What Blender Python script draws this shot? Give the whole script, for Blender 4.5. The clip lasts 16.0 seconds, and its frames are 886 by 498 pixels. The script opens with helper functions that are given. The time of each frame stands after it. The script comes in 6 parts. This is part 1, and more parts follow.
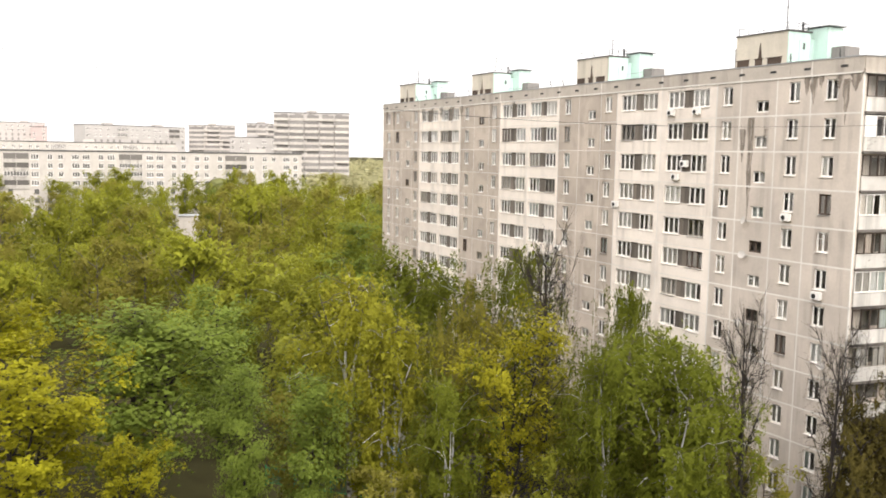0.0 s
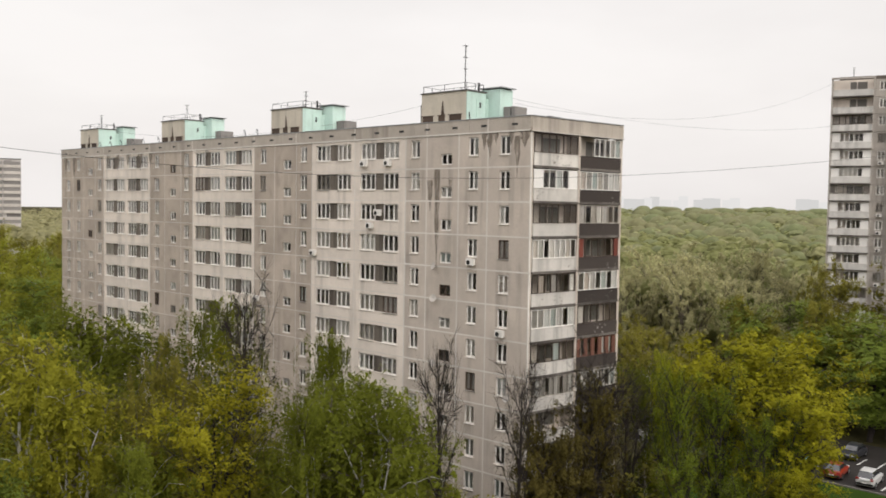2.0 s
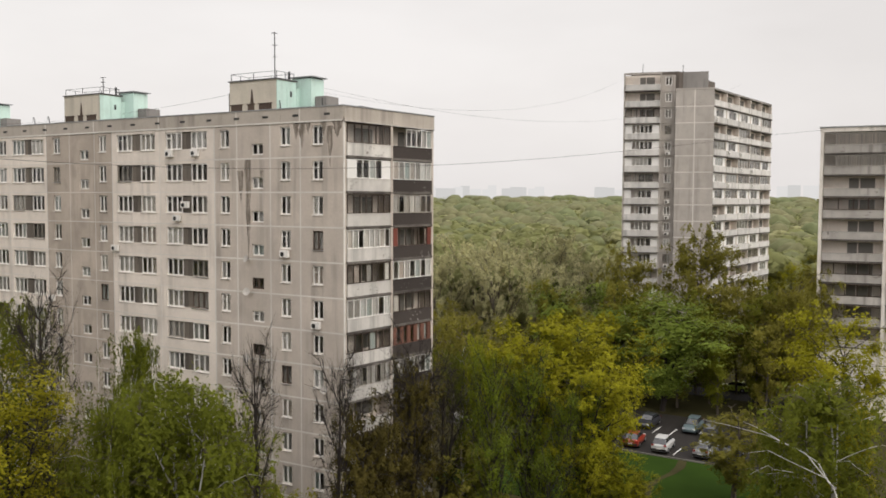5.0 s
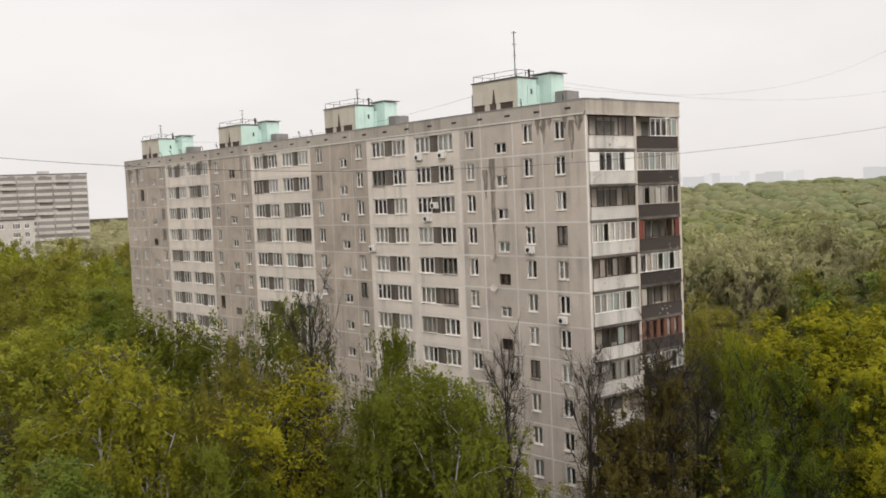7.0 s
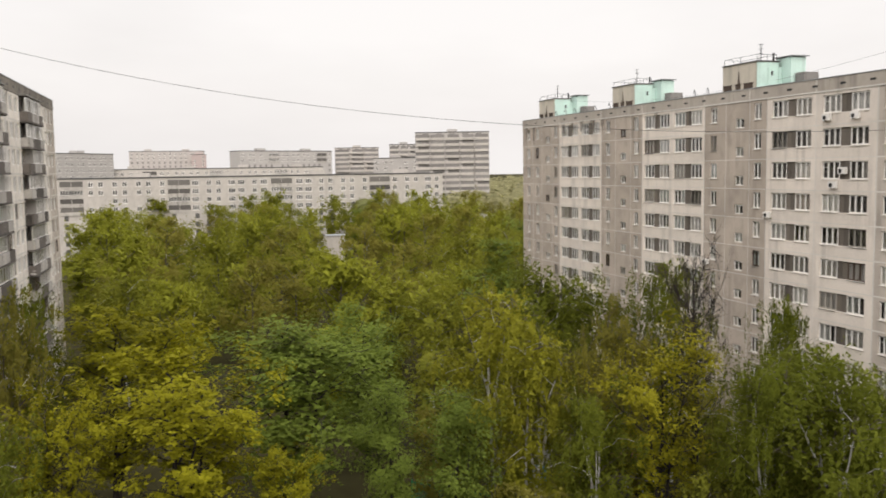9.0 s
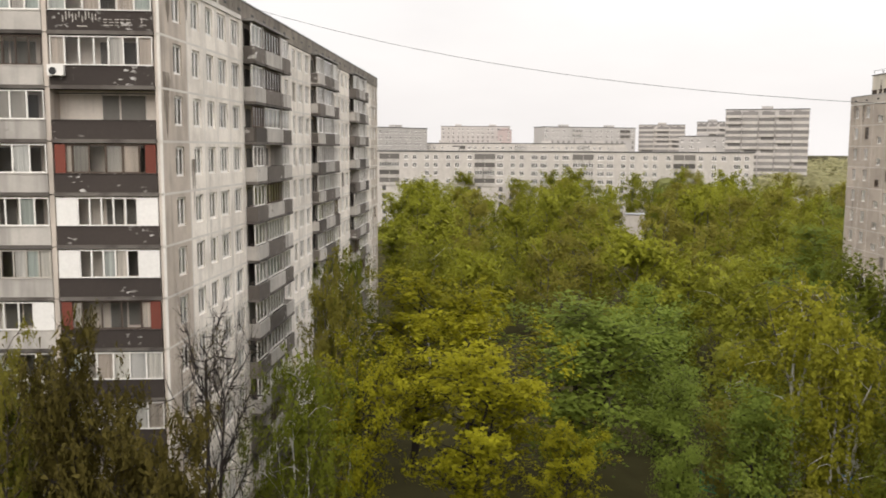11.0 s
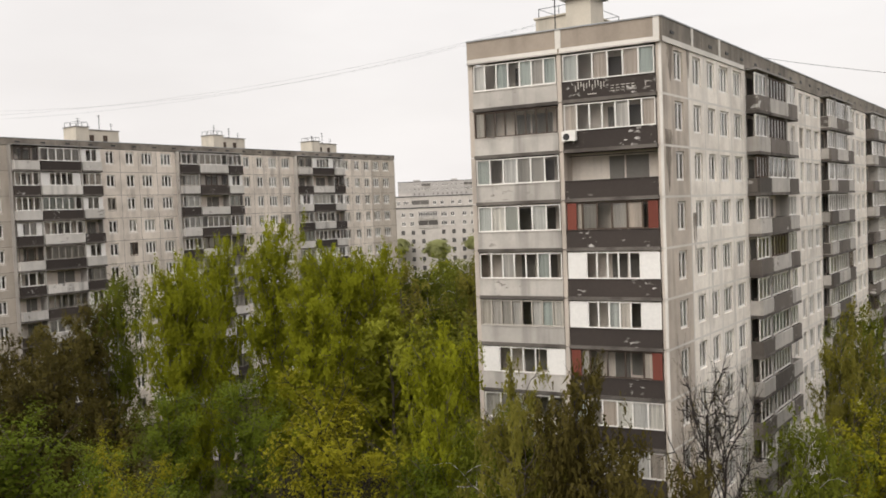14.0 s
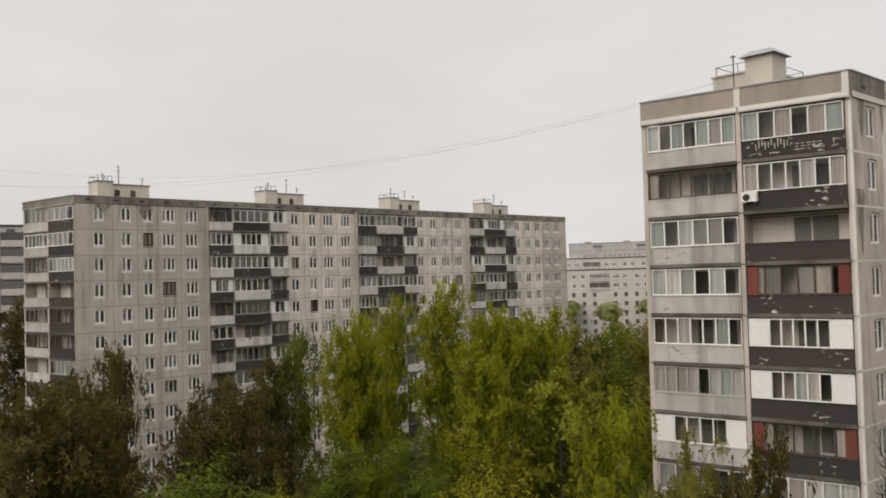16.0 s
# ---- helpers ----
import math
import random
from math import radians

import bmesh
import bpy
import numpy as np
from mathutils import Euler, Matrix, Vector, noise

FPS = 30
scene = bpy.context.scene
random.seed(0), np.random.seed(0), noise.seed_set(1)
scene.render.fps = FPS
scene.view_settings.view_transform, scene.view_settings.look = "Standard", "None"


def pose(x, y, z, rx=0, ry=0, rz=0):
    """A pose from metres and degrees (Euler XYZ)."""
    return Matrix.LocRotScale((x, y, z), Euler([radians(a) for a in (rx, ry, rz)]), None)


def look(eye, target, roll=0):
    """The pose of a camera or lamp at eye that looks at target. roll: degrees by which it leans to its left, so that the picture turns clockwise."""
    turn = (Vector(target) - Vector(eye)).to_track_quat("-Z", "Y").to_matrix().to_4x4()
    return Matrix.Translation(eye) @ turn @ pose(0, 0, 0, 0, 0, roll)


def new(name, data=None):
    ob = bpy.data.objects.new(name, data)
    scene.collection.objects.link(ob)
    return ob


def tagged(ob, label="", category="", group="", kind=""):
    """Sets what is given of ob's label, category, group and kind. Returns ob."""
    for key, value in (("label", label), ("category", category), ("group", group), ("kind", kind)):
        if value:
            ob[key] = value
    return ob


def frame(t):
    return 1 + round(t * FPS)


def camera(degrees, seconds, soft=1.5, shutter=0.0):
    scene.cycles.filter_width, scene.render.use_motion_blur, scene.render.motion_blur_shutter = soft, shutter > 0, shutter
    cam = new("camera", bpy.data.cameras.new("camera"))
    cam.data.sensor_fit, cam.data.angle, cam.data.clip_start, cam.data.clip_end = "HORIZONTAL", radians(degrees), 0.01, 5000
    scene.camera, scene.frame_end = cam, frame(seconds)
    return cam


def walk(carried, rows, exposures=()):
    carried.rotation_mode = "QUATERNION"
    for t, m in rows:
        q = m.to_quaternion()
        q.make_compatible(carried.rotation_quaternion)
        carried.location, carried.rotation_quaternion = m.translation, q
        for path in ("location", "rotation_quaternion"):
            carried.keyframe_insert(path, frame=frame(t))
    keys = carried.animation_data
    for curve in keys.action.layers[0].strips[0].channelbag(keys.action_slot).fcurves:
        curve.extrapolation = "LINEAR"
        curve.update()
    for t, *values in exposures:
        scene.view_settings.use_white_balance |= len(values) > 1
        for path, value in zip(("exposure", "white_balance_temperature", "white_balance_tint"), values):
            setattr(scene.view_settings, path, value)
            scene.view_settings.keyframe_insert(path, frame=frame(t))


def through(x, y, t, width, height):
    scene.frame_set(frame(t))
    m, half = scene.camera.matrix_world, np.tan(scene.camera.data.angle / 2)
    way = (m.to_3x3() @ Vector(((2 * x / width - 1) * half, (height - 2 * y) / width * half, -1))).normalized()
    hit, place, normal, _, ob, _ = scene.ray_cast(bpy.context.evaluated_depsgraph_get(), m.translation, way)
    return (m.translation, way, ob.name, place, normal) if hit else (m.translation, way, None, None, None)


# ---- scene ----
# Camera: held at a window ten storeys up and panned; yaw (to the left), pitch, roll in degrees.
EYE_Z = 27.3
cam = camera(53.96, 16.0, soft=1.7, shutter=0.18)
TURNS = [
    (0.0, 0.12, -6.27, 0.89),
    (0.5, -3.42, -3.78, -0.1),
    (1.0, -8.2, -2.73, -0.18),
    (1.5, -14.83, -2.91, 0.54),
    (2.0, -19.54, -2.74, 0.88),
    (2.5, -23.44, -2.69, 0.82),
    (3.0, -27.06, -2.68, 1.09),
    (3.2, -28.15, -3.16, 0.8),
    (4.25, -32.6, -3.3, 0.4),
    (5.3, -30.53, -3.12, 0.15),
    (5.5, -29.41, -2.96, 0.13),
    (6.0, -25.55, -2.91, 0.13),
    (6.5, -19.91, -3.34, -0.94),
    (7.0, -15.66, -3.3, -2.41),
    (7.5, -11.75, -3.63, -2.74),
    (8.0, -3.88, -4.16, -1.37),
    (8.5, 2.56, -4.59, -1.26),
    (9.0, 9.45, -5.19, -0.9),
    (9.2, 11.36, -5.44, -0.32),
    (11.3, 32.29, -6.1, 0.22),
    (11.5, 34.64, -5.56, 0.23),
    (12.0, 40.84, -3.69, -0.89),
    (12.5, 46.25, -2.12, -1.48),
    (13.0, 51.35, -1.56, -1.87),
    (13.5, 56.29, -1.47, -2.38),
    (14.0, 61.1, -2.52, -2.23),
    (14.5, 62.57, -2.44, -2.07),
    (15.0, 65.88, -0.28, -2.24),
    (15.5, 68.33, 0.94, -2.31),
    (16.0, 72.13, 1.88, -1.55),
]


def aim(yaw, pitch, roll):
    y, p = radians(yaw), radians(pitch)
    eye = Vector((0, 0, EYE_Z))
    way = Vector((-math.sin(y) * math.cos(p), math.cos(y) * math.cos(p), math.sin(p)))
    return look(eye, eye + way, roll)


EXPOSURES = [(0.0, 1.0), (0.5, 0.62), (1.0, 0.32), (1.6, 0.2), (3.2, 0.08), (5.3, 0.08), (7.0, 0.1), (9.0, 0.2), (11.4, 0.3), (12.4, 0.08), (13.6, 0.11), (14.5, 0.26), (15.0, 0.2), (15.6, -0.08), (16.0, -0.16)]
walk(cam, [(t, aim(y, p, r)) for t, y, p, r in TURNS], EXPOSURES)

# ---- light: a bright overcast sky, and a very wide pale sun behind it ----
SUN_EL, SUN_AZ = radians(40), radians(160)
world = bpy.data.worlds.new("overcast_sky")
scene.world = world
world.use_nodes = True
wn, wl = world.node_tree.nodes, world.node_tree.links
wn.clear()
w_out = wn.new("ShaderNodeOutputWorld")
w_bg = wn.new("ShaderNodeBackground")
sky = wn.new("ShaderNodeTexSky")
sky.sky_type = "NISHITA"
sky.sun_disc = False
sky.sun_elevation, sky.sun_rotation = SUN_EL, SUN_AZ
sky.dust_density, sky.air_density = 6.0, 1.5
sky_gain = wn.new("ShaderNodeVectorMath")
sky_gain.operation = "SCALE"
sky_gain.inputs["Scale"].default_value = 0.08
w_tc = wn.new("ShaderNodeTexCoord")
w_map = wn.new("ShaderNodeMapping")
w_map.inputs["Scale"].default_value = (1.0, 1.0, 3.2)
cloud = wn.new("ShaderNodeTexNoise")
cloud.inputs["Scale"].default_value, cloud.inputs["Detail"].default_value = 1.7, 5.0
cloud_ramp = wn.new("ShaderNodeValToRGB")
cloud_ramp.color_ramp.elements[0].position, cloud_ramp.color_ramp.elements[1].position = 0.34, 0.66
cloud_ramp.color_ramp.elements[0].color = (0.815, 0.778, 0.762, 1)
cloud_ramp.color_ramp.elements[1].color = (0.94, 0.903, 0.885, 1)
w_mix = wn.new("ShaderNodeMix")
w_mix.data_type = "RGBA"
w_mix.inputs["Factor"].default_value = 0.9
wl.new(w_tc.outputs["Generated"], w_map.inputs["Vector"])
wl.new(w_map.outputs["Vector"], cloud.inputs["Vector"])
wl.new(cloud.outputs["Fac"], cloud_ramp.inputs["Fac"])
wl.new(sky.outputs["Color"], sky_gain.inputs[0])
wl.new(sky_gain.outputs["Vector"], w_mix.inputs["A"])
wl.new(cloud_ramp.outputs["Color"], w_mix.inputs["B"])
# an overcast sky is brighter overhead than low down
w_sep, w_rise, w_gain = wn.new("ShaderNodeSeparateXYZ"), wn.new("ShaderNodeMapRange"), wn.new("ShaderNodeVectorMath")
w_rise.interpolation_type = "SMOOTHSTEP"
w_rise.inputs["From Min"].default_value, w_rise.inputs["From Max"].default_value = 0.32, 0.8
w_rise.inputs["To Min"].default_value, w_rise.inputs["To Max"].default_value = 1.0, 2.2
w_gain.operation = "SCALE"
wl.new(w_tc.outputs["Generated"], w_sep.inputs[0])
wl.new(w_sep.outputs["Z"], w_rise.inputs["Value"])
wl.new(w_mix.outputs["Result"], w_gain.inputs[0])
wl.new(w_rise.outputs["Result"], w_gain.inputs["Scale"])
wl.new(w_gain.outputs["Vector"], w_bg.inputs["Color"])
w_bg.inputs["Strength"].default_value = 1.0
wl.new(w_bg.outputs["Background"], w_out.inputs["Surface"])

sun_data = bpy.data.lights.new("sun", "SUN")
sun_data.energy, sun_data.angle, sun_data.color = 1.4, radians(60), (1.0, 0.96, 0.9)
sun = new("sun", sun_data)
sun.matrix_world = look((0, 0, 0), (math.sin(SUN_AZ) * -math.cos(SUN_EL), math.cos(SUN_AZ) * -math.cos(SUN_EL), -math.sin(SUN_EL)))


# ---- materials ----
def nodes_of(name):
    m = bpy.data.materials.new(name)
    m.use_nodes = True
    return m, m.node_tree.nodes, m.node_tree.links, m.node_tree.nodes["Principled BSDF"]


def rgb_mix(n, l, fac, a, b, blend="MIX"):
    x = n.new("ShaderNodeMix")
    x.data_type, x.blend_type = "RGBA", blend
    for key, v in (("Factor", fac), ("A", a), ("B", b)):
        if isinstance(v, bpy.types.NodeSocket):
            l.new(v, x.inputs[key])
        elif key == "Factor":
            x.inputs[key].default_value = v
        else:
            x.inputs[key].default_value = (*v, 1)
    return x.outputs["Result"]


def noise_at(n, l, scale, stretch=(1, 1, 1), detail=4.0, lo=0.35, hi=0.65):
    geo, mp, tex, rng = n.new("ShaderNodeNewGeometry"), n.new("ShaderNodeMapping"), n.new("ShaderNodeTexNoise"), n.new("ShaderNodeMapRange")
    mp.inputs["Scale"].default_value = stretch
    tex.inputs["Scale"].default_value, tex.inputs["Detail"].default_value = scale, detail
    rng.inputs["From Min"].default_value, rng.inputs["From Max"].default_value = lo, hi
    l.new(geo.outputs["Position"], mp.inputs["Vector"])
    l.new(mp.outputs["Vector"], tex.inputs["Vector"])
    l.new(tex.outputs["Fac"], rng.inputs["Value"])
    return rng.outputs["Result"]


def surface(name, base, dark=None, rough=0.85, grain=6.0, stain=0.25, streak=0.0, streak_colour=None, mottle=0.0, flake=None, flake_at=0.66, flake_scale=1.5, rnd=0.12, bump=0.15, metal=0.0, spec=0.3):
    """A weathered surface: fine grain, broad stains, runs of damp down the wall, flakes of another colour, and a shade of its own for each piece."""
    m, n, l, p = nodes_of(name)
    dark = dark or tuple(c * 0.62 for c in base)
    col = rgb_mix(n, l, 0.0, base, dark)
    broad = noise_at(n, l, 0.22, detail=6.0, lo=0.42, hi=0.72)
    k = n.new("ShaderNodeMath"); k.operation = "MULTIPLY"; k.inputs[1].default_value = stain
    l.new(broad, k.inputs[0])
    col = rgb_mix(n, l, k.outputs[0], col, dark)
    if mottle:
        blot = noise_at(n, l, 0.85, stretch=(1, 1, 0.7), detail=9.0, lo=0.46, hi=0.66)
        k = n.new("ShaderNodeMath"); k.operation = "MULTIPLY"; k.inputs[1].default_value = mottle
        l.new(blot, k.inputs[0])
        col = rgb_mix(n, l, k.outputs[0], col, dark)
    fine = noise_at(n, l, grain, detail=3.0, lo=0.3, hi=0.7)
    k = n.new("ShaderNodeMath"); k.operation = "MULTIPLY"; k.inputs[1].default_value = 0.22
    l.new(fine, k.inputs[0])
    col = rgb_mix(n, l, k.outputs[0], col, dark)
    if streak:
        run = noise_at(n, l, 1.0, stretch=(1.3, 1.3, 0.07), detail=3.0, lo=0.5, hi=0.66)
        patch = noise_at(n, l, 0.16, detail=2.0, lo=0.4, hi=0.6)
        k = n.new("ShaderNodeMath"); k.operation = "MULTIPLY"; l.new(run, k.inputs[0]); l.new(patch, k.inputs[1])
        k2 = n.new("ShaderNodeMath"); k2.operation = "MULTIPLY"; k2.inputs[1].default_value = streak; l.new(k.outputs[0], k2.inputs[0])
        col = rgb_mix(n, l, k2.outputs[0], col, streak_colour or tuple(c * 0.45 for c in base))
    if flake:
        fl = noise_at(n, l, flake_scale, stretch=(1, 1, 2.2), detail=6.0, lo=flake_at, hi=flake_at + 0.02)
        bald = noise_at(n, l, 0.55, detail=3.0, lo=0.56, hi=0.66)
        k = n.new("ShaderNodeMath"); k.operation = "MULTIPLY"; l.new(fl, k.inputs[0]); l.new(bald, k.inputs[1])
        col = rgb_mix(n, l, k.outputs[0], col, flake)
    if rnd:
        info, hsv, rng = n.new("ShaderNodeObjectInfo"), n.new("ShaderNodeHueSaturation"), n.new("ShaderNodeMapRange")
        rng.inputs["To Min"].default_value, rng.inputs["To Max"].default_value = 1 - rnd, 1 + rnd
        l.new(info.outputs["Random"], rng.inputs["Value"])
        l.new(rng.outputs["Result"], hsv.inputs["Value"])
        l.new(col, hsv.inputs["Color"])
        col = hsv.outputs["Color"]
    l.new(col, p.inputs["Base Color"])
    p.inputs["Roughness"].default_value, p.inputs["Metallic"].default_value = rough, metal
    p.inputs["Specular IOR Level"].default_value = spec
    if bump:
        b = n.new("ShaderNodeBump"); b.inputs["Strength"].default_value, b.inputs["Distance"].default_value = bump, 0.02
        l.new(fine, b.inputs["Height"]); l.new(b.outputs["Normal"], p.inputs["Normal"])
    return m


def glass(name, tint=(0.97, 0.97, 0.965)):
    m, n, l, p = nodes_of(name)
    n.remove(p)
    tr, gl, mx, fr = n.new("ShaderNodeBsdfTransparent"), n.new("ShaderNodeBsdfGlossy"), n.new("ShaderNodeMixShader"), n.new("ShaderNodeFresnel")
    tr.inputs["Color"].default_value = (*tint, 1)
    gl.inputs["Roughness"].default_value = 0.03
    fr.inputs["IOR"].default_value = 1.45
    l.new(fr.outputs["Fac"], mx.inputs["Fac"]); l.new(tr.outputs["BSDF"], mx.inputs[1]); l.new(gl.outputs["BSDF"], mx.inputs[2])
    l.new(mx.outputs["Shader"], n["Material Output"].inputs["Surface"])
    return m


def curtain_cloth(name):
    """Curtains and blinds behind the panes: each its own shade, from dark to pale, with the shading of upright folds
    painted on.
    """
    m, n, l, p = nodes_of(name)
    info, ramp = n.new("ShaderNodeObjectInfo"), n.new("ShaderNodeValToRGB")
    e = ramp.color_ramp.elements
    e[0].position, e[0].color = 0.0, (0.3, 0.28, 0.25, 1)
    e[1].position, e[1].color = 1.0, (0.8, 0.78, 0.72, 1)
    for at, c in ((0.3, (0.55, 0.52, 0.48, 1)), (0.5, (0.7, 0.69, 0.66, 1)), (0.62, (0.42, 0.48, 0.45, 1)), (0.78, (0.55, 0.47, 0.4, 1))):
        e.new(at).color = c
    l.new(info.outputs["Random"], ramp.inputs["Fac"])
    folds = noise_at(n, l, 7.0, stretch=(1, 1, 0.03), detail=2.0, lo=0.3, hi=0.7)
    k = n.new("ShaderNodeMath"); k.operation = "MULTIPLY"; k.inputs[1].default_value = 0.45; l.new(folds, k.inputs[0])
    l.new(rgb_mix(n, l, k.outputs[0], ramp.outputs["Color"], (0.08, 0.08, 0.08)), p.inputs["Base Color"])
    p.inputs["Roughness"].default_value = 0.95
    return m


def leafy(name, base, other, through=0.35):
    m, n, l, p = nodes_of(name)
    geo, info = n.new("ShaderNodeNewGeometry"), n.new("ShaderNodeObjectInfo")
    col = rgb_mix(n, l, geo.outputs["Random Per Island"], base, other)
    patch = noise_at(n, l, 0.35, detail=2.0, lo=0.35, hi=0.65)
    hsv, rng, add = n.new("ShaderNodeHueSaturation"), n.new("ShaderNodeMapRange"), n.new("ShaderNodeMath")
    add.operation = "ADD"
    l.new(info.outputs["Random"], add.inputs[0]); l.new(patch, add.inputs[1])
    rng.inputs["From Max"].default_value = 2.0
    rng.inputs["To Min"].default_value, rng.inputs["To Max"].default_value = 0.72, 1.28
    l.new(add.outputs[0], rng.inputs["Value"]); l.new(rng.outputs["Result"], hsv.inputs["Value"]); l.new(col, hsv.inputs["Color"])
    l.new(hsv.outputs["Color"], p.inputs["Base Color"])
    p.inputs["Roughness"].default_value, p.inputs["Specular IOR Level"].default_value = 0.75, 0.08
    t, mx = n.new("ShaderNodeBsdfTranslucent"), n.new("ShaderNodeMixShader")
    l.new(hsv.outputs["Color"], t.inputs["Color"])
    mx.inputs["Fac"].default_value = through
    l.new(p.outputs["BSDF"], mx.inputs[1]); l.new(t.outputs["BSDF"], mx.inputs[2])
    l.new(mx.outputs["Shader"], n["Material Output"].inputs["Surface"])
    return m


PANEL_GREY = surface("panel_grey_beige", (0.57, 0.50, 0.435), mottle=0.3, streak=0.6, stain=0.35, rnd=0.06)
PANEL_STAIR = surface("panel_stair_brown", (0.49, 0.42, 0.355), mottle=0.5, streak=0.6, stain=0.45, rnd=0.08)
PANEL_PALE = surface("panel_pale", (0.79, 0.71, 0.63), mottle=0.22, streak=0.45, stain=0.3, rnd=0.05)
PANEL_BROWN = surface("panel_grey_brown", (0.515, 0.455, 0.388), mottle=0.35, streak=0.6, stain=0.35, rnd=0.07)
PANEL_WHITE = surface("panel_whitish", (0.88, 0.825, 0.75), dark=(0.45, 0.4, 0.35), mottle=0.4, streak=0.6, stain=0.35, rnd=0.06)
PANEL_TAN = surface("panel_tan", (0.56, 0.49, 0.42), mottle=0.6, streak=0.8, stain=0.4, rnd=0.05)
PANEL_YARD = surface("panel_pale_grey_brown", (0.74, 0.665, 0.585), dark=(0.4, 0.35, 0.3), mottle=0.4, streak=0.6, stain=0.35, rnd=0.08)
PANEL_ASH = surface("panel_ash_grey", (0.47, 0.43, 0.39), mottle=0.35, streak=0.5, stain=0.4, rnd=0.05)
# stained concrete, darkened further to paint the shadow gap at each slab
SLAB_EDGE = surface("stained_shaded_slab_edge", (0.15, 0.135, 0.12), dark=(0.06, 0.05, 0.045), mottle=0.9, stain=0.7, rnd=0.25)
ATTIC = surface("attic_concrete", (0.27, 0.255, 0.24), streak=0.9, stain=0.6, rnd=0.05)
ATTIC_A = surface("attic_beige", (0.47, 0.42, 0.365), mottle=0.3, streak=0.6, stain=0.4, rnd=0.05)
ATTIC_DARK = surface("attic_weathered", (0.265, 0.235, 0.197), dark=(0.09, 0.08, 0.07), mottle=0.6, streak=0.8, stain=0.5, rnd=0.12)
ATTIC_TAN = surface("attic_tan", (0.37, 0.312, 0.257), mottle=0.3, streak=0.35, stain=0.3, rnd=0.05)
SEALANT = surface("joint_sealant", (0.70, 0.665, 0.615), stain=0.6, rnd=0)
SEALANT_DARK = surface("joint_dark", (0.22, 0.205, 0.19), stain=0.3, rnd=0)
PARAPET_PALE = surface("parapet_pale", (0.50, 0.468, 0.43), mottle=0.5, streak=0.85, stain=0.6, flake=(0.24, 0.22, 0.2), flake_at=0.58, flake_scale=2.0, rnd=0.1)
PARAPET_WHITE = surface("parapet_whitish", (0.62, 0.59, 0.55), mottle=0.4, streak=0.8, stain=0.5, flake=(0.24, 0.22, 0.2), flake_at=0.58, flake_scale=2.0, rnd=0.1)
PARAPET_DARK = surface("parapet_dark", (0.052, 0.042, 0.037), dark=(0.028, 0.023, 0.021), stain=0.5, flake=(0.45, 0.43, 0.41), flake_at=0.6, flake_scale=2.6, rnd=0.15)
PARAPET_LIGHT = surface("parapet_light", (0.64, 0.62, 0.59), mottle=0.4, streak=0.7, stain=0.4, rnd=0.08)
PARAPET_GREY = surface("parapet_grey", (0.14, 0.122, 0.108), mottle=0.4, streak=0.5, stain=0.5, flake=(0.45, 0.43, 0.4), flake_at=0.58, rnd=0.5)
# the dimness of unlit rooms and doorways is put into this dark colour
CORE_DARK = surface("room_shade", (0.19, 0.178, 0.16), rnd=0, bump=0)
PVC = surface("white_pvc", (0.8, 0.775, 0.735), rough=0.35, stain=0.08, rnd=0.05, bump=0)
OLD_FRAME = surface("old_painted_wood", (0.36, 0.33, 0.29), stain=0.5, rnd=0.3, bump=0.05)
DARK_FRAME = surface("dark_brown_wood", (0.09, 0.065, 0.05), stain=0.4, rnd=0.3, bump=0.05)
BROWN_BOARD = surface("brown_painted_board", (0.15, 0.068, 0.047), stain=0.4, rnd=0.2)
RED_BOARD = surface("red_brown_board", (0.17, 0.05, 0.035), stain=0.4, rnd=0.2)
WHITE_BOARD = surface("white_sheet", (0.77, 0.75, 0.72), rough=0.45, stain=0.12, rnd=0.03, bump=0)
TIN = surface("galvanised_tin", (0.36, 0.37, 0.38), rough=0.5, stain=0.4, metal=0.6, rnd=0.1)
INFILL = surface("dark_infill_panel", (0.14, 0.12, 0.1), stain=0.5, rnd=0.3)
ROOFING = surface("bitumen_roofing", (0.10, 0.098, 0.096), stain=0.5, rnd=0)
TURQUOISE = surface("turquoise_plaster", (0.60, 0.78, 0.71), mottle=0.25, stain=0.3, streak=0.3, rnd=0.03)
CREAM = surface("cream_plaster", (0.62, 0.565, 0.475), mottle=0.35, stain=0.35, streak=0.4, rnd=0.03)
STEEL = surface("dark_steel", (0.05, 0.05, 0.05), rough=0.55, metal=0.5, rnd=0, bump=0)
GLASS = glass("window_glass")
GLASS_INNER, _gn, _gl, _gp = nodes_of("glass_inner_face")
_gl.new(_gn.new("ShaderNodeBsdfTransparent").outputs["BSDF"], _gn["Material Output"].inputs["Surface"])
_gn.remove(_gp)
CLOTH = curtain_cloth("curtain_cloth")
ASPHALT = surface("wet_asphalt", (0.026, 0.023, 0.021), rough=0.75, spec=0.12, grain=18, stain=0.4, rnd=0)
KERB = surface("kerb_concrete", (0.14, 0.13, 0.115), rnd=0.1)
LINE_PAINT = surface("road_paint", (0.6, 0.6, 0.58), flake=(0.08, 0.08, 0.08), flake_at=0.62, rnd=0)
SOIL = surface("spring_soil", (0.055, 0.05, 0.022), dark=(0.026, 0.023, 0.012), grain=9, stain=0.8, rnd=0, spec=0.03, rough=1.0)
BARK = surface("grey_bark", (0.11, 0.09, 0.072), grain=14, stain=0.5, rnd=0.2)
BARK_DARK = surface("dark_bark", (0.028, 0.022, 0.02), grain=14, stain=0.4, rnd=0.2)
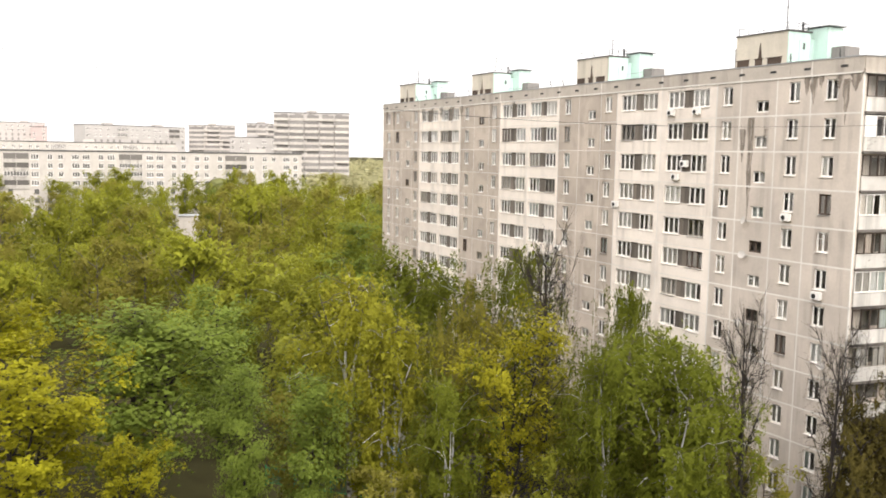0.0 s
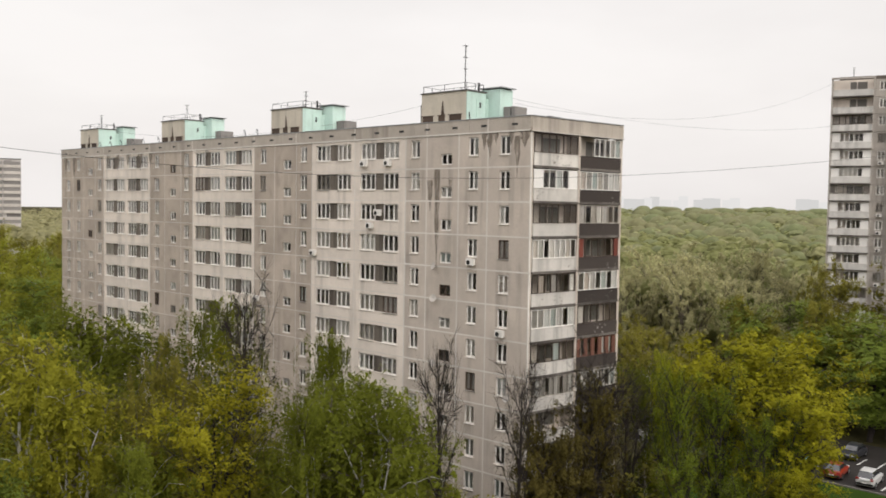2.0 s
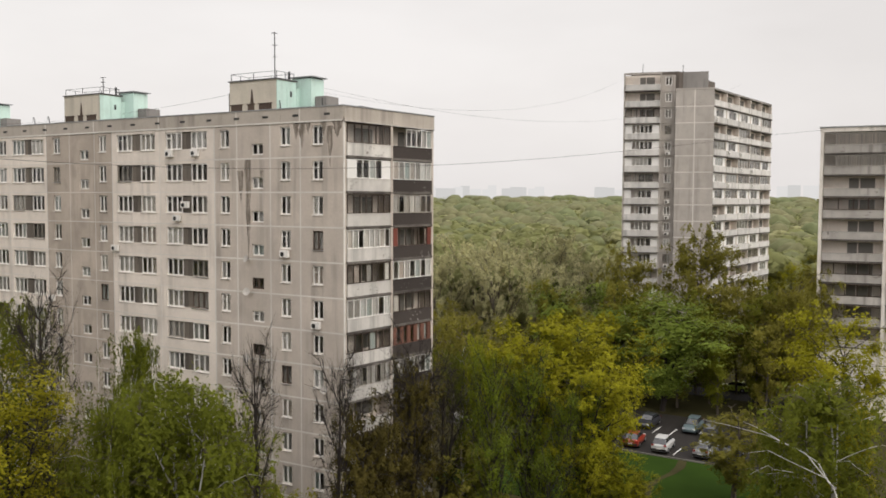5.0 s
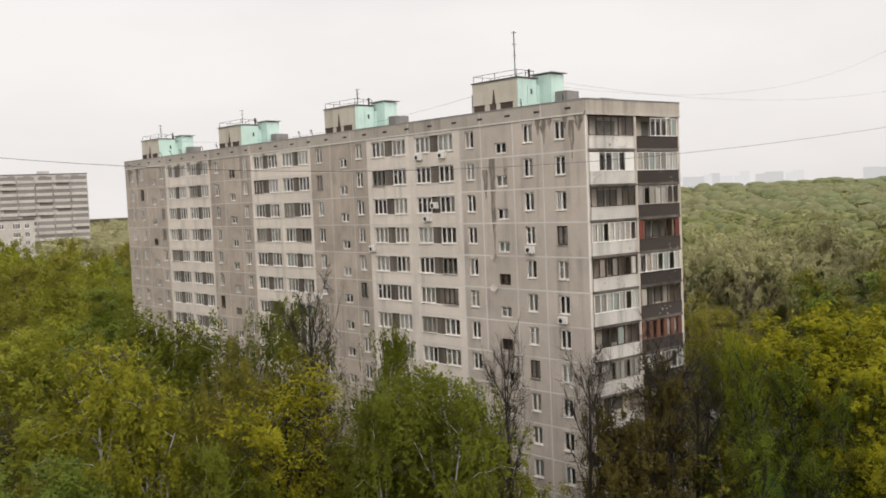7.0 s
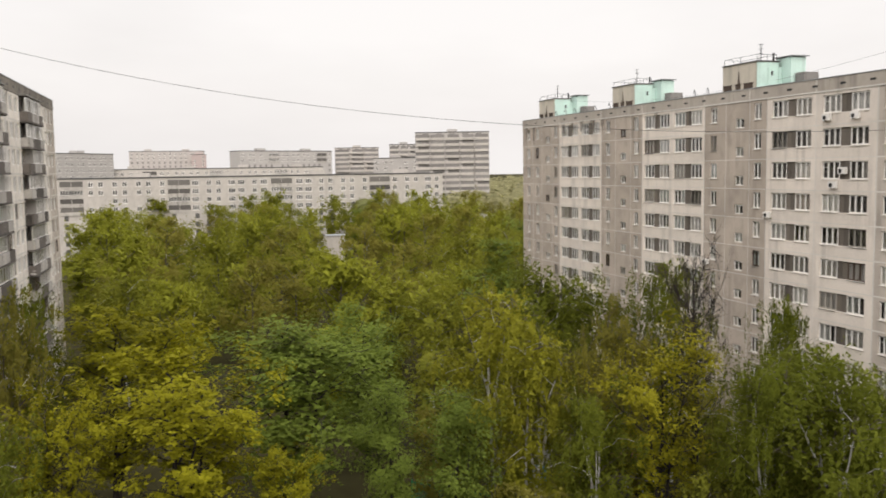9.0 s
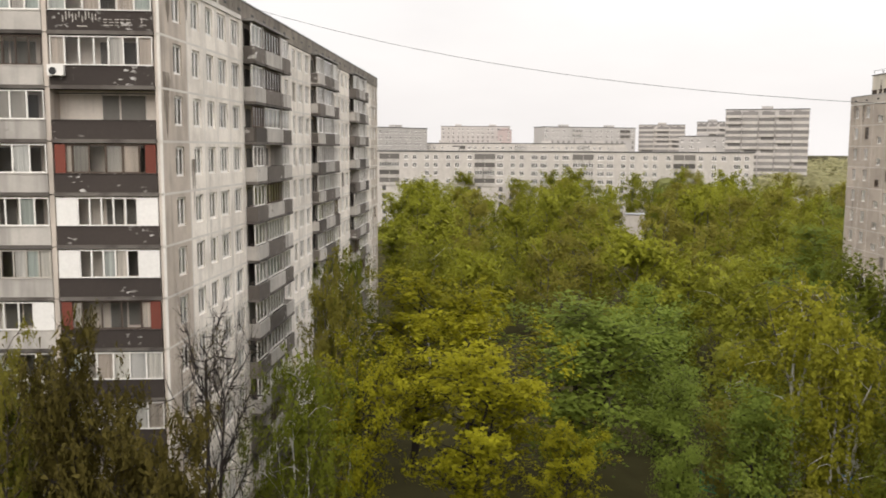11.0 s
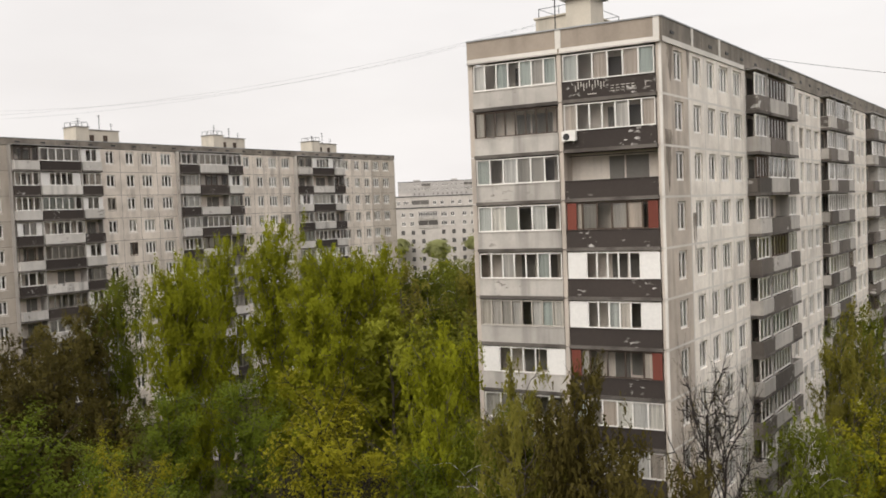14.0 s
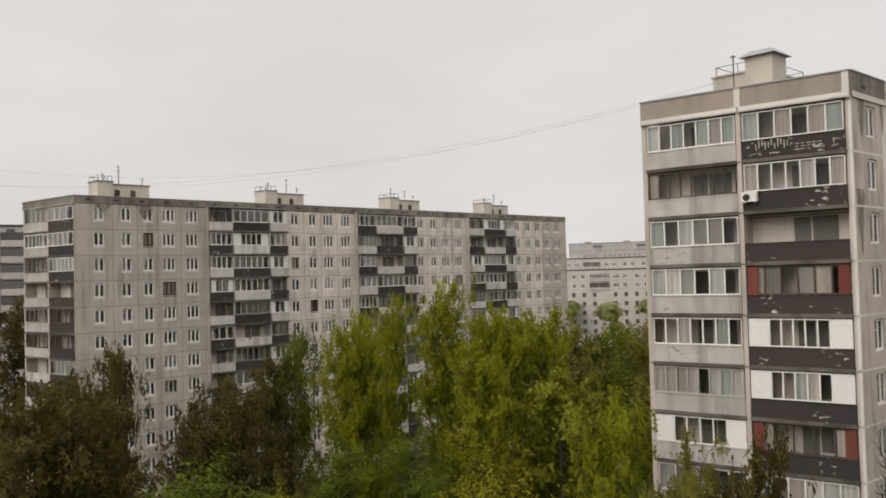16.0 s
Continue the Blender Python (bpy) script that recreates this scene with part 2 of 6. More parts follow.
BIRCH_BARK = surface("birch_bark", (0.58, 0.56, 0.52), dark=(0.08, 0.07, 0.06), grain=3.0, stain=0.5, flake=(0.07, 0.06, 0.055), flake_at=0.5, rnd=0.1)


# ---- helpers for meshes and parts ----
def polar(d, a):
    """A place at d metres from the window, a degrees to the left of straight ahead."""
    return Vector((-d * math.sin(radians(a)), d * math.cos(radians(a)), 0))


def level(x, y=0.0):
    """The ground's height: the yard rises a little towards the left-hand houses, the forest climbs a low hill."""
    k = min(max((-x - 2) / 34, 0), 1)
    d = math.hypot(x, y)
    a = math.degrees(math.atan2(x, max(y, 1e-6))) if y > 0 else 90.0
    hill = min(max((a - 8) / 25, 0), 1) * min(max((d - 170) / 1100, 0), 1) if x > 0 else 0.0
    return 2.5 * k * k * (3 - 2 * k) + 15 * hill


def mesh_of(name, verts, faces, mats, index=None, smooth=False):
    me = bpy.data.meshes.new(name)
    me.from_pydata(verts, [], faces)
    for m in mats:
        me.materials.append(m)
    if index is not None:
        me.polygons.foreach_set("material_index", index)
    if smooth:
        me.polygons.foreach_set("use_smooth", [True] * len(me.polygons))
    me.update()
    return me


CUBE = ((0, 2, 3, 1), (4, 5, 7, 6), (0, 1, 5, 4), (2, 6, 7, 3), (0, 4, 6, 2), (1, 3, 7, 5))


def boxes(name, items, mats, index=None):
    """One mesh of several boxes (x0, y0, z0, x1, y1, z1)."""
    v, f, ix = [], [], []
    for i, (x0, y0, z0, x1, y1, z1) in enumerate(items):
        b = len(v)
        v += [(x, y, z) for z in (z0, z1) for y in (y0, y1) for x in (x0, x1)]
        f += [tuple(b + k for k in q) for q in CUBE]
        ix += [index[i] if index else 0] * 6
    return mesh_of(name, v, f, mats if isinstance(mats, (list, tuple)) else [mats], ix)


def lattice(name, xs, zs, solid, y0, y1, mat):
    """A plate cut into a grid by xs and zs; solid(i, j) tells which cells stand. The frame comes out as one connected piece."""
    v, f, ids = [], [], {}
    nx, nz = len(xs) - 1, len(zs) - 1

    def p(i, j, k):
        if (i, j, k) not in ids:
            ids[(i, j, k)] = len(v)
            v.append((xs[i], (y0, y1)[k], zs[j]))
        return ids[(i, j, k)]
    on = lambda i, j: 0 <= i < nx and 0 <= j < nz and solid(i, j)
    for i in range(nx):
        for j in range(nz):
            if not on(i, j):
                continue
            f.append((p(i, j, 0), p(i + 1, j, 0), p(i + 1, j + 1, 0), p(i, j + 1, 0)))
            f.append((p(i, j, 1), p(i, j + 1, 1), p(i + 1, j + 1, 1), p(i + 1, j, 1)))
            if not on(i - 1, j):
                f.append((p(i, j, 0), p(i, j + 1, 0), p(i, j + 1, 1), p(i, j, 1)))
            if not on(i + 1, j):
                f.append((p(i + 1, j, 0), p(i + 1, j, 1), p(i + 1, j + 1, 1), p(i + 1, j + 1, 0)))
            if not on(i, j - 1):
                f.append((p(i, j, 0), p(i, j, 1), p(i + 1, j, 1), p(i + 1, j, 0)))
            if not on(i, j + 1):
                f.append((p(i, j + 1, 0), p(i + 1, j + 1, 0), p(i + 1, j + 1, 1), p(i, j + 1, 1)))
    return mesh_of(name, v, f, [mat])


def tube(v, f, pts, r0, r1, sides):
    """A tapered tube along pts, added to the lists of vertices and faces."""
    n = len(pts)
    base = len(v)
    for i, p in enumerate(pts):
        d = (pts[min(i + 1, n - 1)] - pts[max(i - 1, 0)])
        d = d / (np.linalg.norm(d) + 1e-9)
        a = np.cross(d, (0.31, 0.95, 0.05) if abs(d[2]) > 0.9 else (0, 0, 1))
        a /= np.linalg.norm(a) + 1e-9
        b = np.cross(d, a)
        r = r0 + (r1 - r0) * i / (n - 1)
        for k in range(sides):
            t = 2 * math.pi * k / sides
            v.append(tuple(p + r * (math.cos(t) * a + math.sin(t) * b)))
    for i in range(n - 1):
        for k in range(sides):
            q = base + i * sides
            f.append((q + k, q + (k + 1) % sides, q + sides + (k + 1) % sides, q + sides + k))


PLACE = {}


def thing(name, m, label, category, group="", data=None):
    ob = new(name, data)
    ob.matrix_basis = m
    PLACE[ob.name] = m
    return tagged(ob, label, category, group)


def put(name, me, parent, m, label=""):
    """A part: one mesh object under its thing or part, at the world pose m."""
    ob = new(name, me)
    ob.parent = parent
    ob.matrix_basis = PLACE[parent.name].inverted() @ m
    PLACE[ob.name] = m
    if name == "pane":
        ob.visible_shadow = False
    return tagged(ob, label)


def wall_frame(origin, degrees):
    """Along the wall is x, into the house is y, up is z."""
    return Matrix.Translation(origin) @ pose(0, 0, 0, 0, 0, degrees)


def at(m, x, y, z):
    return m @ Matrix.Translation((x, y, z))


CACHE = {}


def cached(key, make):
    if key not in CACHE:
        CACHE[key] = make()
    return CACHE[key]


R = random.Random(7)
STOREY, PLINTH, FLOORS = 2.7, 0.8, 12
SILL, HEAD = 0.95, 2.42
GAP = 0.025


# ---- windows, panels, loggias ----
def panel_mesh(w, h, holes, mat):
    """A wall panel w by h, 0.3 thick, with window holes (x0, z0, x1, z1) side by side, all of one height."""
    def make():
        g = GAP
        if not holes:
            return boxes("panel", [(g, 0, g, w - g, 0.3, h - g)], mat)
        xs = [g] + [x for a, _, b, _ in holes for x in (a, b)] + [w - g]
        return lattice("panel", xs, [g, holes[0][1], holes[0][3], h - g], lambda i, j: j != 1 or i % 2 == 0, 0, 0.3, mat)
    return cached(("panel", round(w, 3), round(h, 3), tuple(holes), mat.name), make)


def window_frame_mesh(w, h, lights, mat, transom, t=0.105):
    def make():
        step = w / lights
        xs = [0, t]
        for i in range(1, lights):
            xs += [step * i - t * 0.67, step * i + t * 0.67]
        xs += [w - t, w]
        zs = [0, t, h * 0.64, h * 0.64 + 0.05, h - t, h] if transom else [0, t, h - t, h]
        return lattice("window", xs, zs, lambda i, j: i % 2 == 0 or j in (0, len(zs) - 2) or (transom and j == 2 and i == 1), 0, 0.07, mat)
    return cached(("wframe", w, h, lights, mat.name, transom, t), make)


def glazed(me, w, h, sill=True, sheet=GLASS):
    """The frame with its sheet of glass in one mesh, for the far house."""
    def make():
        out = me.copy()
        bm = bmesh.new()
        bm.from_mesh(out)
        face = bm.faces.new([bm.verts.new(p) for p in ((0.03, 0.035, 0.03), (w - 0.03, 0.035, 0.03), (w - 0.03, 0.035, h - 0.03), (0.03, 0.035, h - 0.03))])
        face.material_index = 1
        corners = [] if not sill else [bm.verts.new(p) for p in ((-0.05, -0.12, -0.09), (w + 0.05, -0.12, -0.09), (w + 0.05, 0.03, -0.01), (-0.05, 0.03, -0.01), (-0.05, -0.12, -0.14), (w + 0.05, -0.12, -0.14))]
        if sill:
            bm.faces.new(corners[:4])
            bm.faces.new((corners[4], corners[5], corners[1], corners[0]))
        bm.to_mesh(out)
        bm.free()
        out.materials.append(sheet)
        return out
    return cached(("glazed", me.name, sheet.name), make)


def pane_mesh(w, h):
    def make():
        me = boxes("pane", [(0, 0, 0, w, 0.012, h)], [GLASS_INNER, GLASS])
        me.polygons[2].material_index = 1            # the outer face carries the gloss
        return me
    return cached(("pane", round(w, 3), round(h, 3)), make)


def window(house, m, x, z, w, h, lights=2, near=True, white=0.8, sill=True, plain=False):
    """A window set into the wall at (x, z): frame, panes, sill, and what hangs behind the panes."""
    mat = PVC if R.random() < white else R.choice([OLD_FRAME, OLD_FRAME, DARK_FRAME])
    frame_mesh = window_frame_mesh(w, h, lights, mat, R.random() < 0.3, 0.14 if plain else 0.105 if near else 0.13)
    if plain:
        frame_mesh = glazed(frame_mesh, w, h)
    recess = 0.1
    ob = put("window", frame_mesh, house, at(m, x, recess, z))
    step = w / lights
    if near and lights < 3:
        for i in range(lights):
            put("pane", pane_mesh(step - 0.1, h - 0.12), ob, at(m, x + step * i + 0.05, recess + 0.03, z + 0.06))
    elif not plain:
        put("pane", pane_mesh(w - 0.1, h - 0.1), ob, at(m, x + 0.05, recess + 0.035, z + 0.05))
    if sill and near:
        put("sill", cached(("sill", w, mat is PVC), lambda: boxes("sill", [(-0.04, -0.08, -0.04, w + 0.04, 0.088, -0.004)], PVC if mat is PVC else TIN)), ob, at(m, x, 0, z))
    k = R.random() + (0.0 if near else 0.06)
    if k < (0.72 if not plain else 0.5):
        a, b = (0, 1) if k < (0.4 if not plain else 0.2) else (0, R.choice([0.35, 0.5])) if k < 0.56 else (R.choice([0.5, 0.65]), 1)
        put("curtain", cached(("curtain", w, h, a, b), lambda: boxes("curtain", [(w * a, 0, 0.0, w * b, 0.015, h)], CLOTH)), ob, at(m, x, 0.21, z))
    return ob


def air_conditioner(house, m, x, z):
    fan = [(0.27 + 0.19 * math.cos(a), -0.305, 0.27 + 0.19 * math.sin(a)) for a in np.linspace(0, 2 * math.pi, 13)[:-1]]
    ob = put("air_conditioner", cached("ac", lambda: boxes("air_conditioner", [(0, -0.3, 0.05, 0.8, -0.03, 0.58), (0.1, -0.3, 0.0, 0.14, 0.0, 0.05), (0.64, -0.3, 0.0, 0.68, 0.0, 0.05)], PVC)), house, at(m, x, 0, z), "white air conditioner box on brackets")
    put("fan_grille", cached("acfan", lambda: mesh_of("fan_grille", fan, [tuple(range(12))], [STEEL])), ob, at(m, x, 0, z))


def satellite_dish(house, m, x, z):
    def make():
        v, f, n = [(0, 0, 0)], [], 14
        for ring in (0.16, 0.32):
            v += [(ring * math.cos(i * 2 * math.pi / n), -ring * ring * 0.7, ring * math.sin(i * 2 * math.pi / n)) for i in range(n)]
        f += [(0, 1 + i, 1 + (i + 1) % n) for i in range(n)]
        f += [(1 + i, 1 + n + i, 1 + n + (i + 1) % n, 1 + (i + 1) % n) for i in range(n)]
        return mesh_of("satellite_dish", v, f, [PARAPET_PALE], smooth=True)
    ob = put("satellite_dish", cached("dish", make), house, at(m, x, -0.35, z) @ pose(0, 0, 0, -18, 0, R.uniform(-25, 25)), "pale satellite dish on the wall")
    put("bracket", cached("dishb", lambda: boxes("bracket", [(-0.02, 0, -0.02, 0.02, 0.36, 0.02)], STEEL)), ob, at(m, x, -0.35, z))


def facade(house, m, cells, floors, near=True, attic=ATTIC, z0=PLINTH, seam=SEALANT, white=0.8, attic_h=1.1, extras=True, opening=(SILL, HEAD), faint_to=None):
    """A panel wall. cells: (x0, x1, kind, material, windows); windows: (x, width, lights)."""
    length = max(c[1] for c in cells)
    start = min(c[0] for c in cells)
    for x0, x1, kind, mat, wins in cells:
        if kind == "balcony":
            continue
        for i in range(floors):
            z = z0 + STOREY * i
            lo, hi = opening if kind != "stair" else (0.28, 1.2)
            holes = tuple((round(x - x0 - w / 2, 3), lo, round(x - x0 + w / 2, 3), hi) for x, w, _ in wins)
            if kind == "pair":
                holes = ((holes[0][0], lo, holes[1][2], hi),)
            put("panel", panel_mesh(x1 - x0, STOREY, holes, mat), house, at(m, x0, 0, z))
            for x, w, lights in wins:
                if lights == 0:
                    continue
                window(house, m, x - w / 2, z + lo, w, hi - lo, lights, near, white, kind != "stair", seam is SEALANT_DARK)
            if kind == "pair":
                (xa, wa, _), (xb, wb, _) = wins[0], wins[1]
                for s in (0, 1):
                    w = (xb - wb / 2 - xa - wa / 2) / 2
                    put("infill_panel", cached(("infill", round(w, 3)), lambda: boxes("infill_panel", [(0.012, 0, 0.01, w - 0.012, 0.06, HEAD - SILL - 0.01)], INFILL)), house, at(m, xa + wa / 2 + s * w, 0.1, z + lo), "dark infill panel")
            if extras and near and wins and kind != "stair":
                chance = R.random()
                if chance < 0.014:
                    air_conditioner(house, m, wins[0][0] - 0.4, z + 0.25)
                elif chance > 0.045 and R.random() < 0.02:
                    satellite_dish(house, m, wins[0][0] + wins[0][1] / 2 + 0.3, z + 1.0)
    wide, proud = (0.06, -0.008) if seam is SEALANT else (GAP, 0.006)
    thin = wide if faint_to is None else 0.028
    split = start if faint_to is None else faint_to
    strips = [(split, proud, z0 + STOREY * i - wide, length, 0.25, z0 + STOREY * i + wide) for i in range(floors)]
    if faint_to is not None:
        strips += [(start, proud, z0 + STOREY * i - thin, split, 0.25, z0 + STOREY * i + thin) for i in range(floors)]
    edges = sorted({c[0] for c in cells} | {length})
    strips += [(max(x - w, start), proud + 0.003, z0, min(x + w, length), 0.25, z0 + STOREY * floors) for x, w in ((x, wide if x > split - 0.1 else thin) for x in edges)]
    tagged(put("joint_sealant", boxes("joint_sealant", strips, seam), house, m, "sealant in the panel joints"), kind="stuff")
    top = z0 + STOREY * floors
    n = max(1, round((length - start) / 6.0))
    step = (length - start) / n
    for i in range(n):
        put("attic_panel", cached(("attic", round(step, 3), attic.name, attic_h), lambda: boxes("attic_panel", [(0.012, -0.05, 0.03, step - 0.012, 0.3, attic_h)], attic)), house, at(m, start + i * step, 0, top))
        for k in (0.25, 0.75):
            put("vent", cached("vent", lambda: boxes("vent", [(-0.28, -0.075, 0.0, 0.28, -0.04, 0.17)], STEEL)), house, at(m, start + (i + k) * step, 0, top + attic_h * 0.42))
    put("roof_edge", cached(("edge", round(length - start, 2)), lambda: boxes("roof_edge", [(0, -0.09, 0, length - start, 0.34, 0.07)], TIN)), house, at(m, start, 0, top + attic_h))
    put("plinth", boxes("plinth", [(start, 0.05, -3, length, 0.3, z0 - 0.03)], PANEL_BROWN), house, m)


def glazing(parent, m, w, h, n, mat, near, dark=0.4, label=""):
    """A glazed loggia front: rails and mullions, a pane to each light, some with curtains behind."""
    def make():
        t, step = 0.06 if near else 0.1, w / n
        xs = [0, 0.05]
        for i in range(1, n):
            xs += [step * i - (0.04 if near else 0.06), step * i + (0.04 if near else 0.06)]
        xs += [w - 0.05, w]
        me = lattice("glazing", xs, [0, t, h - t, h], lambda i, j: i % 2 == 0 or j != 1, 0, 0.07, mat)
        return me if near else glazed(me, w, h, False)
    ob = put("glazing", cached(("glazing", round(w, 3), h, n, mat.name, near), make), parent, m, label)
    step = w / n
    for i in range(n if near else 0):
        put("pane", pane_mesh(step - 0.08, h - 0.1), ob, at(m, step * i + 0.04, 0.03, 0.05))
        if near and R.random() > dark * 1.1:
            put("curtain", cached(("cur", round(step, 3), h), lambda: boxes("curtain", [(0.0, 0, 0.0, step, 0.012, h)], CLOTH)), ob, at(m, step * i, 0.11, 0))
    if not near and R.random() > dark * 1.1:
        put("curtain", cached(("cur", round(w * 0.8, 3), h), lambda: boxes("curtain", [(0.0, 0, 0.0, w * 0.8, 0.012, h)], CLOTH)), ob, at(m, R.choice([0, w * 0.18]), 0.12, 0))
    return ob


def loggia(house, m, x0, w, z, parapet, style, depth=1.25, near=True, set_in=0.0):
    """One loggia, its floor at height z: slab, parapet, back wall with door, side walls; style tells how its front is closed."""
    h_par = 0.87
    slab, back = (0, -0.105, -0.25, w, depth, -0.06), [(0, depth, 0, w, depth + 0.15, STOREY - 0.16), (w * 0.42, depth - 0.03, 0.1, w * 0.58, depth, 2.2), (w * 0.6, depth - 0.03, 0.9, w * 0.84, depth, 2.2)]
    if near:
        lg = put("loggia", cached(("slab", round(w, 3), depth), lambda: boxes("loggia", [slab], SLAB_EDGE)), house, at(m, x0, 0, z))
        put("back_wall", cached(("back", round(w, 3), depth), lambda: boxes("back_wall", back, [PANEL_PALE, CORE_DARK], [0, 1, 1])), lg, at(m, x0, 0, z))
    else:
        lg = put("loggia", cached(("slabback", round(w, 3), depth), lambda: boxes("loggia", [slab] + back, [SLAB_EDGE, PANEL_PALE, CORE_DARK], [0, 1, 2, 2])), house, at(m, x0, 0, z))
    put("parapet", cached(("parapet", round(w, 3), parapet.name, set_in > 0), lambda: (prism("parapet", [(0.03, -0.08), (w - 0.03, -0.08), (w - 0.03, 1.0), (w - 0.1, 1.0), (w - 0.1, 0.03), (0.1, 0.03), (0.1, 1.0), (0.03, 1.0)], -0.055, h_par + 0.04, parapet) if set_in else boxes("parapet", [(0.03, -0.07, -0.055, w - 0.03, 0.03, h_par), (0.03, -0.1, h_par, w - 0.03, 0.05, h_par + 0.05)], parapet))), lg, at(m, x0, 0, z))
    zt = z + h_par + 0.06
    m = at(m, 0, set_in, 0)
    hh = 1.45
    kind, n = style
    if kind == "pvc":
        glazing(lg, at(m, x0 + 0.08, -0.03, zt), w - 0.16, hh, n, PVC, near, 0.35, "white plastic glazing")
    elif kind == "old":
        glazing(lg, at(m, x0 + 0.08, -0.03, zt), w - 0.16, hh, n, DARK_FRAME, near, 0.8, "dark wooden glazing")
    elif kind == "grey":
        glazing(lg, at(m, x0 + 0.08, -0.03, zt), w - 0.16, hh, n, OLD_FRAME, near, 0.3, "old grey wooden glazing")
    elif kind == "infill":
        a = w * 0.2
        for xa in (x0 + 0.05, x0 + w - a + 0.0 - 0.05):
            put("cladding", cached(("clad", round(a, 3), hh), lambda: boxes("cladding", [(0, 0, 0, a, 0.05, hh)], WHITE_BOARD)), lg, at(m, xa, -0.035, zt), "white cladding sheet")
        glazing(lg, at(m, x0 + a + 0.06, -0.03, zt), w - 2 * a - 0.12, hh, n, PVC, near, 0.75, "white plastic glazing")
    elif kind == "part":
        glazing(lg, at(m, x0 + w * 0.34, -0.03, zt), w * 0.66 - 0.08, hh, n, PVC, near, 0.5, "white plastic glazing over part of the front")
    elif kind == "red":
        for xa in (x0 + 0.08, x0 + w - 0.62):
            put("board", cached(("board", hh), lambda: boxes("board", [(0.01, 0, 0, 0.54, 0.04, hh)], RED_BOARD)), lg, at(m, xa, -0.03, zt), "red-brown board")
        glazing(lg, at(m, x0 + 0.1, 0.03, zt), w - 0.2, hh, n, DARK_FRAME, near, 0.5)
    elif kind == "boards":
        glazing(lg, at(m, x0 + 0.1, 0.03, zt), w - 0.2, hh, n, BROWN_BOARD, near, 0.2, "faded brown wooden glazing")
        a = (w - 0.2) / n
        for q in range(0, n, 2):
            put("board", cached(("slim", round(a, 3), hh), lambda: boxes("board", [(0.02, 0, 0, a - 0.02, 0.03, hh)], BROWN_BOARD)), lg, at(m, x0 + 0.1 + q * a, -0.02, zt), "faded brown board")
    elif near:
        put("rail", cached(("rail", round(w, 3)), lambda: boxes("rail", [(0.1, 0.3, STOREY - 0.45, w - 0.1, 0.32, STOREY - 0.43), (0.1, 0.6, STOREY - 0.45, w - 0.1, 0.62, STOREY - 0.43)], STEEL)), lg, at(m, x0, 0, z))
    return lg


STYLES = [("pvc", 6), ("pvc", 7), ("old", 7), ("grey", 8), ("open", 0), ("infill", 5), ("pvc", 5), ("old", 6), ("pvc", 4)]


def loggia_end(house, m, width, depth, floors, styles, parapets, attic, corner, near=True, attic_h=1.1):
    """The end of a house: two stacks of loggias between three upright walls, and the attic over them."""
    half = width / 2
    for i in range(floors):
        z = PLINTH + STOREY * i
        for side in (0, 1):
            listed = styles[side]
            k = floors - 1 - i
            style = listed[k] if k < len(listed) else R.choice(STYLES)
            x0, w = (0.28, half - 0.4) if side == 0 else (half + 0.12, half - 0.4)
            loggia(house, m, x0, w, z + 0.16, parapets[side], style, depth, near)
    top = PLINTH + STOREY * floors
    for x, w in ((0.0, 0.28), (half - 0.12, 0.24), (width - 0.28, 0.28)):
        for i in range(floors):
            put("side_wall", cached(("side", w, depth, corner.name), lambda: boxes("side_wall", [(0, -0.06 if w < 0.27 else 0.02, GAP, w, depth, STOREY - GAP)], corner)), house, at(m, x, 0, PLINTH + STOREY * i))
    for i in range(2):
        put("attic_panel", cached(("attic", round(half, 3), attic.name, attic_h), lambda: boxes("attic_panel", [(0.012, -0.05, 0.03, half - 0.012, 0.3, attic_h)], attic)), house, at(m, i * half, -0.02, top))
        put("drip_edge", cached(("drip", round(half, 3)), lambda: boxes("drip_edge", [(0.02, -0.16, -0.06, half - 0.02, 0.2, 0.02)], PARAPET_PALE)), house, at(m, i * half, 0, top))
    put("roof_edge", cached(("edge", round(width, 2)), lambda: boxes("roof_edge", [(0, -0.11, 0, width, 0.34, 0.07)], TIN)), house, at(m, 0, -0.02, top + attic_h))
    put("plinth", boxes("plinth", [(0, 0.05, -3, width, 0.3, PLINTH - 0.03)], PANEL_BROWN), house, m)


def prism(name, corners, z0, z1, mat):
    n = len(corners)
    v = [(*c, z0) for c in corners] + [(*c, z1) for c in corners]
    f = [tuple(range(n))[::-1], tuple(range(n, 2 * n))] + [(i, (i + 1) % n, n + (i + 1) % n, n + i) for i in range(n)]
    return mesh_of(name, v, f, [mat])


def antenna(house, m, x, y, z, h, arms=3):
    items = [(-0.03, -0.03, 0, 0.03, 0.03, h)]
    for k in range(arms):
        zz, r = h * (0.98 - 0.24 * k), 0.24 - 0.05 * k
        items.append((-r, -0.015, zz - 0.03, r, 0.015, zz))
        items += [(-r * q - 0.01, -0.16, zz - 0.05, -r * q + 0.01, 0.16, zz - 0.03) for q in (-0.8, 0.0, 0.8)]
    put("antenna", boxes("antenna", items, STEEL), house, at(m, x, y, z) @ pose(0, 0, 0, 0, 0, R.uniform(0, 90)), "thin dark roof antenna mast")


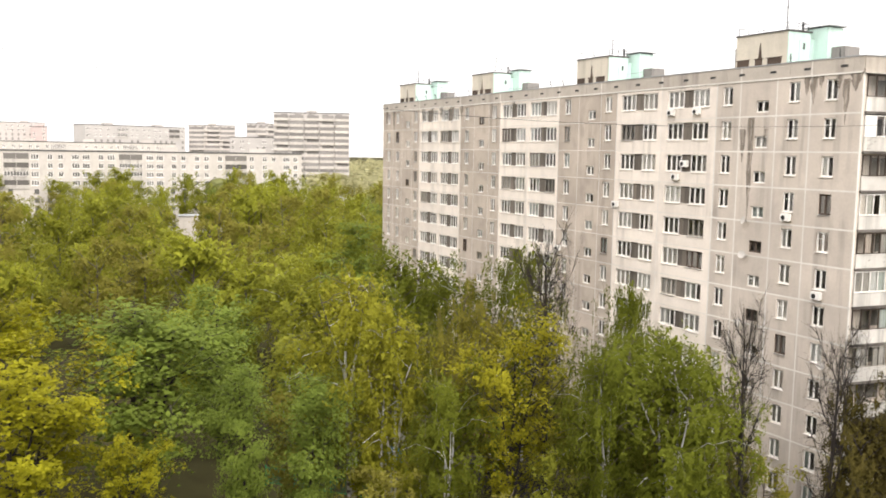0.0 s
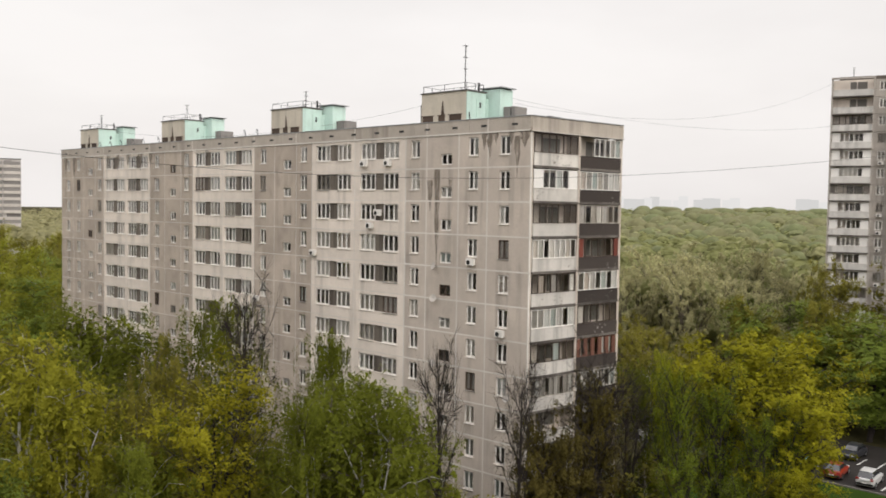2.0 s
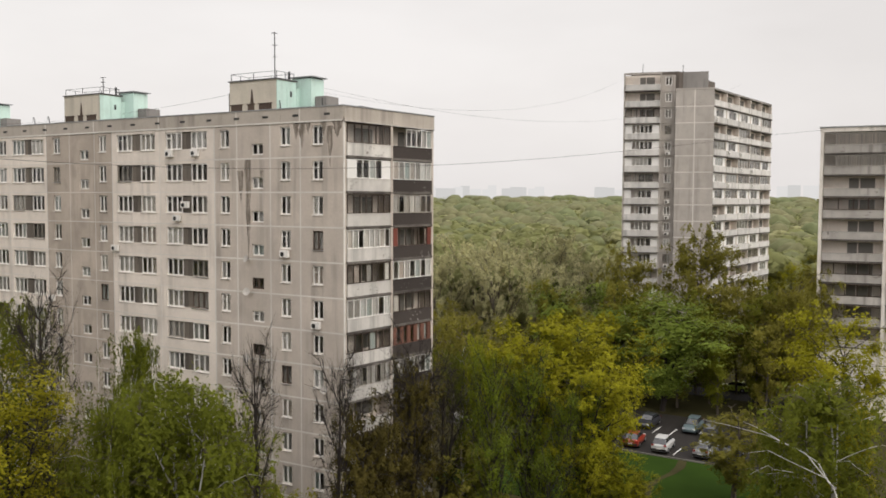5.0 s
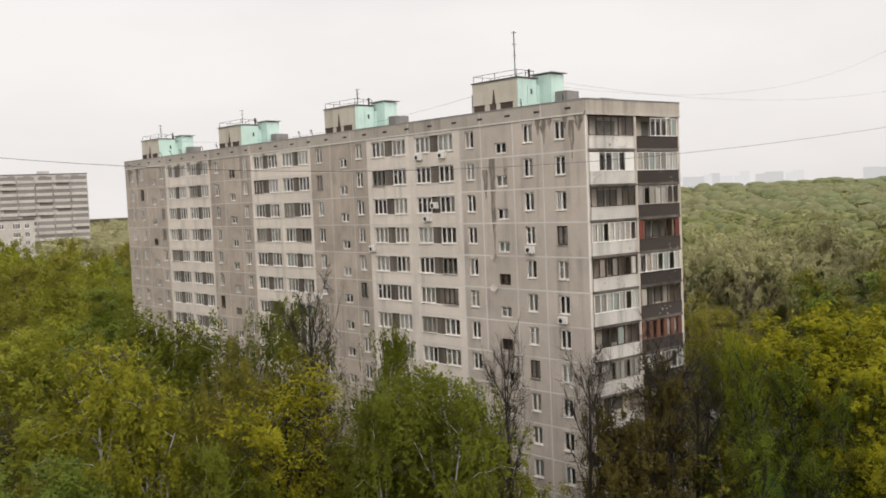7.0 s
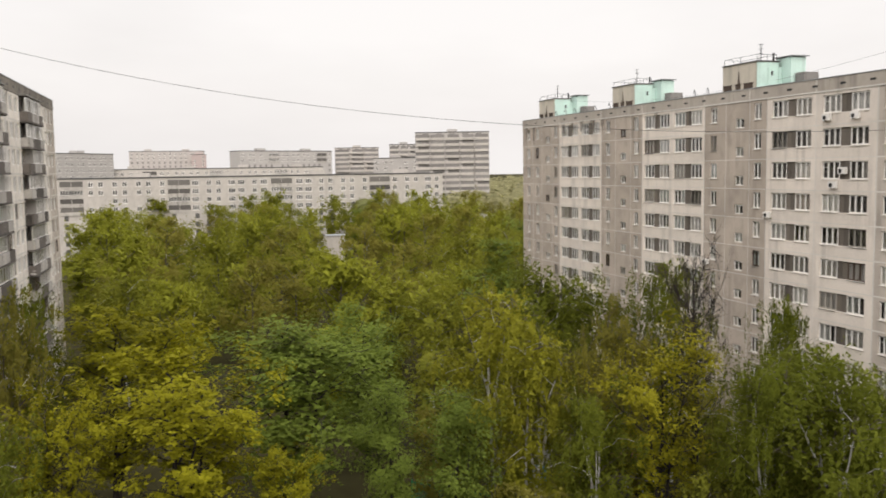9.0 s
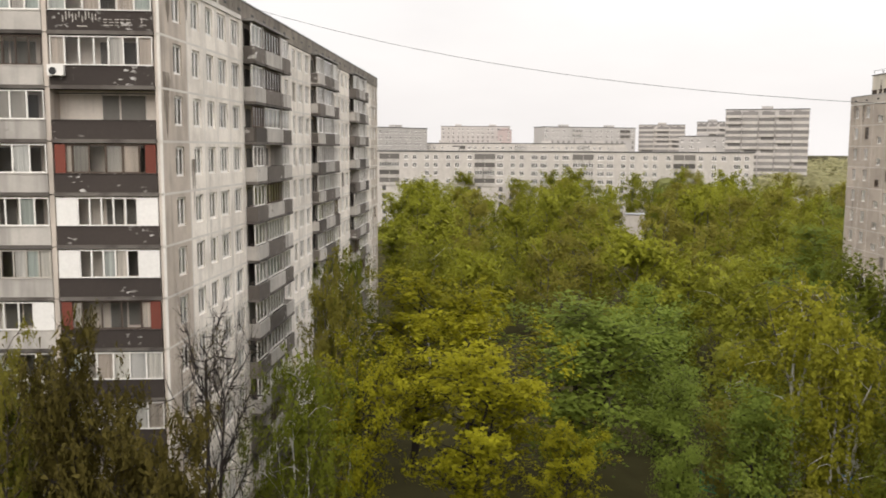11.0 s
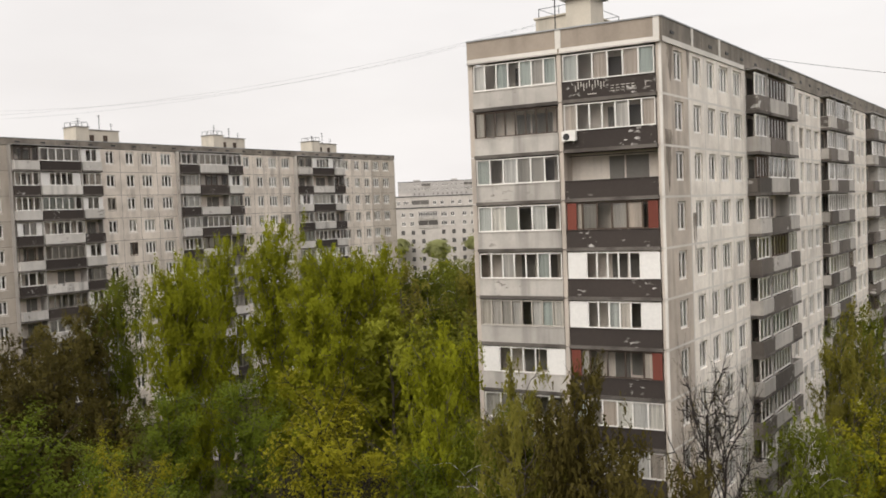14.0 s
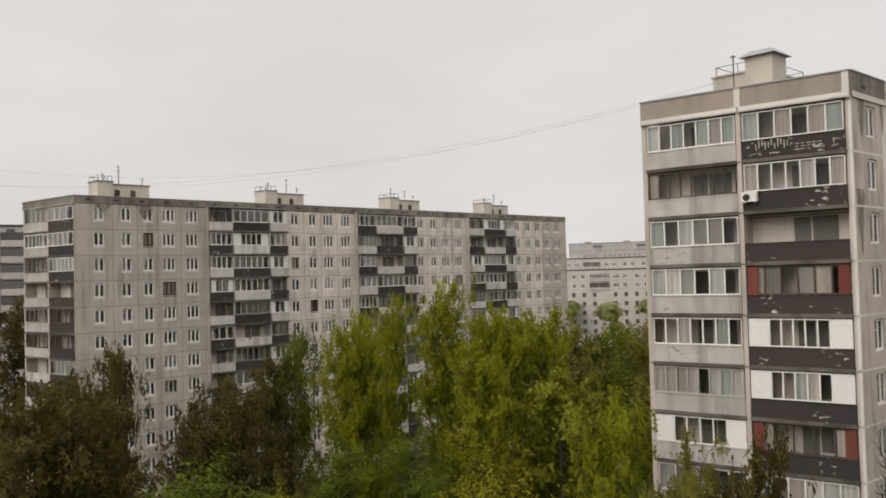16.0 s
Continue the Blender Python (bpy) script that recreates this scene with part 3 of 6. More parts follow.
def rail_round(house, m, x0, y0, x1, y1, z):
    """A low handrail round the top of a roof house."""
    items = []
    for a, b in (((x0, y0), (x1, y0)), ((x1, y0), (x1, y1)), ((x0, y1), (x1, y1)), ((x0, y0), (x0, y1))):
        items.append((min(a[0], b[0]) - 0.02, min(a[1], b[1]) - 0.014, 0.55, max(a[0], b[0]) + 0.014, max(a[1], b[1]) + 0.014, 0.58))
        for k in (0, 0.5, 1):
            px, py = a[0] + (b[0] - a[0]) * k, a[1] + (b[1] - a[1]) * k
            items.append((px - 0.018, py - 0.018, 0, px + 0.018, py + 0.018, 0.55))
    put("roof_rail", boxes("roof_rail", items, STEEL), house, at(m, 0, 0, z))


def lift_house_turquoise(house, m, x, z):
    """A roof house for the lift: beige wall flush with the facade, turquoise sides and a taller turquoise box with a flat tin lid."""
    body = put("roof_house", boxes("roof_house", [(x - 2.55, 0.05, 0, x + 2.4, 2.4, 2.68)], CREAM), house, at(m, 0, 0, z), "lift house on the roof, beige plaster in front")
    put("side_plaster", boxes("side_plaster", [(x + 2.406, 0.05, 0, x + 2.48, 2.4, 2.62)], TURQUOISE), body, at(m, 0, 0, z), "turquoise plastered side")
    put("tower_box", boxes("tower_box", [(x + 1.2, 2.41, 0, x + 2.52, 3.6, 2.2), (x + 1.7, 2.75, 0.0, x + 3.7, 4.4, 3.0)], TURQUOISE), body, at(m, 0, 0, z), "taller turquoise plastered box")
    put("tin_lid", boxes("tin_lid", [(x + 1.5, 2.6, 3.08, x + 3.95, 4.6, 3.15)], TIN), body, at(m, 0, 0, z), "flat tin lid")
    put("cornice", boxes("cornice", [(x - 2.65, -0.03, 2.68, x + 2.55, 2.5, 2.77)], ROOFING), body, at(m, 0, 0, z), "dark tar-felt cornice")
    put("door", boxes("door", [(x + 2.48, 1.2, 0.15, x + 2.53, 2.1, 2.1), (x + 2.53, 1.55, 1.4, x + 2.545, 1.75, 1.85)], [TURQUOISE, STEEL], [0, 1]), body, at(m, 0, 0, z), "turquoise metal door with a dark hatch")
    for k, (a, b) in enumerate(((-2.4, -1.2), (-0.6, 0.1), (0.6, 1.9))):
        put("vent_opening", boxes("vent_opening", [(x + a, 0.02, 0.3, x + b, 0.06, 0.8), (x + a - 0.08, -0.02, 0.8, x + b + 0.08, 0.06, 0.86)], DARK_FRAME), body, at(m, 0, 0, z), "dark vent opening")
    put("wing", boxes("wing", [(x - 3.1, 0.5, 0, x - 2.56, 2.4, 1.9)], ATTIC), body, at(m, 0, 0, z))
    put("vent_block", boxes("vent_block", [(x + 3.75, 3.2, 0, x + 4.9, 4.8, 1.55)], ATTIC), house, at(m, 0, 0, z), "grey concrete vent block")
    rail_round(house, m, x - 2.5, 0.2, x + 2.3, 2.3, z + 2.77)
    put("vent_pipe", boxes("vent_pipe", [(x + 1.55, 2.45, 2.5, x + 1.68, 2.58, 3.6)], STEEL), body, at(m, 0, 0, z), "thin dark vent pipe")
    put("roof_hatch", boxes("roof_hatch", [(x + 5.2, 3.6, 0, x + 8.0, 5.4, 0.62)], BARK_DARK), house, at(m, 0, 0, z), "low dark roof hatch")
    put("soot_mark", mesh_of("soot_mark", [(x - 0.35, 0.04, 0.8), (x + 0.05, 0.04, 0.8), (x - 0.1, 0.04, 2.0), (x - 0.2, 0.04, 2.0)], [(0, 1, 2, 3)], [DARK_FRAME]), body, at(m, 0, 0, z), "dark soot mark over the vent")
    antenna(house, m, x + R.uniform(0.9, 1.5), R.uniform(0.9, 1.6), z + 2.7, 3.9 if x > 65 else R.uniform(1.6, 2.1))


def lift_house_plain(house, m, x, z):
    """A roof house of two stepped plastered blocks, with stained doors, rails and aerials."""
    body = put("roof_house", boxes("roof_house", [(x - 1.4, 7.6, 0, x + 3.2, 10.8, 2.5)], CREAM), house, at(m, 0, 0, z), "stained cream plastered lift house on the roof")
    put("shaft", boxes("shaft", [(x - 3.2, 7.0, 0, x - 1.41, 9.6, 2.75)], CREAM), body, at(m, 0, 0, z), "cream shaft beside the lift house")
    put("cornice", boxes("cornice", [(x - 1.5, 7.5, 2.5, x + 3.3, 10.9, 2.6)], ATTIC), body, at(m, 0, 0, z))
    put("shaft_lid", boxes("shaft_lid", [(x - 3.3, 6.9, 2.76, x - 1.3, 9.7, 2.84)], ATTIC), body, at(m, 0, 0, z))
    for a in (-1.0, 0.9):
        put("door", boxes("door", [(x + a, 7.55, 0.2, x + a + 0.6, 7.59, 1.9)], DARK_FRAME), body, at(m, 0, 0, z), "dark rusty door")
    rail_round(house, m, x - 3.1, 7.1, x - 1.5, 9.5, z + 2.84)
    antenna(house, m, x - 2.2, 8.0, z + 2.8, R.uniform(0.9, 1.5), 2)
    antenna(house, m, x + R.uniform(0.2, 1.8), 9.4, z + 2.55, R.uniform(1.4, 2.6))
    antenna(house, m, x + 2.8, 8.6, z + 2.55, R.uniform(0.8, 1.4), 2)


def lift_house_cream(house, m, x, z):
    body = put("roof_house", boxes("roof_house", [(x - 2.8, 7.6, 0, x + 3.4, 10.8, 2.7)], CREAM), house, at(m, 0, 0, z), "cream plastered lift house on the roof")
    put("chimney", boxes("chimney", [(x - 3.4, 6.6, 0, x - 1.6, 8.3, 3.4)], CREAM), body, at(m, 0, 0, z), "cream shaft")
    a, b, c0, c1 = x - 3.7, x - 1.3, 6.3, 8.6
    v = [(a, c0, 3.42), (b, c0, 3.42), (b, c1, 3.42), (a, c1, 3.42), (a + 0.5, c0 + 0.5, 3.8), (b - 0.5, c0 + 0.5, 3.8), (b - 0.5, c1 - 0.5, 3.8), (a + 0.5, c1 - 0.5, 3.8)]
    put("cap", mesh_of("cap", v, [(3, 2, 1, 0), (4, 5, 6, 7), (0, 1, 5, 4), (1, 2, 6, 5), (2, 3, 7, 6), (3, 0, 4, 7)], [TIN]), body, at(m, 0, 0, z), "dark tin cap on the shaft")
    put("cornice", boxes("cornice", [(x - 2.9, 7.5, 2.7, x + 3.5, 10.9, 2.8)], CREAM), body, at(m, 0, 0, z))
    put("door", boxes("door", [(x - 0.4, 7.55, 0.1, x + 0.5, 7.59, 2.0)], DARK_FRAME), body, at(m, 0, 0, z))
    rail_round(house, m, x - 2.7, 7.7, x + 3.2, 10.6, z + 2.8)
    antenna(house, m, x - 3.9, 8.8, z + 0.3, 3.3, 1)


def flat(d):
    return Vector((math.cos(radians(d)), math.sin(radians(d)), 0))


def slab_house(name, d, a, dl, de, length, width, label, cells_of, end_styles, parapets, attic, corner, lift, lifts_at, long_from_far, near_end, attic_h=1.1, seam=SEALANT, white=0.8, near=True, long_attic=None, opening=(SILL, HEAD), lift_up=0.0, faint_to=None):
    p = polar(d, a)
    p.z = level(p.x) + lift_up if not long_from_far else 0.0
    house = thing(name, Matrix.Translation(p), label, "apartment block")
    L, W = flat(dl) * length, flat(de) * width
    if long_from_far:
        m_long, m_end = wall_frame(p + L, dl - 180), wall_frame(p, de)
        side = 1
    else:
        m_long, m_end = wall_frame(p, dl), wall_frame(p + W, de - 180)
        side = -1
    top = PLINTH + STOREY * FLOORS
    facade(house, m_long, cells_of, FLOORS, near, long_attic or attic, seam=seam, attic_h=attic_h, white=white, opening=opening, faint_to=faint_to)
    loggia_end(house, m_end, width, 1.25, FLOORS, end_styles, parapets, attic, corner, near_end, attic_h)
    # heart, back walls and roof, all parallel to the two seen walls
    u, v = flat(dl), flat(de)
    def c(s, t):
        q = u * s + v * t
        return (q.x, q.y)
    base = Matrix.Translation(p)
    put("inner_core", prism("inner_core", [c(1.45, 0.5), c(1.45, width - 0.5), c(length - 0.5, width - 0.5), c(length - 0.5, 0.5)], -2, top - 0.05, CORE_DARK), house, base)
    put("back_wall", prism("back_wall", [c(1.3, width - 0.32), c(1.3, width - 0.01), c(length - 0.01, width - 0.01), c(length - 0.01, width - 0.32)], -3, top + attic_h - 0.03, PANEL_GREY), house, base)
    put("far_end_wall", prism("far_end_wall", [c(length - 0.3, 0.34), c(length - 0.3, width - 0.34), c(length - 0.002, width - 0.34), c(length - 0.002, 0.34)], -3, top + attic_h - 0.03, PANEL_GREY), house, base)
    put("roof", prism("roof", [c(0.36, 0.36), c(0.36, width - 0.36), c(length - 0.36, width - 0.36), c(length - 0.36, 0.36)], top + 0.3, top + attic_h - 0.25, ROOFING), house, base)
    for s in lifts_at:
        x = length - s if long_from_far else s
        lift(house, m_long, x, top + attic_h - 0.26)
    return house, m_long, m_end, top


# House with the long wall of paired windows
def a_cells():
    n = 79.8
    out = []

    def cell(s0, s1, kind, mat, wins):
        out.append((n - s1, n - s0, kind, mat, [(n - x, w, k) for x, w, k in sorted(wins, reverse=True)]))
    single = lambda c: [(c, 1.05, 2)]
    pair = lambda c: [(c - 1.5, 1.92, 3), (c + 1.5, 1.92, 3)]
    stair = lambda c: [(c, 1.25, 2)]
    G, P, S = PANEL_GREY, PANEL_PALE, PANEL_STAIR
    cell(0, 4.2, "win", G, single(2.5)); cell(4.2, 7.25, "win", G, single(5.7)); cell(7.25, 10.8, "stair", G, stair(8.6)); cell(10.8, 13.3, "win", G, single(12.15))
    cell(13.3, 19.8, "pair", P, pair(16.6)); cell(19.8, 25.9, "pair", P, pair(22.8))
    cell(25.9, 28.3, "win", S, single(27.2)); cell(28.3, 31.8, "stair", S, stair(29.75)); cell(31.8, 35.2, "win", S, single(33.7))
    cell(35.2, 41.0, "pair", P, pair(38.1)); cell(41.0, 46.8, "pair", P, pair(43.9))
    cell(46.8, 49.3, "win", S, single(48.15)); cell(49.3, 52.8, "stair", S, stair(51.0)); cell(52.8, 56.2, "win", S, single(54.6))
    cell(56.2, 62.0, "pair", P, pair(59.1)); cell(62.0, 67.7, "pair", P, pair(64.8))
    cell(67.7, 70.0, "win", S, single(68.9)); cell(70.0, 73.3, "stair", S, stair(71.4)); cell(73.3, 76.3, "win", S, single(74.8)); cell(76.3, 79.8, "win", S, single(77.8))
    return sorted(out)


A_STYLES = ([("old", 6), ("infill", 4), ("old", 7), ("pvc", 8), ("old", 7), ("pvc", 7), ("old", 6), ("grey", 9), ("open", 0), ("old", 5)],
            [("part", 5), ("pvc", 7), ("grey", 7), ("red", 6), ("pvc", 7), ("old", 6), ("boards", 11), ("pvc", 7), ("old", 6), ("open", 0)])
house_a, ma_long, _, TOP = slab_house("apartment_block", 66.2, -25.2, 118.1, 21, 79.8, 11.0,
    "long grey-beige twelve-storey panel apartment block with turquoise lift houses", a_cells(), A_STYLES, (PARAPET_WHITE, PARAPET_DARK), ATTIC_A, PANEL_GREY,
    lift_house_turquoise, (9.0, 29.9, 51.0, 71.6), True, True, white=0.88, faint_to=79.8 - 13.3)


for s, i, up in ((18.45, 11, 0.3), (15.4, 11, 0.3), (16.6, 9, 1.35), (17.6, 9, 0.2), (25.5, 8, 0.1), (38.6, 4, 0.25), (2.6, 6, 0.2), (34.6, 6, 0.4)):
    air_conditioner(house_a, ma_long, 79.8 - s - 0.4, PLINTH + STOREY * i + up)


put("painted_seam", boxes("painted_seam", [(0.1, -0.064, -0.02, 79.7, -0.052, 0.1)], SEALANT), house_a, at(ma_long, 0, 0, TOP), "pale painted joint under the attic")


def roof_pipe(house, m, x, z):
    """A thin pipe that rises from the attic and bends over the edge."""
    def make():
        v, f = [], []
        tube(v, f, [np.array(q) for q in ((0, 0.3, 0), (0, 0.25, 0.55), (0.1, 0.1, 0.8), (0.25, -0.08, 0.75), (0.3, -0.16, 0.4))], 0.04, 0.035, 6)
        return mesh_of("roof_pipe", v, f, [STEEL], smooth=True)
    put("roof_pipe", cached("roofpipe", make), house, at(m, x, 0, z), "thin dark bent roof pipe")


for s in (2.2, 6.4, 35.0, 37.2, 54.5, 58.0, 60.4, 63.5, 66.2, 69.0):
    roof_pipe(house_a, ma_long, 79.8 - s, TOP + 1.0)
for i in (8, 7, 5):
    satellite_dish(house_a, ma_long, 79.8 - 9.55, PLINTH + STOREY * i + 0.05)
for s in (4.2, 10.8, 19.8, 28.3, 35.2, 46.8, 56.2, 67.7):
    put("painted_seam", cached("seam_attic", lambda: boxes("painted_seam", [(-0.05, -0.06, 0.1, 0.05, -0.052, 1.08)], SEALANT)), house_a, at(ma_long, 79.8 - s, 0, TOP), "pale painted joint")


# The two houses with balcony stacks on the yard side
def yard_cells(k, body, light, light_from=4, broad=1.0):
    out = []
    def run(x0, x1, wins):
        edges = [x0] + [(wins[i] + wins[i + 1]) / 2 for i in range(len(wins) - 1)] + [x1]
        for i, x in enumerate(wins):
            w, n = (1.55, 3) if i >= len(wins) - 2 and len(wins) > 3 else (1.15, 2)
            out.append((edges[i] * k, edges[i + 1] * k, "win", light if light_from < x < 74 else body, [(x * k, round(w * broad, 3), n)]))
    run(0, 14.8, [2.5, 5.45, 7.9, 10.3, 13.1])
    out.append((14.8 * k, 25.3 * k, "balcony", body, []))
    run(25.3, 36.4, [27.0, 29.7, 32.1, 34.9])
    out.append((36.4 * k, 46.6 * k, "balcony", body, []))
    run(46.6, 57.3, [48.1, 50.6, 53.0, 55.6])
    out.append((57.3 * k, 67.3 * k, "balcony", body, []))
    run(67.3, 81, [68.7, 71.3, 73.7, 76.0, 78.6])
    return out


STACK_STYLES = [("open", 0), ("old", 6), ("pvc", 7), ("pvc", 6), ("infill", 5), ("pvc", 6), ("grey", 7), ("infill", 4)]
STACK_STYLES_LIGHT = [("open", 0), ("pvc", 7), ("pvc", 6), ("pvc", 6), ("infill", 5), ("pvc", 6), ("old", 7), ("pvc", 5)]


def balcony_stack(house, m, x0, x1, floors, near, phase, dark=PARAPET_DARK, open_sides=False, light=PARAPET_PALE):
    """Three balconies abreast on every floor; the parapets alternate pale and dark like a chequerboard."""
    w = x1 - x0
    cuts = [x0, x0 + w * 0.28, x0 + w * 0.75, x1]
    proud, styles = (0.72, STACK_STYLES_LIGHT) if open_sides else (1.05, STACK_STYLES)
    mf = at(m, 0, -proud, 0)
    for i in range(floors):
        z = PLINTH + STOREY * i
        for j in range(3):
            pale = (i + j + phase) % 2 == 0
            style = R.choice(styles)
            loggia(house, mf, cuts[j] + 0.06, cuts[j + 1] - cuts[j] - 0.12, z + 0.16, light if pale else dark, (style[0], max(2, round(style[1] * (cuts[j + 1] - cuts[j]) / 5.6))), proud + 0.25, near, 0.16)
    top = PLINTH + STOREY * floors
    for k, x in enumerate(cuts):
        if open_sides and k in (0, 3):
            for i in range(floors) if k == 0 else ():
                put("side_parapet", cached(("bsidelow", i % 2), lambda: boxes("side_parapet", [(-0.05, 0.09, 0.16, 0.05, 0.71, 1.03)], (PARAPET_PALE, dark)[i % 2])), house, at(mf, x + 0.12, 0, PLINTH + STOREY * i))
            continue
        y = 0.4 if k in (0, 3) else 0.06
        put("side_wall", cached(("bside", floors, y, proud), lambda: boxes("side_wall", [(-0.06, y, 0.3, 0.06, proud + 0.25, top - 0.02)], PARAPET_PALE)), house, at(mf, x, 0, 0))
    put("canopy", cached(("canopy", round(w, 2)), lambda: boxes("canopy", [(0, -0.06, 0, w, 1.3, 0.14)], ATTIC)), house, at(mf, x0, 0, top))


B_STYLES = ([("pvc", 7), ("old", 8), ("pvc", 6), ("pvc", 6), ("pvc", 7), ("grey", 8), ("infill", 4), ("pvc", 5)],
            [("pvc", 6), ("pvc", 7), ("open", 0), ("red", 6), ("infill", 5), ("infill", 5), ("red", 5), ("pvc", 6)])
KB = 79.0 / 81.0
house_b, mb_long, mb_end, _ = slab_house("apartment_block", 47.0, 46.7, 115.3, 115.3 + 97.5, 79.0, 11.2,
    "near grey twelve-storey panel apartment block with glazed end loggias", yard_cells(KB, PANEL_TAN, PANEL_WHITE, 4, 1.12), B_STYLES, (PARAPET_PALE, PARAPET_DARK), ATTIC_TAN, PANEL_GREY,
    lift_house_cream, (9.0, 29.5, 50.0, 70.5), False, True, attic_h=1.25, near=False, white=0.96, long_attic=ATTIC_DARK, opening=(0.84, 2.44))
for j, (s0, s1) in enumerate(((14.8, 25.3), (36.4, 46.6), (57.3, 67.3))):
    balcony_stack(house_b, mb_long, s0 * KB, s1 * KB, FLOORS, False, j, PARAPET_GREY, True)

for i in range(2):
    put("painted_seam", cached("seam_end", lambda: boxes("painted_seam", [(0.05, -0.085, -0.02, 5.55, -0.052, 0.24)], SEALANT)), house_b, at(mb_end, i * 5.6, -0.0, TOP), "white painted joint")
for x in (5.6, 11.0):
    put("painted_seam", cached("seam_up", lambda: boxes("painted_seam", [(-0.16, -0.1, 0.24, 0.16, -0.075, 1.25)], SEALANT)), house_b, at(mb_end, x, 0.0, TOP), "white painted joint")
put("painted_seam", boxes("painted_seam", [(0.1, -0.075, -0.03, 14.0, -0.053, 0.26)], SEALANT), house_b, at(mb_long, 0, 0, TOP), "white painted joint")
for x in (4.5, 9.2):
    put("painted_seam", cached("seam_long", lambda: boxes("painted_seam", [(-0.16, -0.085, 0.26, 0.16, -0.052, 1.25)], SEALANT)), house_b, at(mb_long, x, 0.0, TOP), "white painted joint")
air_conditioner(house_b, at(mb_end, 0, -0.08, 0), 5.75, PLINTH + STOREY * 10 + 0.5)

# worn pale marks on the uppermost dark parapet: upright strokes and lying ones
strokes = [(6.5 + 0.16 * q, 0.35 + 0.1 * (q % 3), 0.05, 0.3 + 0.12 * (q % 2)) for q in range(11)]
strokes += [(8.5 + 0.28 * (q % 5), 0.18 + 0.14 * (q // 5), 0.22 - 0.03 * (q % 3), 0.045) for q in range(15)] + [(7.2, 0.12, 0.5, 0.05), (10.3, 0.5, 0.25, 0.05), (10.35, 0.3, 0.05, 0.2), (10.3, 0.2, 0.3, 0.05)]
for sx, sz, sw, sh in strokes:
    put("worn_mark", cached(("mark", sw, sh), lambda: boxes("worn_mark", [(0, -0.006, 0, sw, 0.002, sh)], PARAPET_PALE)), house_b, at(mb_end, sx, -0.072, PLINTH + STOREY * 11 + 0.16 + sz))

C_STYLES = ([("grey", 5), ("pvc", 6), ("old", 5), ("open", 0), ("grey", 5), ("old", 5), ("open", 0), ("old", 5), ("grey", 5), ("old", 5), ("grey", 5), ("old", 5)], [("pvc", 4), ("pvc", 5), ("pvc", 6), ("open", 0), ("old", 6), ("old", 4), ("grey", 6), ("old", 5), ("open", 0), ("old", 5), ("old", 5), ("grey", 5)])
house_c, mc_long, _, _ = slab_house("apartment_block", 97.0, 95.07, 116.0, 116.0 + 97.5, 81.0, 11.0,
    "brownish-grey twelve-storey panel block with chequered balcony stacks", yard_cells(1.0, PANEL_BROWN, PANEL_YARD, 26), C_STYLES, (PARAPET_PALE, PARAPET_DARK), ATTIC_DARK, PANEL_BROWN,
    lift_house_plain, (8.5, 30.5, 51.8, 72.0), False, False, attic_h=0.78, near=False, seam=SEALANT_DARK, white=0.9, lift_up=0.32)
for j, (s0, s1) in enumerate(((14.8, 25.3), (36.4, 46.6), (57.3, 67.3))):
    balcony_stack(house_c, mc_long, s0, s1, FLOORS, False, j + 1, light=PARAPET_WHITE)


# ---- trees ----
LEAF_MAPLE = leafy("maple_bloom", (0.272, 0.26, 0.012), (0.196, 0.186, 0.011), 0.4)
LEAF_ROUND = leafy("fresh_green_leaves", (0.165, 0.21, 0.034), (0.136, 0.177, 0.029), 0.4)
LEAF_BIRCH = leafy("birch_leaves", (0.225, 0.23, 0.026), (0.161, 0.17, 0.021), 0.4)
LEAF_FAR_POPLAR = leafy("far_poplar_leaves", (0.245, 0.252, 0.026), (0.176, 0.187, 0.019), 0.4)
LEAF_POPLAR = leafy("poplar_leaves", (0.262, 0.274, 0.016), (0.208, 0.22, 0.013), 0.5)
LEAF_OLIVE = leafy("opening_buds", (0.235, 0.215, 0.04), (0.19, 0.175, 0.032), 0.5)
LEAF_PALE = leafy("pale_catkins_and_haze", (0.44, 0.42, 0.23), (0.36, 0.34, 0.18), 0.5)
# the next two greens are paled and greyed: distance haze mixed into the colour
LEAF_FOREST = leafy("hazy_forest_leaves", (0.205, 0.213, 0.088), (0.198, 0.206, 0.084), 0.4)
LEAF_CANOPY = leafy("hazy_forest_tops", (0.148, 0.168, 0.08), (0.176, 0.17, 0.089), 0.2)
LEAF_GOLD = leafy("golden_birch_leaves", (0.232, 0.226, 0.02), (0.172, 0.168, 0.016), 0.4)
# darker copy of the birch leaf: shade low before the houses, put in colour
LEAF_BIRCH_NEAR = leafy("near_birch_leaves_dimmed", (0.13, 0.147, 0.016), (0.105, 0.12, 0.013), 0.4)
LEAF_WILLOW = leafy("grey_willow_leaves", (0.34, 0.332, 0.17), (0.29, 0.285, 0.145), 0.4)
LEAF_YOUNG = leafy("young_dark_leaves", (0.115, 0.145, 0.012), (0.091, 0.118, 0.011), 0.4)
LEAF_LINDEN = leafy("dark_fresh_leaves", (0.13, 0.138, 0.012), (0.11, 0.117, 0.01), 0.35)
LEAF_COPPER = leafy("coppery_bloom", (0.235, 0.218, 0.012), (0.17, 0.158, 0.011), 0.4)
LEAF_BROWN = leafy("brown_buds", (0.088, 0.072, 0.017), (0.07, 0.057, 0.014), 0.3)
NP = np.random.RandomState(11)


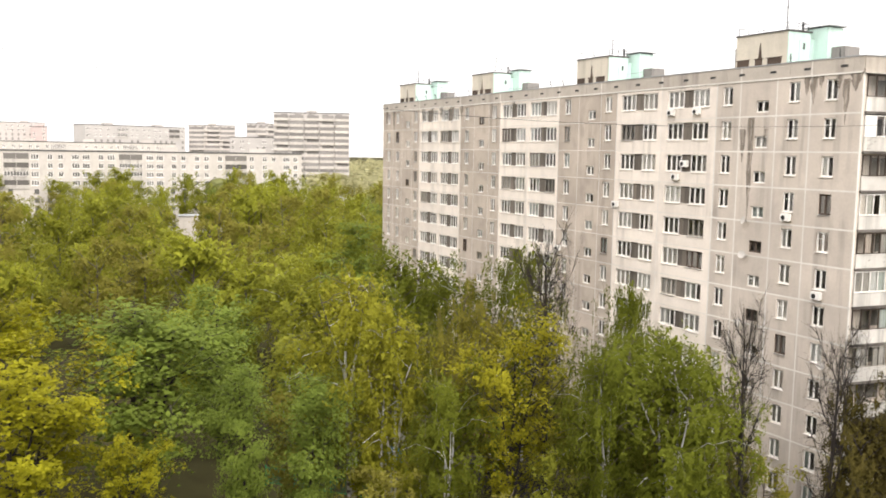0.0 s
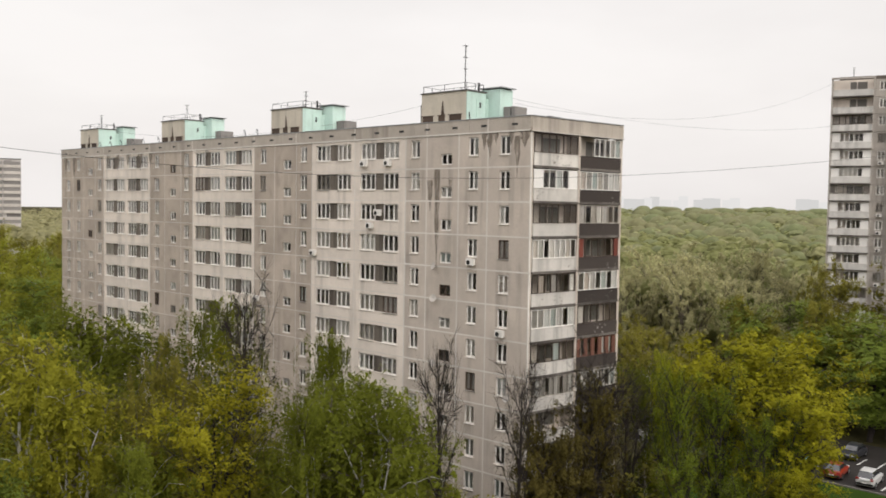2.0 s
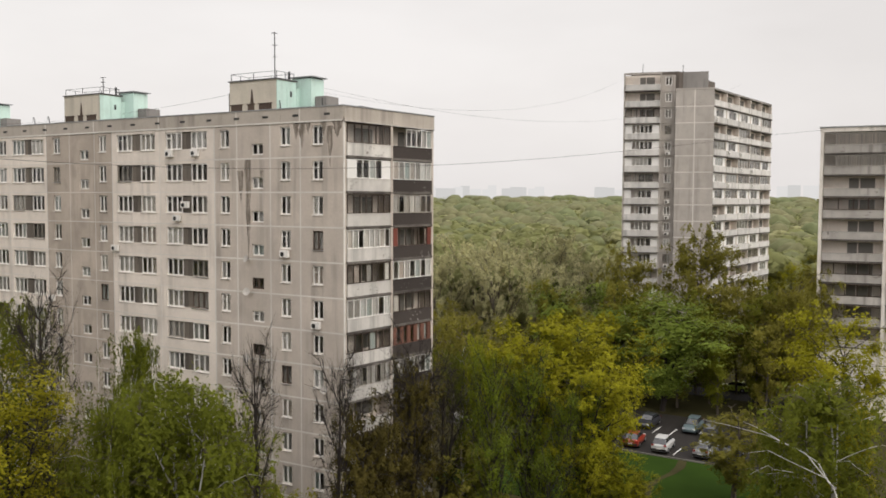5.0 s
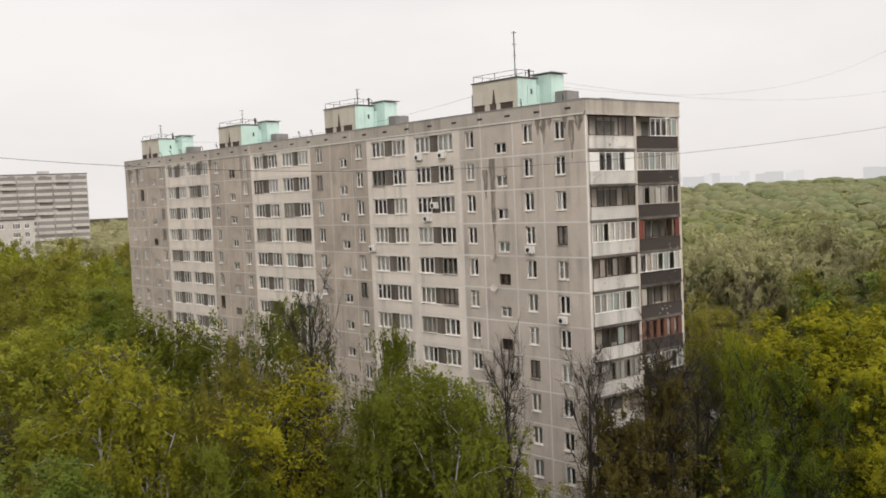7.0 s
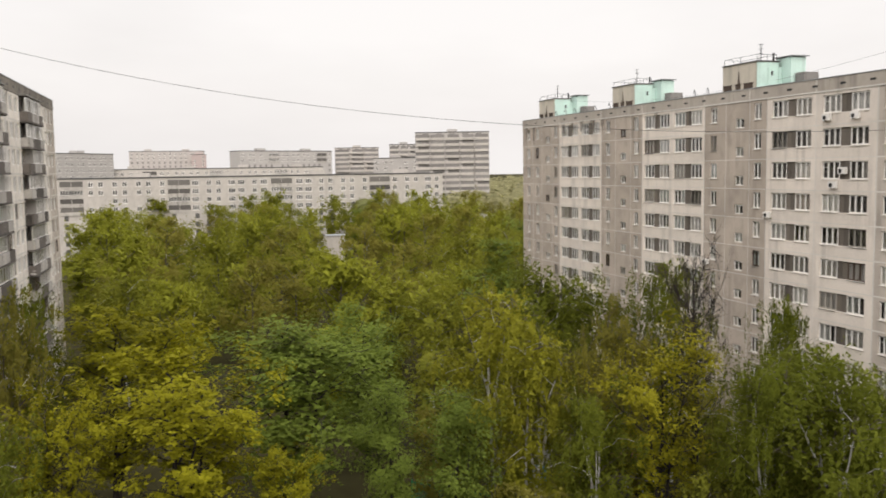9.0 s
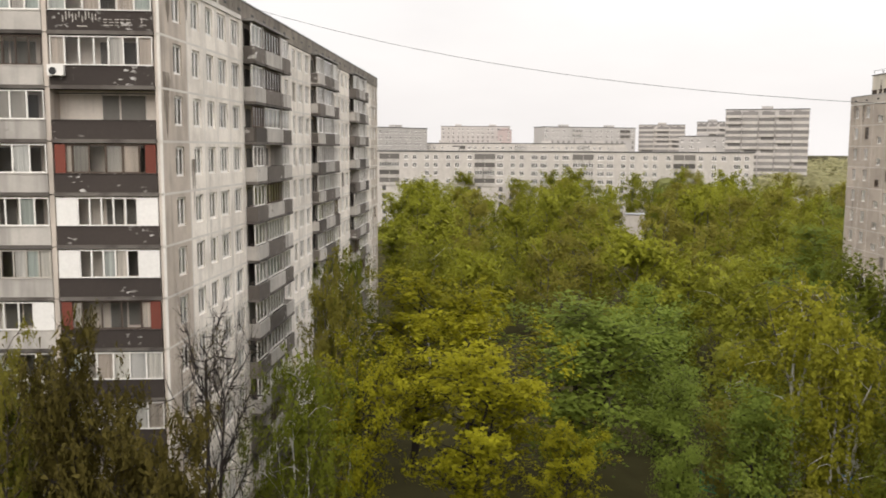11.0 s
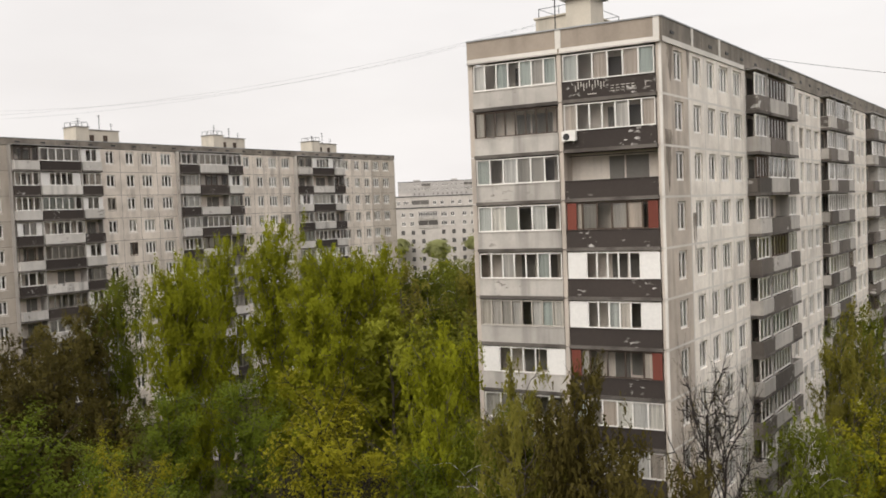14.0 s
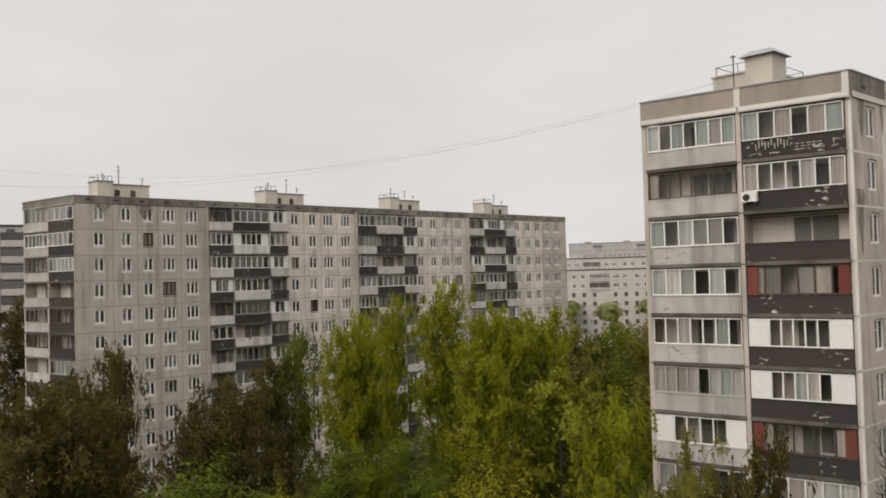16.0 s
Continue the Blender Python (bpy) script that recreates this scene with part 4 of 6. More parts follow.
def leaf_mesh(name, centres, out, size, mat, stretch=1.5, lean=0.7, drop=0.0):
    """Small leaves, one pointed three-cornered blade each, at the centres; out: the way out of the crown, to which they partly turn."""
    n = len(centres)
    rnd = NP.normal(size=(n, 3))
    nor = out * lean + rnd * (1 - lean) * 0.8 + (0, 0, 0.3 * lean)
    nor /= np.linalg.norm(nor, axis=1, keepdims=True) + 1e-9
    t = np.cross(nor, NP.normal(size=(n, 3)))
    t[:, 2] -= drop
    t /= np.linalg.norm(t, axis=1, keepdims=True) + 1e-9
    b = np.cross(nor, t)
    s = (size * NP.uniform(0.65, 1.35, (n, 1)))
    verts = np.stack([centres - t * s * stretch / 2 - b * s * 0.5, centres - t * s * stretch * 0.4 + b * s * 0.6, centres + t * s * stretch * 0.6 + b * s * 0.1], 1).reshape(-1, 3)
    me = bpy.data.meshes.new(name)
    me.vertices.add(3 * n)
    me.vertices.foreach_set("co", verts.ravel())
    me.loops.add(3 * n)
    me.loops.foreach_set("vertex_index", np.arange(3 * n))
    me.polygons.add(n)
    me.polygons.foreach_set("loop_start", np.arange(n) * 3)
    me.polygons.foreach_set("loop_total", np.full(n, 3))
    me.materials.append(mat)
    me.update(calc_edges=True)
    me.validate()
    return me


# kind: crown foot, widest height, limbs and their rise and droop, twigs, leaves and their size;
# style: leaves in tufts, in flat pads or on hanging strands, spread: the size of these; full: leaves in the heart of the crown
KINDS = {
    "maple": dict(foot=0.2, wide=0.58, limbs=46, rise=0.85, droop=0.0, twigs=12, leaves=16500, size=0.138, style="tuft", groups=1800, spread=0.15, full=700, bark=BARK_DARK, leaf=LEAF_MAPLE, multi=3),
    "copper": dict(foot=0.16, wide=0.55, limbs=44, rise=0.85, droop=0.0, twigs=12, leaves=15000, size=0.118, style="tuft", groups=1600, spread=0.17, full=900, bark=BARK_DARK, leaf=LEAF_COPPER, multi=3),
    "round": dict(foot=0.14, wide=0.5, limbs=38, rise=0.75, droop=0.05, twigs=8, leaves=13000, size=0.143, style="pad", groups=620, spread=0.5, full=1800, bark=BARK_DARK, leaf=LEAF_ROUND, multi=2),
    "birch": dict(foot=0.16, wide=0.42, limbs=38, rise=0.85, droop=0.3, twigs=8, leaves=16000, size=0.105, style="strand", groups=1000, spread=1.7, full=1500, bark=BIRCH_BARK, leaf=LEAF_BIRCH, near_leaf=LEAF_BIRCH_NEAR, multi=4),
    "golden": dict(foot=0.18, wide=0.5, limbs=40, rise=0.8, droop=0.3, twigs=8, leaves=15000, size=0.112, style="strand", groups=1000, spread=1.5, full=1100, bark=BIRCH_BARK, leaf=LEAF_GOLD, multi=5),
    "poplar": dict(foot=0.06, wide=0.42, limbs=40, rise=1.2, droop=0.0, twigs=7, leaves=19500, size=0.12, style="strand", groups=1300, spread=0.75, full=3200, bark=BARK, leaf=LEAF_FAR_POPLAR, near_leaf=LEAF_POPLAR, multi=1),
    "linden": dict(foot=0.1, wide=0.45, limbs=36, rise=0.9, droop=0.0, twigs=8, leaves=13500, size=0.14, style="pad", groups=700, spread=0.42, full=2000, bark=BARK, leaf=LEAF_LINDEN, near_leaf=LEAF_YOUNG, multi=2),
    "olive": dict(foot=0.16, wide=0.5, limbs=34, rise=0.75, droop=0.05, twigs=10, leaves=13500, size=0.13, style="strand", groups=1100, spread=0.7, full=450, bark=BARK, leaf=LEAF_OLIVE, multi=2),
    "brown": dict(foot=0.08, wide=0.45, limbs=36, rise=0.85, droop=0.05, twigs=9, leaves=11500, size=0.135, style="strand", groups=1100, spread=0.8, full=1700, bark=BARK_DARK, leaf=LEAF_BROWN, multi=2),
    "bare": dict(foot=0.22, wide=0.5, limbs=36, rise=1.0, droop=0.0, twigs=14, leaves=1800, size=0.09, style="tuft", groups=600, spread=0.25, full=0, bark=BARK_DARK, leaf=LEAF_BROWN, multi=2),
    "young": dict(foot=0.08, wide=0.55, limbs=40, rise=1.3, droop=0.0, twigs=9, leaves=10500, size=0.12, style="tuft", groups=900, spread=0.24, full=900, bark=BARK_DARK, leaf=LEAF_YOUNG, multi=3),
    "pale": dict(foot=0.15, wide=0.5, limbs=40, rise=1.9, droop=0.0, twigs=9, leaves=11000, size=0.15, style="strand", groups=900, spread=0.7, full=60, bark=BARK, leaf=LEAF_PALE, multi=5),
}


WHITE_STEMMED = ("birch", "golden")


def grow(kind, seed, light=False):
    """A tree 16 m high and 4 m in crown radius: wood, and crown of leaves. light: a leaner one for the far side of the yard."""
    k = KINDS[kind]
    rs = np.random.RandomState(seed)
    h, rad = 16.0, 4.0
    v, f, anchors = [], [], []
    stems, stem_index = [], []
    thick = {"bare": 1.4, "birch": 0.85, "golden": 0.95, "young": 2.0, "olive": 1.2}.get(kind, 1.0)
    for q in range(1 if light else k["multi"]):
        lean = rs.uniform(-1, 1, 2) * (0.04 if q == 0 else 0.14 if kind not in WHITE_STEMMED else 0.11)
        n, wave = 9, 0.7 if kind in WHITE_STEMMED else 0.25
        top = h * ((0.95 if kind not in WHITE_STEMMED else 0.88) if q == 0 else rs.uniform(0.72, 0.9))
        pts = np.array([(lean[0] * top * t + wave * math.sin(5 * t + seed + q) * t, lean[1] * top * t + wave * math.cos(6 * t + seed + 2 * q) * t, top * t) for t in np.linspace(0, 1, n)])
        stems.append(pts)
        sides = 7 if not light else 4
        tube(v, f, list(pts), (0.2 if q == 0 else 0.13) * thick * (1.6 if kind == "bare" else 1.0), (0.02 if kind != "bare" else 0.06) * thick, sides)
        stem_index += [0 if i < ((5 if light else 7) if kind in WHITE_STEMMED else 9) else 1 for i in range(n - 1) for _ in range(sides)]
    stem_faces, tone = len(f), []
    limbs = k["limbs"] if not light else k["limbs"] // 2
    for i in range(limbs):
        pts = stems[i % len(stems)]
        u = k["foot"] + (0.97 - k["foot"]) * ((i + rs.uniform(0.1, 0.9)) / limbs)
        start = np.array([np.interp(u * h, pts[:, 2], pts[:, c]) for c in range(3)]) if u * h < pts[-1, 2] else pts[-1] * rs.uniform(0.85, 1.0)
        s = (u - k["foot"]) / (1 - k["foot"])
        prof = math.sin(math.pi * min(1, (s / (2 * k["wide"])) if s < k["wide"] else 0.5 + (s - k["wide"]) / (2 * (1 - k["wide"])))) ** 0.5
        reach = rad * max(0.22, prof) * rs.uniform(0.66, 1.04)
        a = i * 2.4 + rs.uniform(-0.5, 0.5)
        out = np.array([math.cos(a), math.sin(a), 0])
        rise = k["rise"] * rs.uniform(0.75, 1.3)
        ts = np.linspace(0, 1, 6 if not light else 4)
        limb = [start + out * reach * t + np.array([0, 0, 1]) * reach * (rise * t - k["droop"] * 1.5 * t * t * t) + rs.normal(size=3) * 0.09 * (t > 0) for t in ts]
        tube(v, f, limb, (0.075 if k["bark"] is not BIRCH_BARK else 0.06) * (1.1 - u * 0.6) * thick, 0.012 * min(thick, 1.5), 3)
        tone += [0 if k["bark"] is BIRCH_BARK and i % 3 == 0 else 1] * (len(f) - stem_faces - len(tone))
        for j in range(k["twigs"] if not light else 3):
            t = rs.uniform(0.2, 1.0)
            p = np.array([np.interp(t, ts, [q[c] for q in limb]) for c in range(3)])
            d = out * rs.uniform(0.1, 0.9) + rs.normal(size=3) * 0.6 + np.array([0, 0, 0.7 * k["rise"] - k["droop"] * 1.2])
            d /= np.linalg.norm(d)
            length = reach * rs.uniform(0.2, 0.42) + 0.35
            mid = p + d * length * 0.55 + rs.normal(size=3) * 0.06
            end = mid + (d + np.array([0, 0, -k["droop"] * 1.2])) * length * 0.5
            if not light and (j % 2 == 0 or kind in ("bare", "young")):
                tube(v, f, [p, mid, end] if kind in WHITE_STEMMED else [p, end], (0.022 if kind not in WHITE_STEMMED else 0.012) * min(thick, 1.6), 0.006, 3)
            if kind == "bare" and not light:
                for _ in range(3):
                    e = mid + (d + rs.normal(size=3) * 0.5) * length * 0.6
                    tube(v, f, [p + (mid - p) * rs.uniform(0.3, 1), e], 0.013, 0.004, 3)
            for w in np.linspace(0.3, 1, 4):
                anchors.append(p + (mid - p) * min(1, w * 2) + (end - mid) * max(0, w * 2 - 1))
        tone += [1] * (len(f) - stem_faces - len(tone))
    anchors = np.array(anchors)
    # each group of leaves sits on a twig; some groups are fuller than others
    total = int(k["leaves"] * 0.88) if not light else 2500
    groups = k["groups"] if not light else k["groups"] // 4
    seat = anchors[rs.choice(len(anchors), groups)] + rs.normal(size=(groups, 3)) * (0.12 if not light else 0.3)
    weight = rs.uniform(0.2, 1.0, groups)
    g = rs.choice(groups, total, p=weight / weight.sum())
    sp = k["spread"] * (1.0 if not light else 1.5)
    rnd = rs.normal(size=(total, 3))
    if k["style"] == "strand":
        fall = rs.uniform(0, 1, (total, 1)) * sp * rs.uniform(0.5, 1.3, (groups, 1))[g]
        sway = rs.normal(size=(groups, 3))[g] * 0.12
        c = seat[g] + rnd * (0.09 if not light else 0.25) + sway * fall - np.array([0, 0, 1.0]) * fall
        local = rnd * (1, 1, 0.2)
    elif k["style"] == "pad":
        c = seat[g] + rnd * (sp, sp, sp * 0.5)
        local = rnd * (0.3, 0.3, 0.3) + (0, 0, 1.0)
    else:
        c = seat[g] + rnd * sp
        local = rnd.copy()
    heart = k["full"] if not light else k["full"] // 4
    deep = anchors[rs.choice(len(anchors), heart)] * (0.58, 0.58, 0.95) + rs.normal(size=(heart, 3)) * 0.35 if heart else np.zeros((0, 3))
    c, local = np.vstack([c, deep]), np.vstack([local, np.zeros((heart, 3))])
    size = np.concatenate([np.full(total, k["size"] * (1.06 if not light else 1.9)), np.full(heart, k["size"] * ((1.5 if k["style"] == "tuft" else 2.0) if not light else 3.4))])[:, None]
    mid_z = h * (k["foot"] + 0.5 * (1 - k["foot"]))
    o = (c - (0, 0, mid_z - 1.5)) / (rad, rad, h * 0.42)
    o /= np.linalg.norm(o, axis=1, keepdims=True) + 1e-9
    o = o + 0.3 * local / (np.linalg.norm(local, axis=1, keepdims=True) + 1e-9)
    wood = mesh_of(kind + "_wood", v, f, [k["bark"], BARK if kind in WHITE_STEMMED else k["bark"]], stem_index + tone, smooth=True)
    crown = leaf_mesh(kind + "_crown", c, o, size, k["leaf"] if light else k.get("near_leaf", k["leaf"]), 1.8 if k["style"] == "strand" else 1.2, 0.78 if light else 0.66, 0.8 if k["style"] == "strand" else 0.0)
    return wood, crown


GROWN = {(kind, s, lt): grow(kind, 31 * s + len(kind), lt) for kind in KINDS for s in range(3) for lt in (False, True) if not (kind in ("bare", "poplar", "pale", "young", "brown", "linden", "copper", "golden") and s == 2) and not (lt and kind in ("bare", "young", "brown", "copper", "golden"))}
TREE_WORDS = {
    "maple": ("maple tree with yellow-green spring blossom and dark limbs", "maple_tree"),
    "copper": ("maple tree with dull coppery-yellow spring blossom", "maple_tree"),
    "round": ("broad leafy tree in fresh blue-green spring leaf", "leafy_tree"),
    "birch": ("tall birch tree with white bark and hanging fresh leaves", "birch_tree"),
    "golden": ("broad birch tree with white limbs and golden-green leaves", "birch_tree"),
    "poplar": ("tall narrow poplar tree in bright yellow-green leaf", "poplar_tree"),
    "linden": ("tall leafy tree in dark olive-green spring leaf", "linden_tree"),
    "olive": ("tree with brownish-green opening buds and grey bark", "budding_tree"),
    "brown": ("dark tree with brown opening buds and twigs", "brown_tree"),
    "bare": ("leafless tree with dark bare branches in spring", "bare_tree"),
    "young": ("slender tree with dark upright limbs and small green leaves", "young_tree"),
    "pale": ("pale grey-green tree covered in spring catkins", "willow_tree"),
}


def plant(kind, x, y, h, r, light=False):
    options = [s for (q, s, lt) in GROWN if q == kind and lt == light]
    s = R.choice(options)
    label, name = TREE_WORDS[kind]
    m = Matrix.Translation((x, y, level(x, y) - 0.1)) @ pose(0, 0, 0, 0, 0, R.uniform(0, 360)) @ Matrix.Diagonal((r / 4.0, r / 4.0, h / 16.0, 1))
    tree = thing(name, m, label, "tree", "trees far down the yard" if light else "trees before the houses")
    wood, crown = GROWN[(kind, s, light)]
    put("trunk", wood, tree, m)
    if len(crown.polygons) > 60:
        put("crown", crown, tree, m)
    return tree


# x, y, height, crown radius of the trees that stand out
MAPLES = [(-23.8, 46.2, 14.7, 5.6), (-33.9, 56.6, 15.2, 5.8), (-28.3, 41.2, 13.5, 2.9), (-18.0, 46.7, 10.1, 2.6), (44.2, 56.8, 17.2, 5.0), (48.2, 54.6, 16.6, 4.8), (46.2, 52.4, 15.0, 4.4), (42.5, 53.6, 15.4, 3.8),
          (45.4, 47.9, 7.5, 2.4), (42.4, 47.9, 9.2, 2.3), (45.0, 46.0, 7.0, 2.2), (58.8, 38.9, 18.3, 4.8)]
COPPERS = [(4.8, 59.8, 16.2, 4.6), (-43.0, 16.3, 15.4, 3.8), (-43.5, 6.4, 13.6, 2.6)]
GOLDENS = [(-6.5, 61.7, 20.3, 5.2), (-3.6, 59.4, 17.3, 4.4)]
ROUNDS = [(-22.3, 60.0, 14.6, 6.6), (-12.7, 54.5, 12.8, 2.7), (-18.8, 71.6, 14.1, 4.6), (-9.0, 57.3, 12.1, 3.0), (83.0, 80.0, 14.9, 7.0),
          (83.0, 89.0, 12.4, 5.0)]
LINDENS = [(-52.0, 1.9, 14.2, 3.4), (-39.2, 20.1, 12.1, 2.2), (-59.7, 16.6, 13.6, 2.8), (-58.9, 11.4, 13.6, 2.6), (-55.0, 6.5, 11.5, 2.8), (-48.0, 8.5, 10.5, 2.6)]
BIRCHES = [(-3.6, 79.0, 20.0, 6.4), (1.0, 77.0, 17.6, 4.6), (-33.5, 21.8, 17.0, 2.7), (-36.8, 21.6, 15.6, 2.4), (0.4, 57.5, 14.0, 3.4), (7.2, 75.7, 20.9, 3.5), (12.9, 60.6, 20.0, 2.2), (14.6, 53.0, 18.2, 5.0), (17.2, 54.8, 15.2, 3.4), (11.6, 57.6, 15.8, 4.0),
           (10.6, 55.0, 16.7, 2.7), (39.4, 60.2, 16.5, 2.8), (51.8, 35.2, 17.0, 5.0), (58.6, 44.0, 10.5, 2.6), (-26.3, 32.7, 16.5, 2.7), (-35.8, 50.7, 19.1, 2.4),
           (-81.2, 43.3, 21.0, 5.2), (-85.2, 12.0, 22.0, 3.4)]
BARES = [(8.0, 65.5, 20.1, 2.4), (19.1, 53.7, 17.0, 1.7), (23.3, 50.9, 16.5, 1.9), (30.7, 53.9, 16.4, 2.9), (33.5, 54.6, 13.9, 2.2), (-26.8, 27.0, 17.2, 2.0)]
OLIVES = [(63.3, 52.1, 8.2, 4.5), (-32.7, 21.2, 17.5, 2.3), (55.0, 84.0, 13.5, 4.2), (60.0, 92.0, 14.0, 4.4), (1.5, 70.0, 16.4, 2.3), (-0.3, 66.0, 14.9, 2.1), (3.4, 67.9, 15.3, 2.0), (98.6, 87.8, 22.9, 6.4), (92.1, 94.6, 20.3, 4.7), (98.0, 77.0, 14.8, 5.2), (95.7, 72.1, 14.1, 3.8), (95.2, 69.7, 18.2, 4.6), (107.3, 73.4, 19.0, 5.1),
          (-34.8, 46.4, 17.6, 2.3), (-79.2, 38.3, 19.5, 4.6), (-77.4, 45.9, 20.4, 3.5)]
BROWNS = [(-65.6, -7.3, 17.9, 3.2), (-63.8, -4.8, 18.0, 2.5), (-71.9, -3.8, 19.9, 2.2), (-65.8, 5.3, 16.5, 3.0), (-28.4, 21.9, 18.2, 2.3), (-27.0, 22.9, 15.6, 2.3), (-30.2, 23.4, 15.6, 2.4), (-25.2, 24.4, 15.0, 2.0), (25.4, 51.0, 13.3, 2.6), (31.0, 53.7, 15.4, 2.6), (27.3, 51.2, 11.7, 2.3), (-77.7, 6.5, 16.3, 3.6), (-61.4, -8.3, 18.0, 4.4), (-118.7, -17.8, 23.0, 4.7), (-72.0, -7.5, 17.0, 3.4), (-78.0, -4.5, 18.5, 2.6), (-84.0, 9.5, 17.5, 3.0), (-65.0, 1.5, 14.5, 3.6), (-71.0, 3.0, 15.0, 3.2), (-60.0, -2.5, 13.0, 3.2), (-64.0, 8.5, 12.0, 3.0)]
YOUNGS = [(36.3, 52.0, 15.5, 2.2), (39.3, 50.8, 14.4, 2.3), (41.8, 49.3, 12.5, 2.0), (34.4, 49.5, 11.0, 2.0), (44.0, 51.0, 12.0, 2.0), (42.3, 53.8, 13.0, 2.2), (38.0, 47.2, 9.0, 2.0)]
PALES = [(83.3, 124.7, 17.6, 5.8), (89.6, 120.3, 16.7, 5.8), (105.2, 127.1, 18.4, 6.4), (99.2, 112.5, 15.9, 4.9), (77.9, 110.3, 16.8, 5.3), (83.4, 106.1, 15.2, 4.4), (80.1, 126.8, 15.6, 3.9), (94.0, 133.0, 17.6, 5.0), (72.0, 118.0, 16.0, 5.0)]
POPLARS = [(-69.8, 15.6, 19.2, 3.0), (37.8, 55.5, 15.2, 2.0), (-68.6, 14.1, 20.0, 3.1), (-77.5, 19.8, 20.9, 2.5), (-74.3, 23.7, 22.0, 3.6), (-70.6, 29.0, 20.6, 4.0), (-72.5, 33.0, 19.5, 4.0), (-66.0, 24.0, 17.5, 3.4), (-39.6, 21.4, 17.2, 2.6), (-80.0, 30.0, 20.0, 3.4)]
for kind, rows in (("maple", MAPLES), ("copper", COPPERS), ("golden", GOLDENS), ("round", ROUNDS), ("birch", BIRCHES), ("bare", BARES), ("olive", OLIVES), ("pale", PALES), ("poplar", POPLARS), ("young", YOUNGS), ("brown", BROWNS), ("linden", LINDENS)):
    for row in rows:
        plant(kind, *row)

TAKEN = [(x, y, r) for rows in (MAPLES, COPPERS, GOLDENS, ROUNDS, BIRCHES, BARES, OLIVES, PALES, POPLARS, YOUNGS, BROWNS, LINDENS) for x, y, h, r in rows]
HOUSE_SPOTS = []
for hs, mm, length in ((house_a, ma_long, 79.8), (house_b, mb_long, 79.0), (house_c, mc_long, 81.0)):
    HOUSE_SPOTS += [(mm @ Vector((s, 5.5, 0))).to_2d() for s in np.arange(0, length, 4.0)]


def clear(x, y, gap, from_houses=10.5):
    if any((x - p.x) ** 2 + (y - p.y) ** 2 < from_houses ** 2 for p in HOUSE_SPOTS):
        return False
    return all((x - a) ** 2 + (y - b) ** 2 > (gap + r * 0.55) ** 2 for a, b, r in TAKEN)


def scatter(count, xr, yr, kinds, h, r, gap, inside, seed):
    rs = random.Random(seed)
    done = 0
    for _ in range(count * 30):
        x, y = rs.uniform(*xr), rs.uniform(*yr)
        if inside(x, y) and clear(x, y, gap):
            rr = rs.uniform(*r)
            plant(rs.choice(kinds), x, y, rs.uniform(*h), rr, True)
            TAKEN.append((x, y, rr))
            done += 1
            if done == count:
                return


# the wooded yard between the houses, the strip behind them and the edge of the car park
scatter(62, (-150, 0), (112, 262), ["birch", "poplar", "birch", "poplar", "olive"], (15.5, 18.8), (3.8, 5.6), 2.2, lambda x, y: -0.62 * y - 2 < x < -0.04 * y + 4 and not (abs(x + 0.296 * y) < 3.5 and y > 120), 25)
scatter(112, (-95, 2), (76, 262), ["birch", "birch", "poplar", "birch", "poplar", "round", "olive", "poplar"], (10.5, 17.2), (3.4, 5.6), 2.5, lambda x, y: -0.62 * y - 2 < x < -0.04 * y + 4 and not (abs(x + 0.296 * y) < 4.5 and y > 120), 5)
scatter(74, (-150, -58), (22, 190), ["linden", "linden", "linden", "poplar", "birch"], (13, 17), (3.4, 5.2), 1.7, lambda x, y: x < -0.95 * y + 30 and x > -1.9 * y - 40, 6)
scatter(26, (40, 140), (60, 140), ["birch", "olive", "round", "maple"], (12, 16.5), (3.4, 5.0), 2.4, lambda x, y: (y > 96 or x > 96) and (x - 108) ** 2 + (y - 104) ** 2 > 500, 8)

scatter(26, (-12, 38), (50, 82), ["birch", "olive", "linden"], (6, 10), (2.0, 3.2), 1.2, lambda x, y: True, 17)

# the dark grove behind the car park
for k in range(16):
    plant(R.choice(["olive", "round", "olive", "linden"]), 80 + 1.55 * k + R.uniform(-2, 2), 101 - 1.9 * k + R.uniform(-3.5, 3.5), R.uniform(12.5, 15.5), R.uniform(3.0, 4.6), True)


for u, v, h, r in ((-15, 19, 11.5, 3.2), (-9.5, 18.5, 12.5, 3.0), (-4.5, 20, 11.0, 3.4), (1.0, 19, 12.0, 3.0), (6.5, 20.5, 11.5, 3.2), (-12, 24, 13.0, 3.2), (-1.5, 24.5, 12.5, 3.4), (4.5, 25, 13.0, 3.0)):
    plant("olive" if h < 11.8 else "linden", 70.1 + 0.447 * u + 0.894 * v, 67.3 - 0.894 * u + 0.447 * v, h, r, True)


# a birch leaning over the lawn, its white limbs bare
def leaning_birch(foot, limbs):
    m = Matrix.Translation((foot[0], foot[1], -0.1))
    tree = thing("leaning_birch", m, "leaning birch tree with bare arching white limbs", "tree")
    for i, limb in enumerate(limbs):
        v, f = [], []
        tube(v, f, [np.array(q) - (foot[0], foot[1], -0.1) for q in limb], 0.12 if i == 0 else 0.034, 0.034 if i == 0 else 0.012, 7)
        put("trunk" if i == 0 else "limb", mesh_of("limb", v, f, [BIRCH_BARK], smooth=True), tree, m)


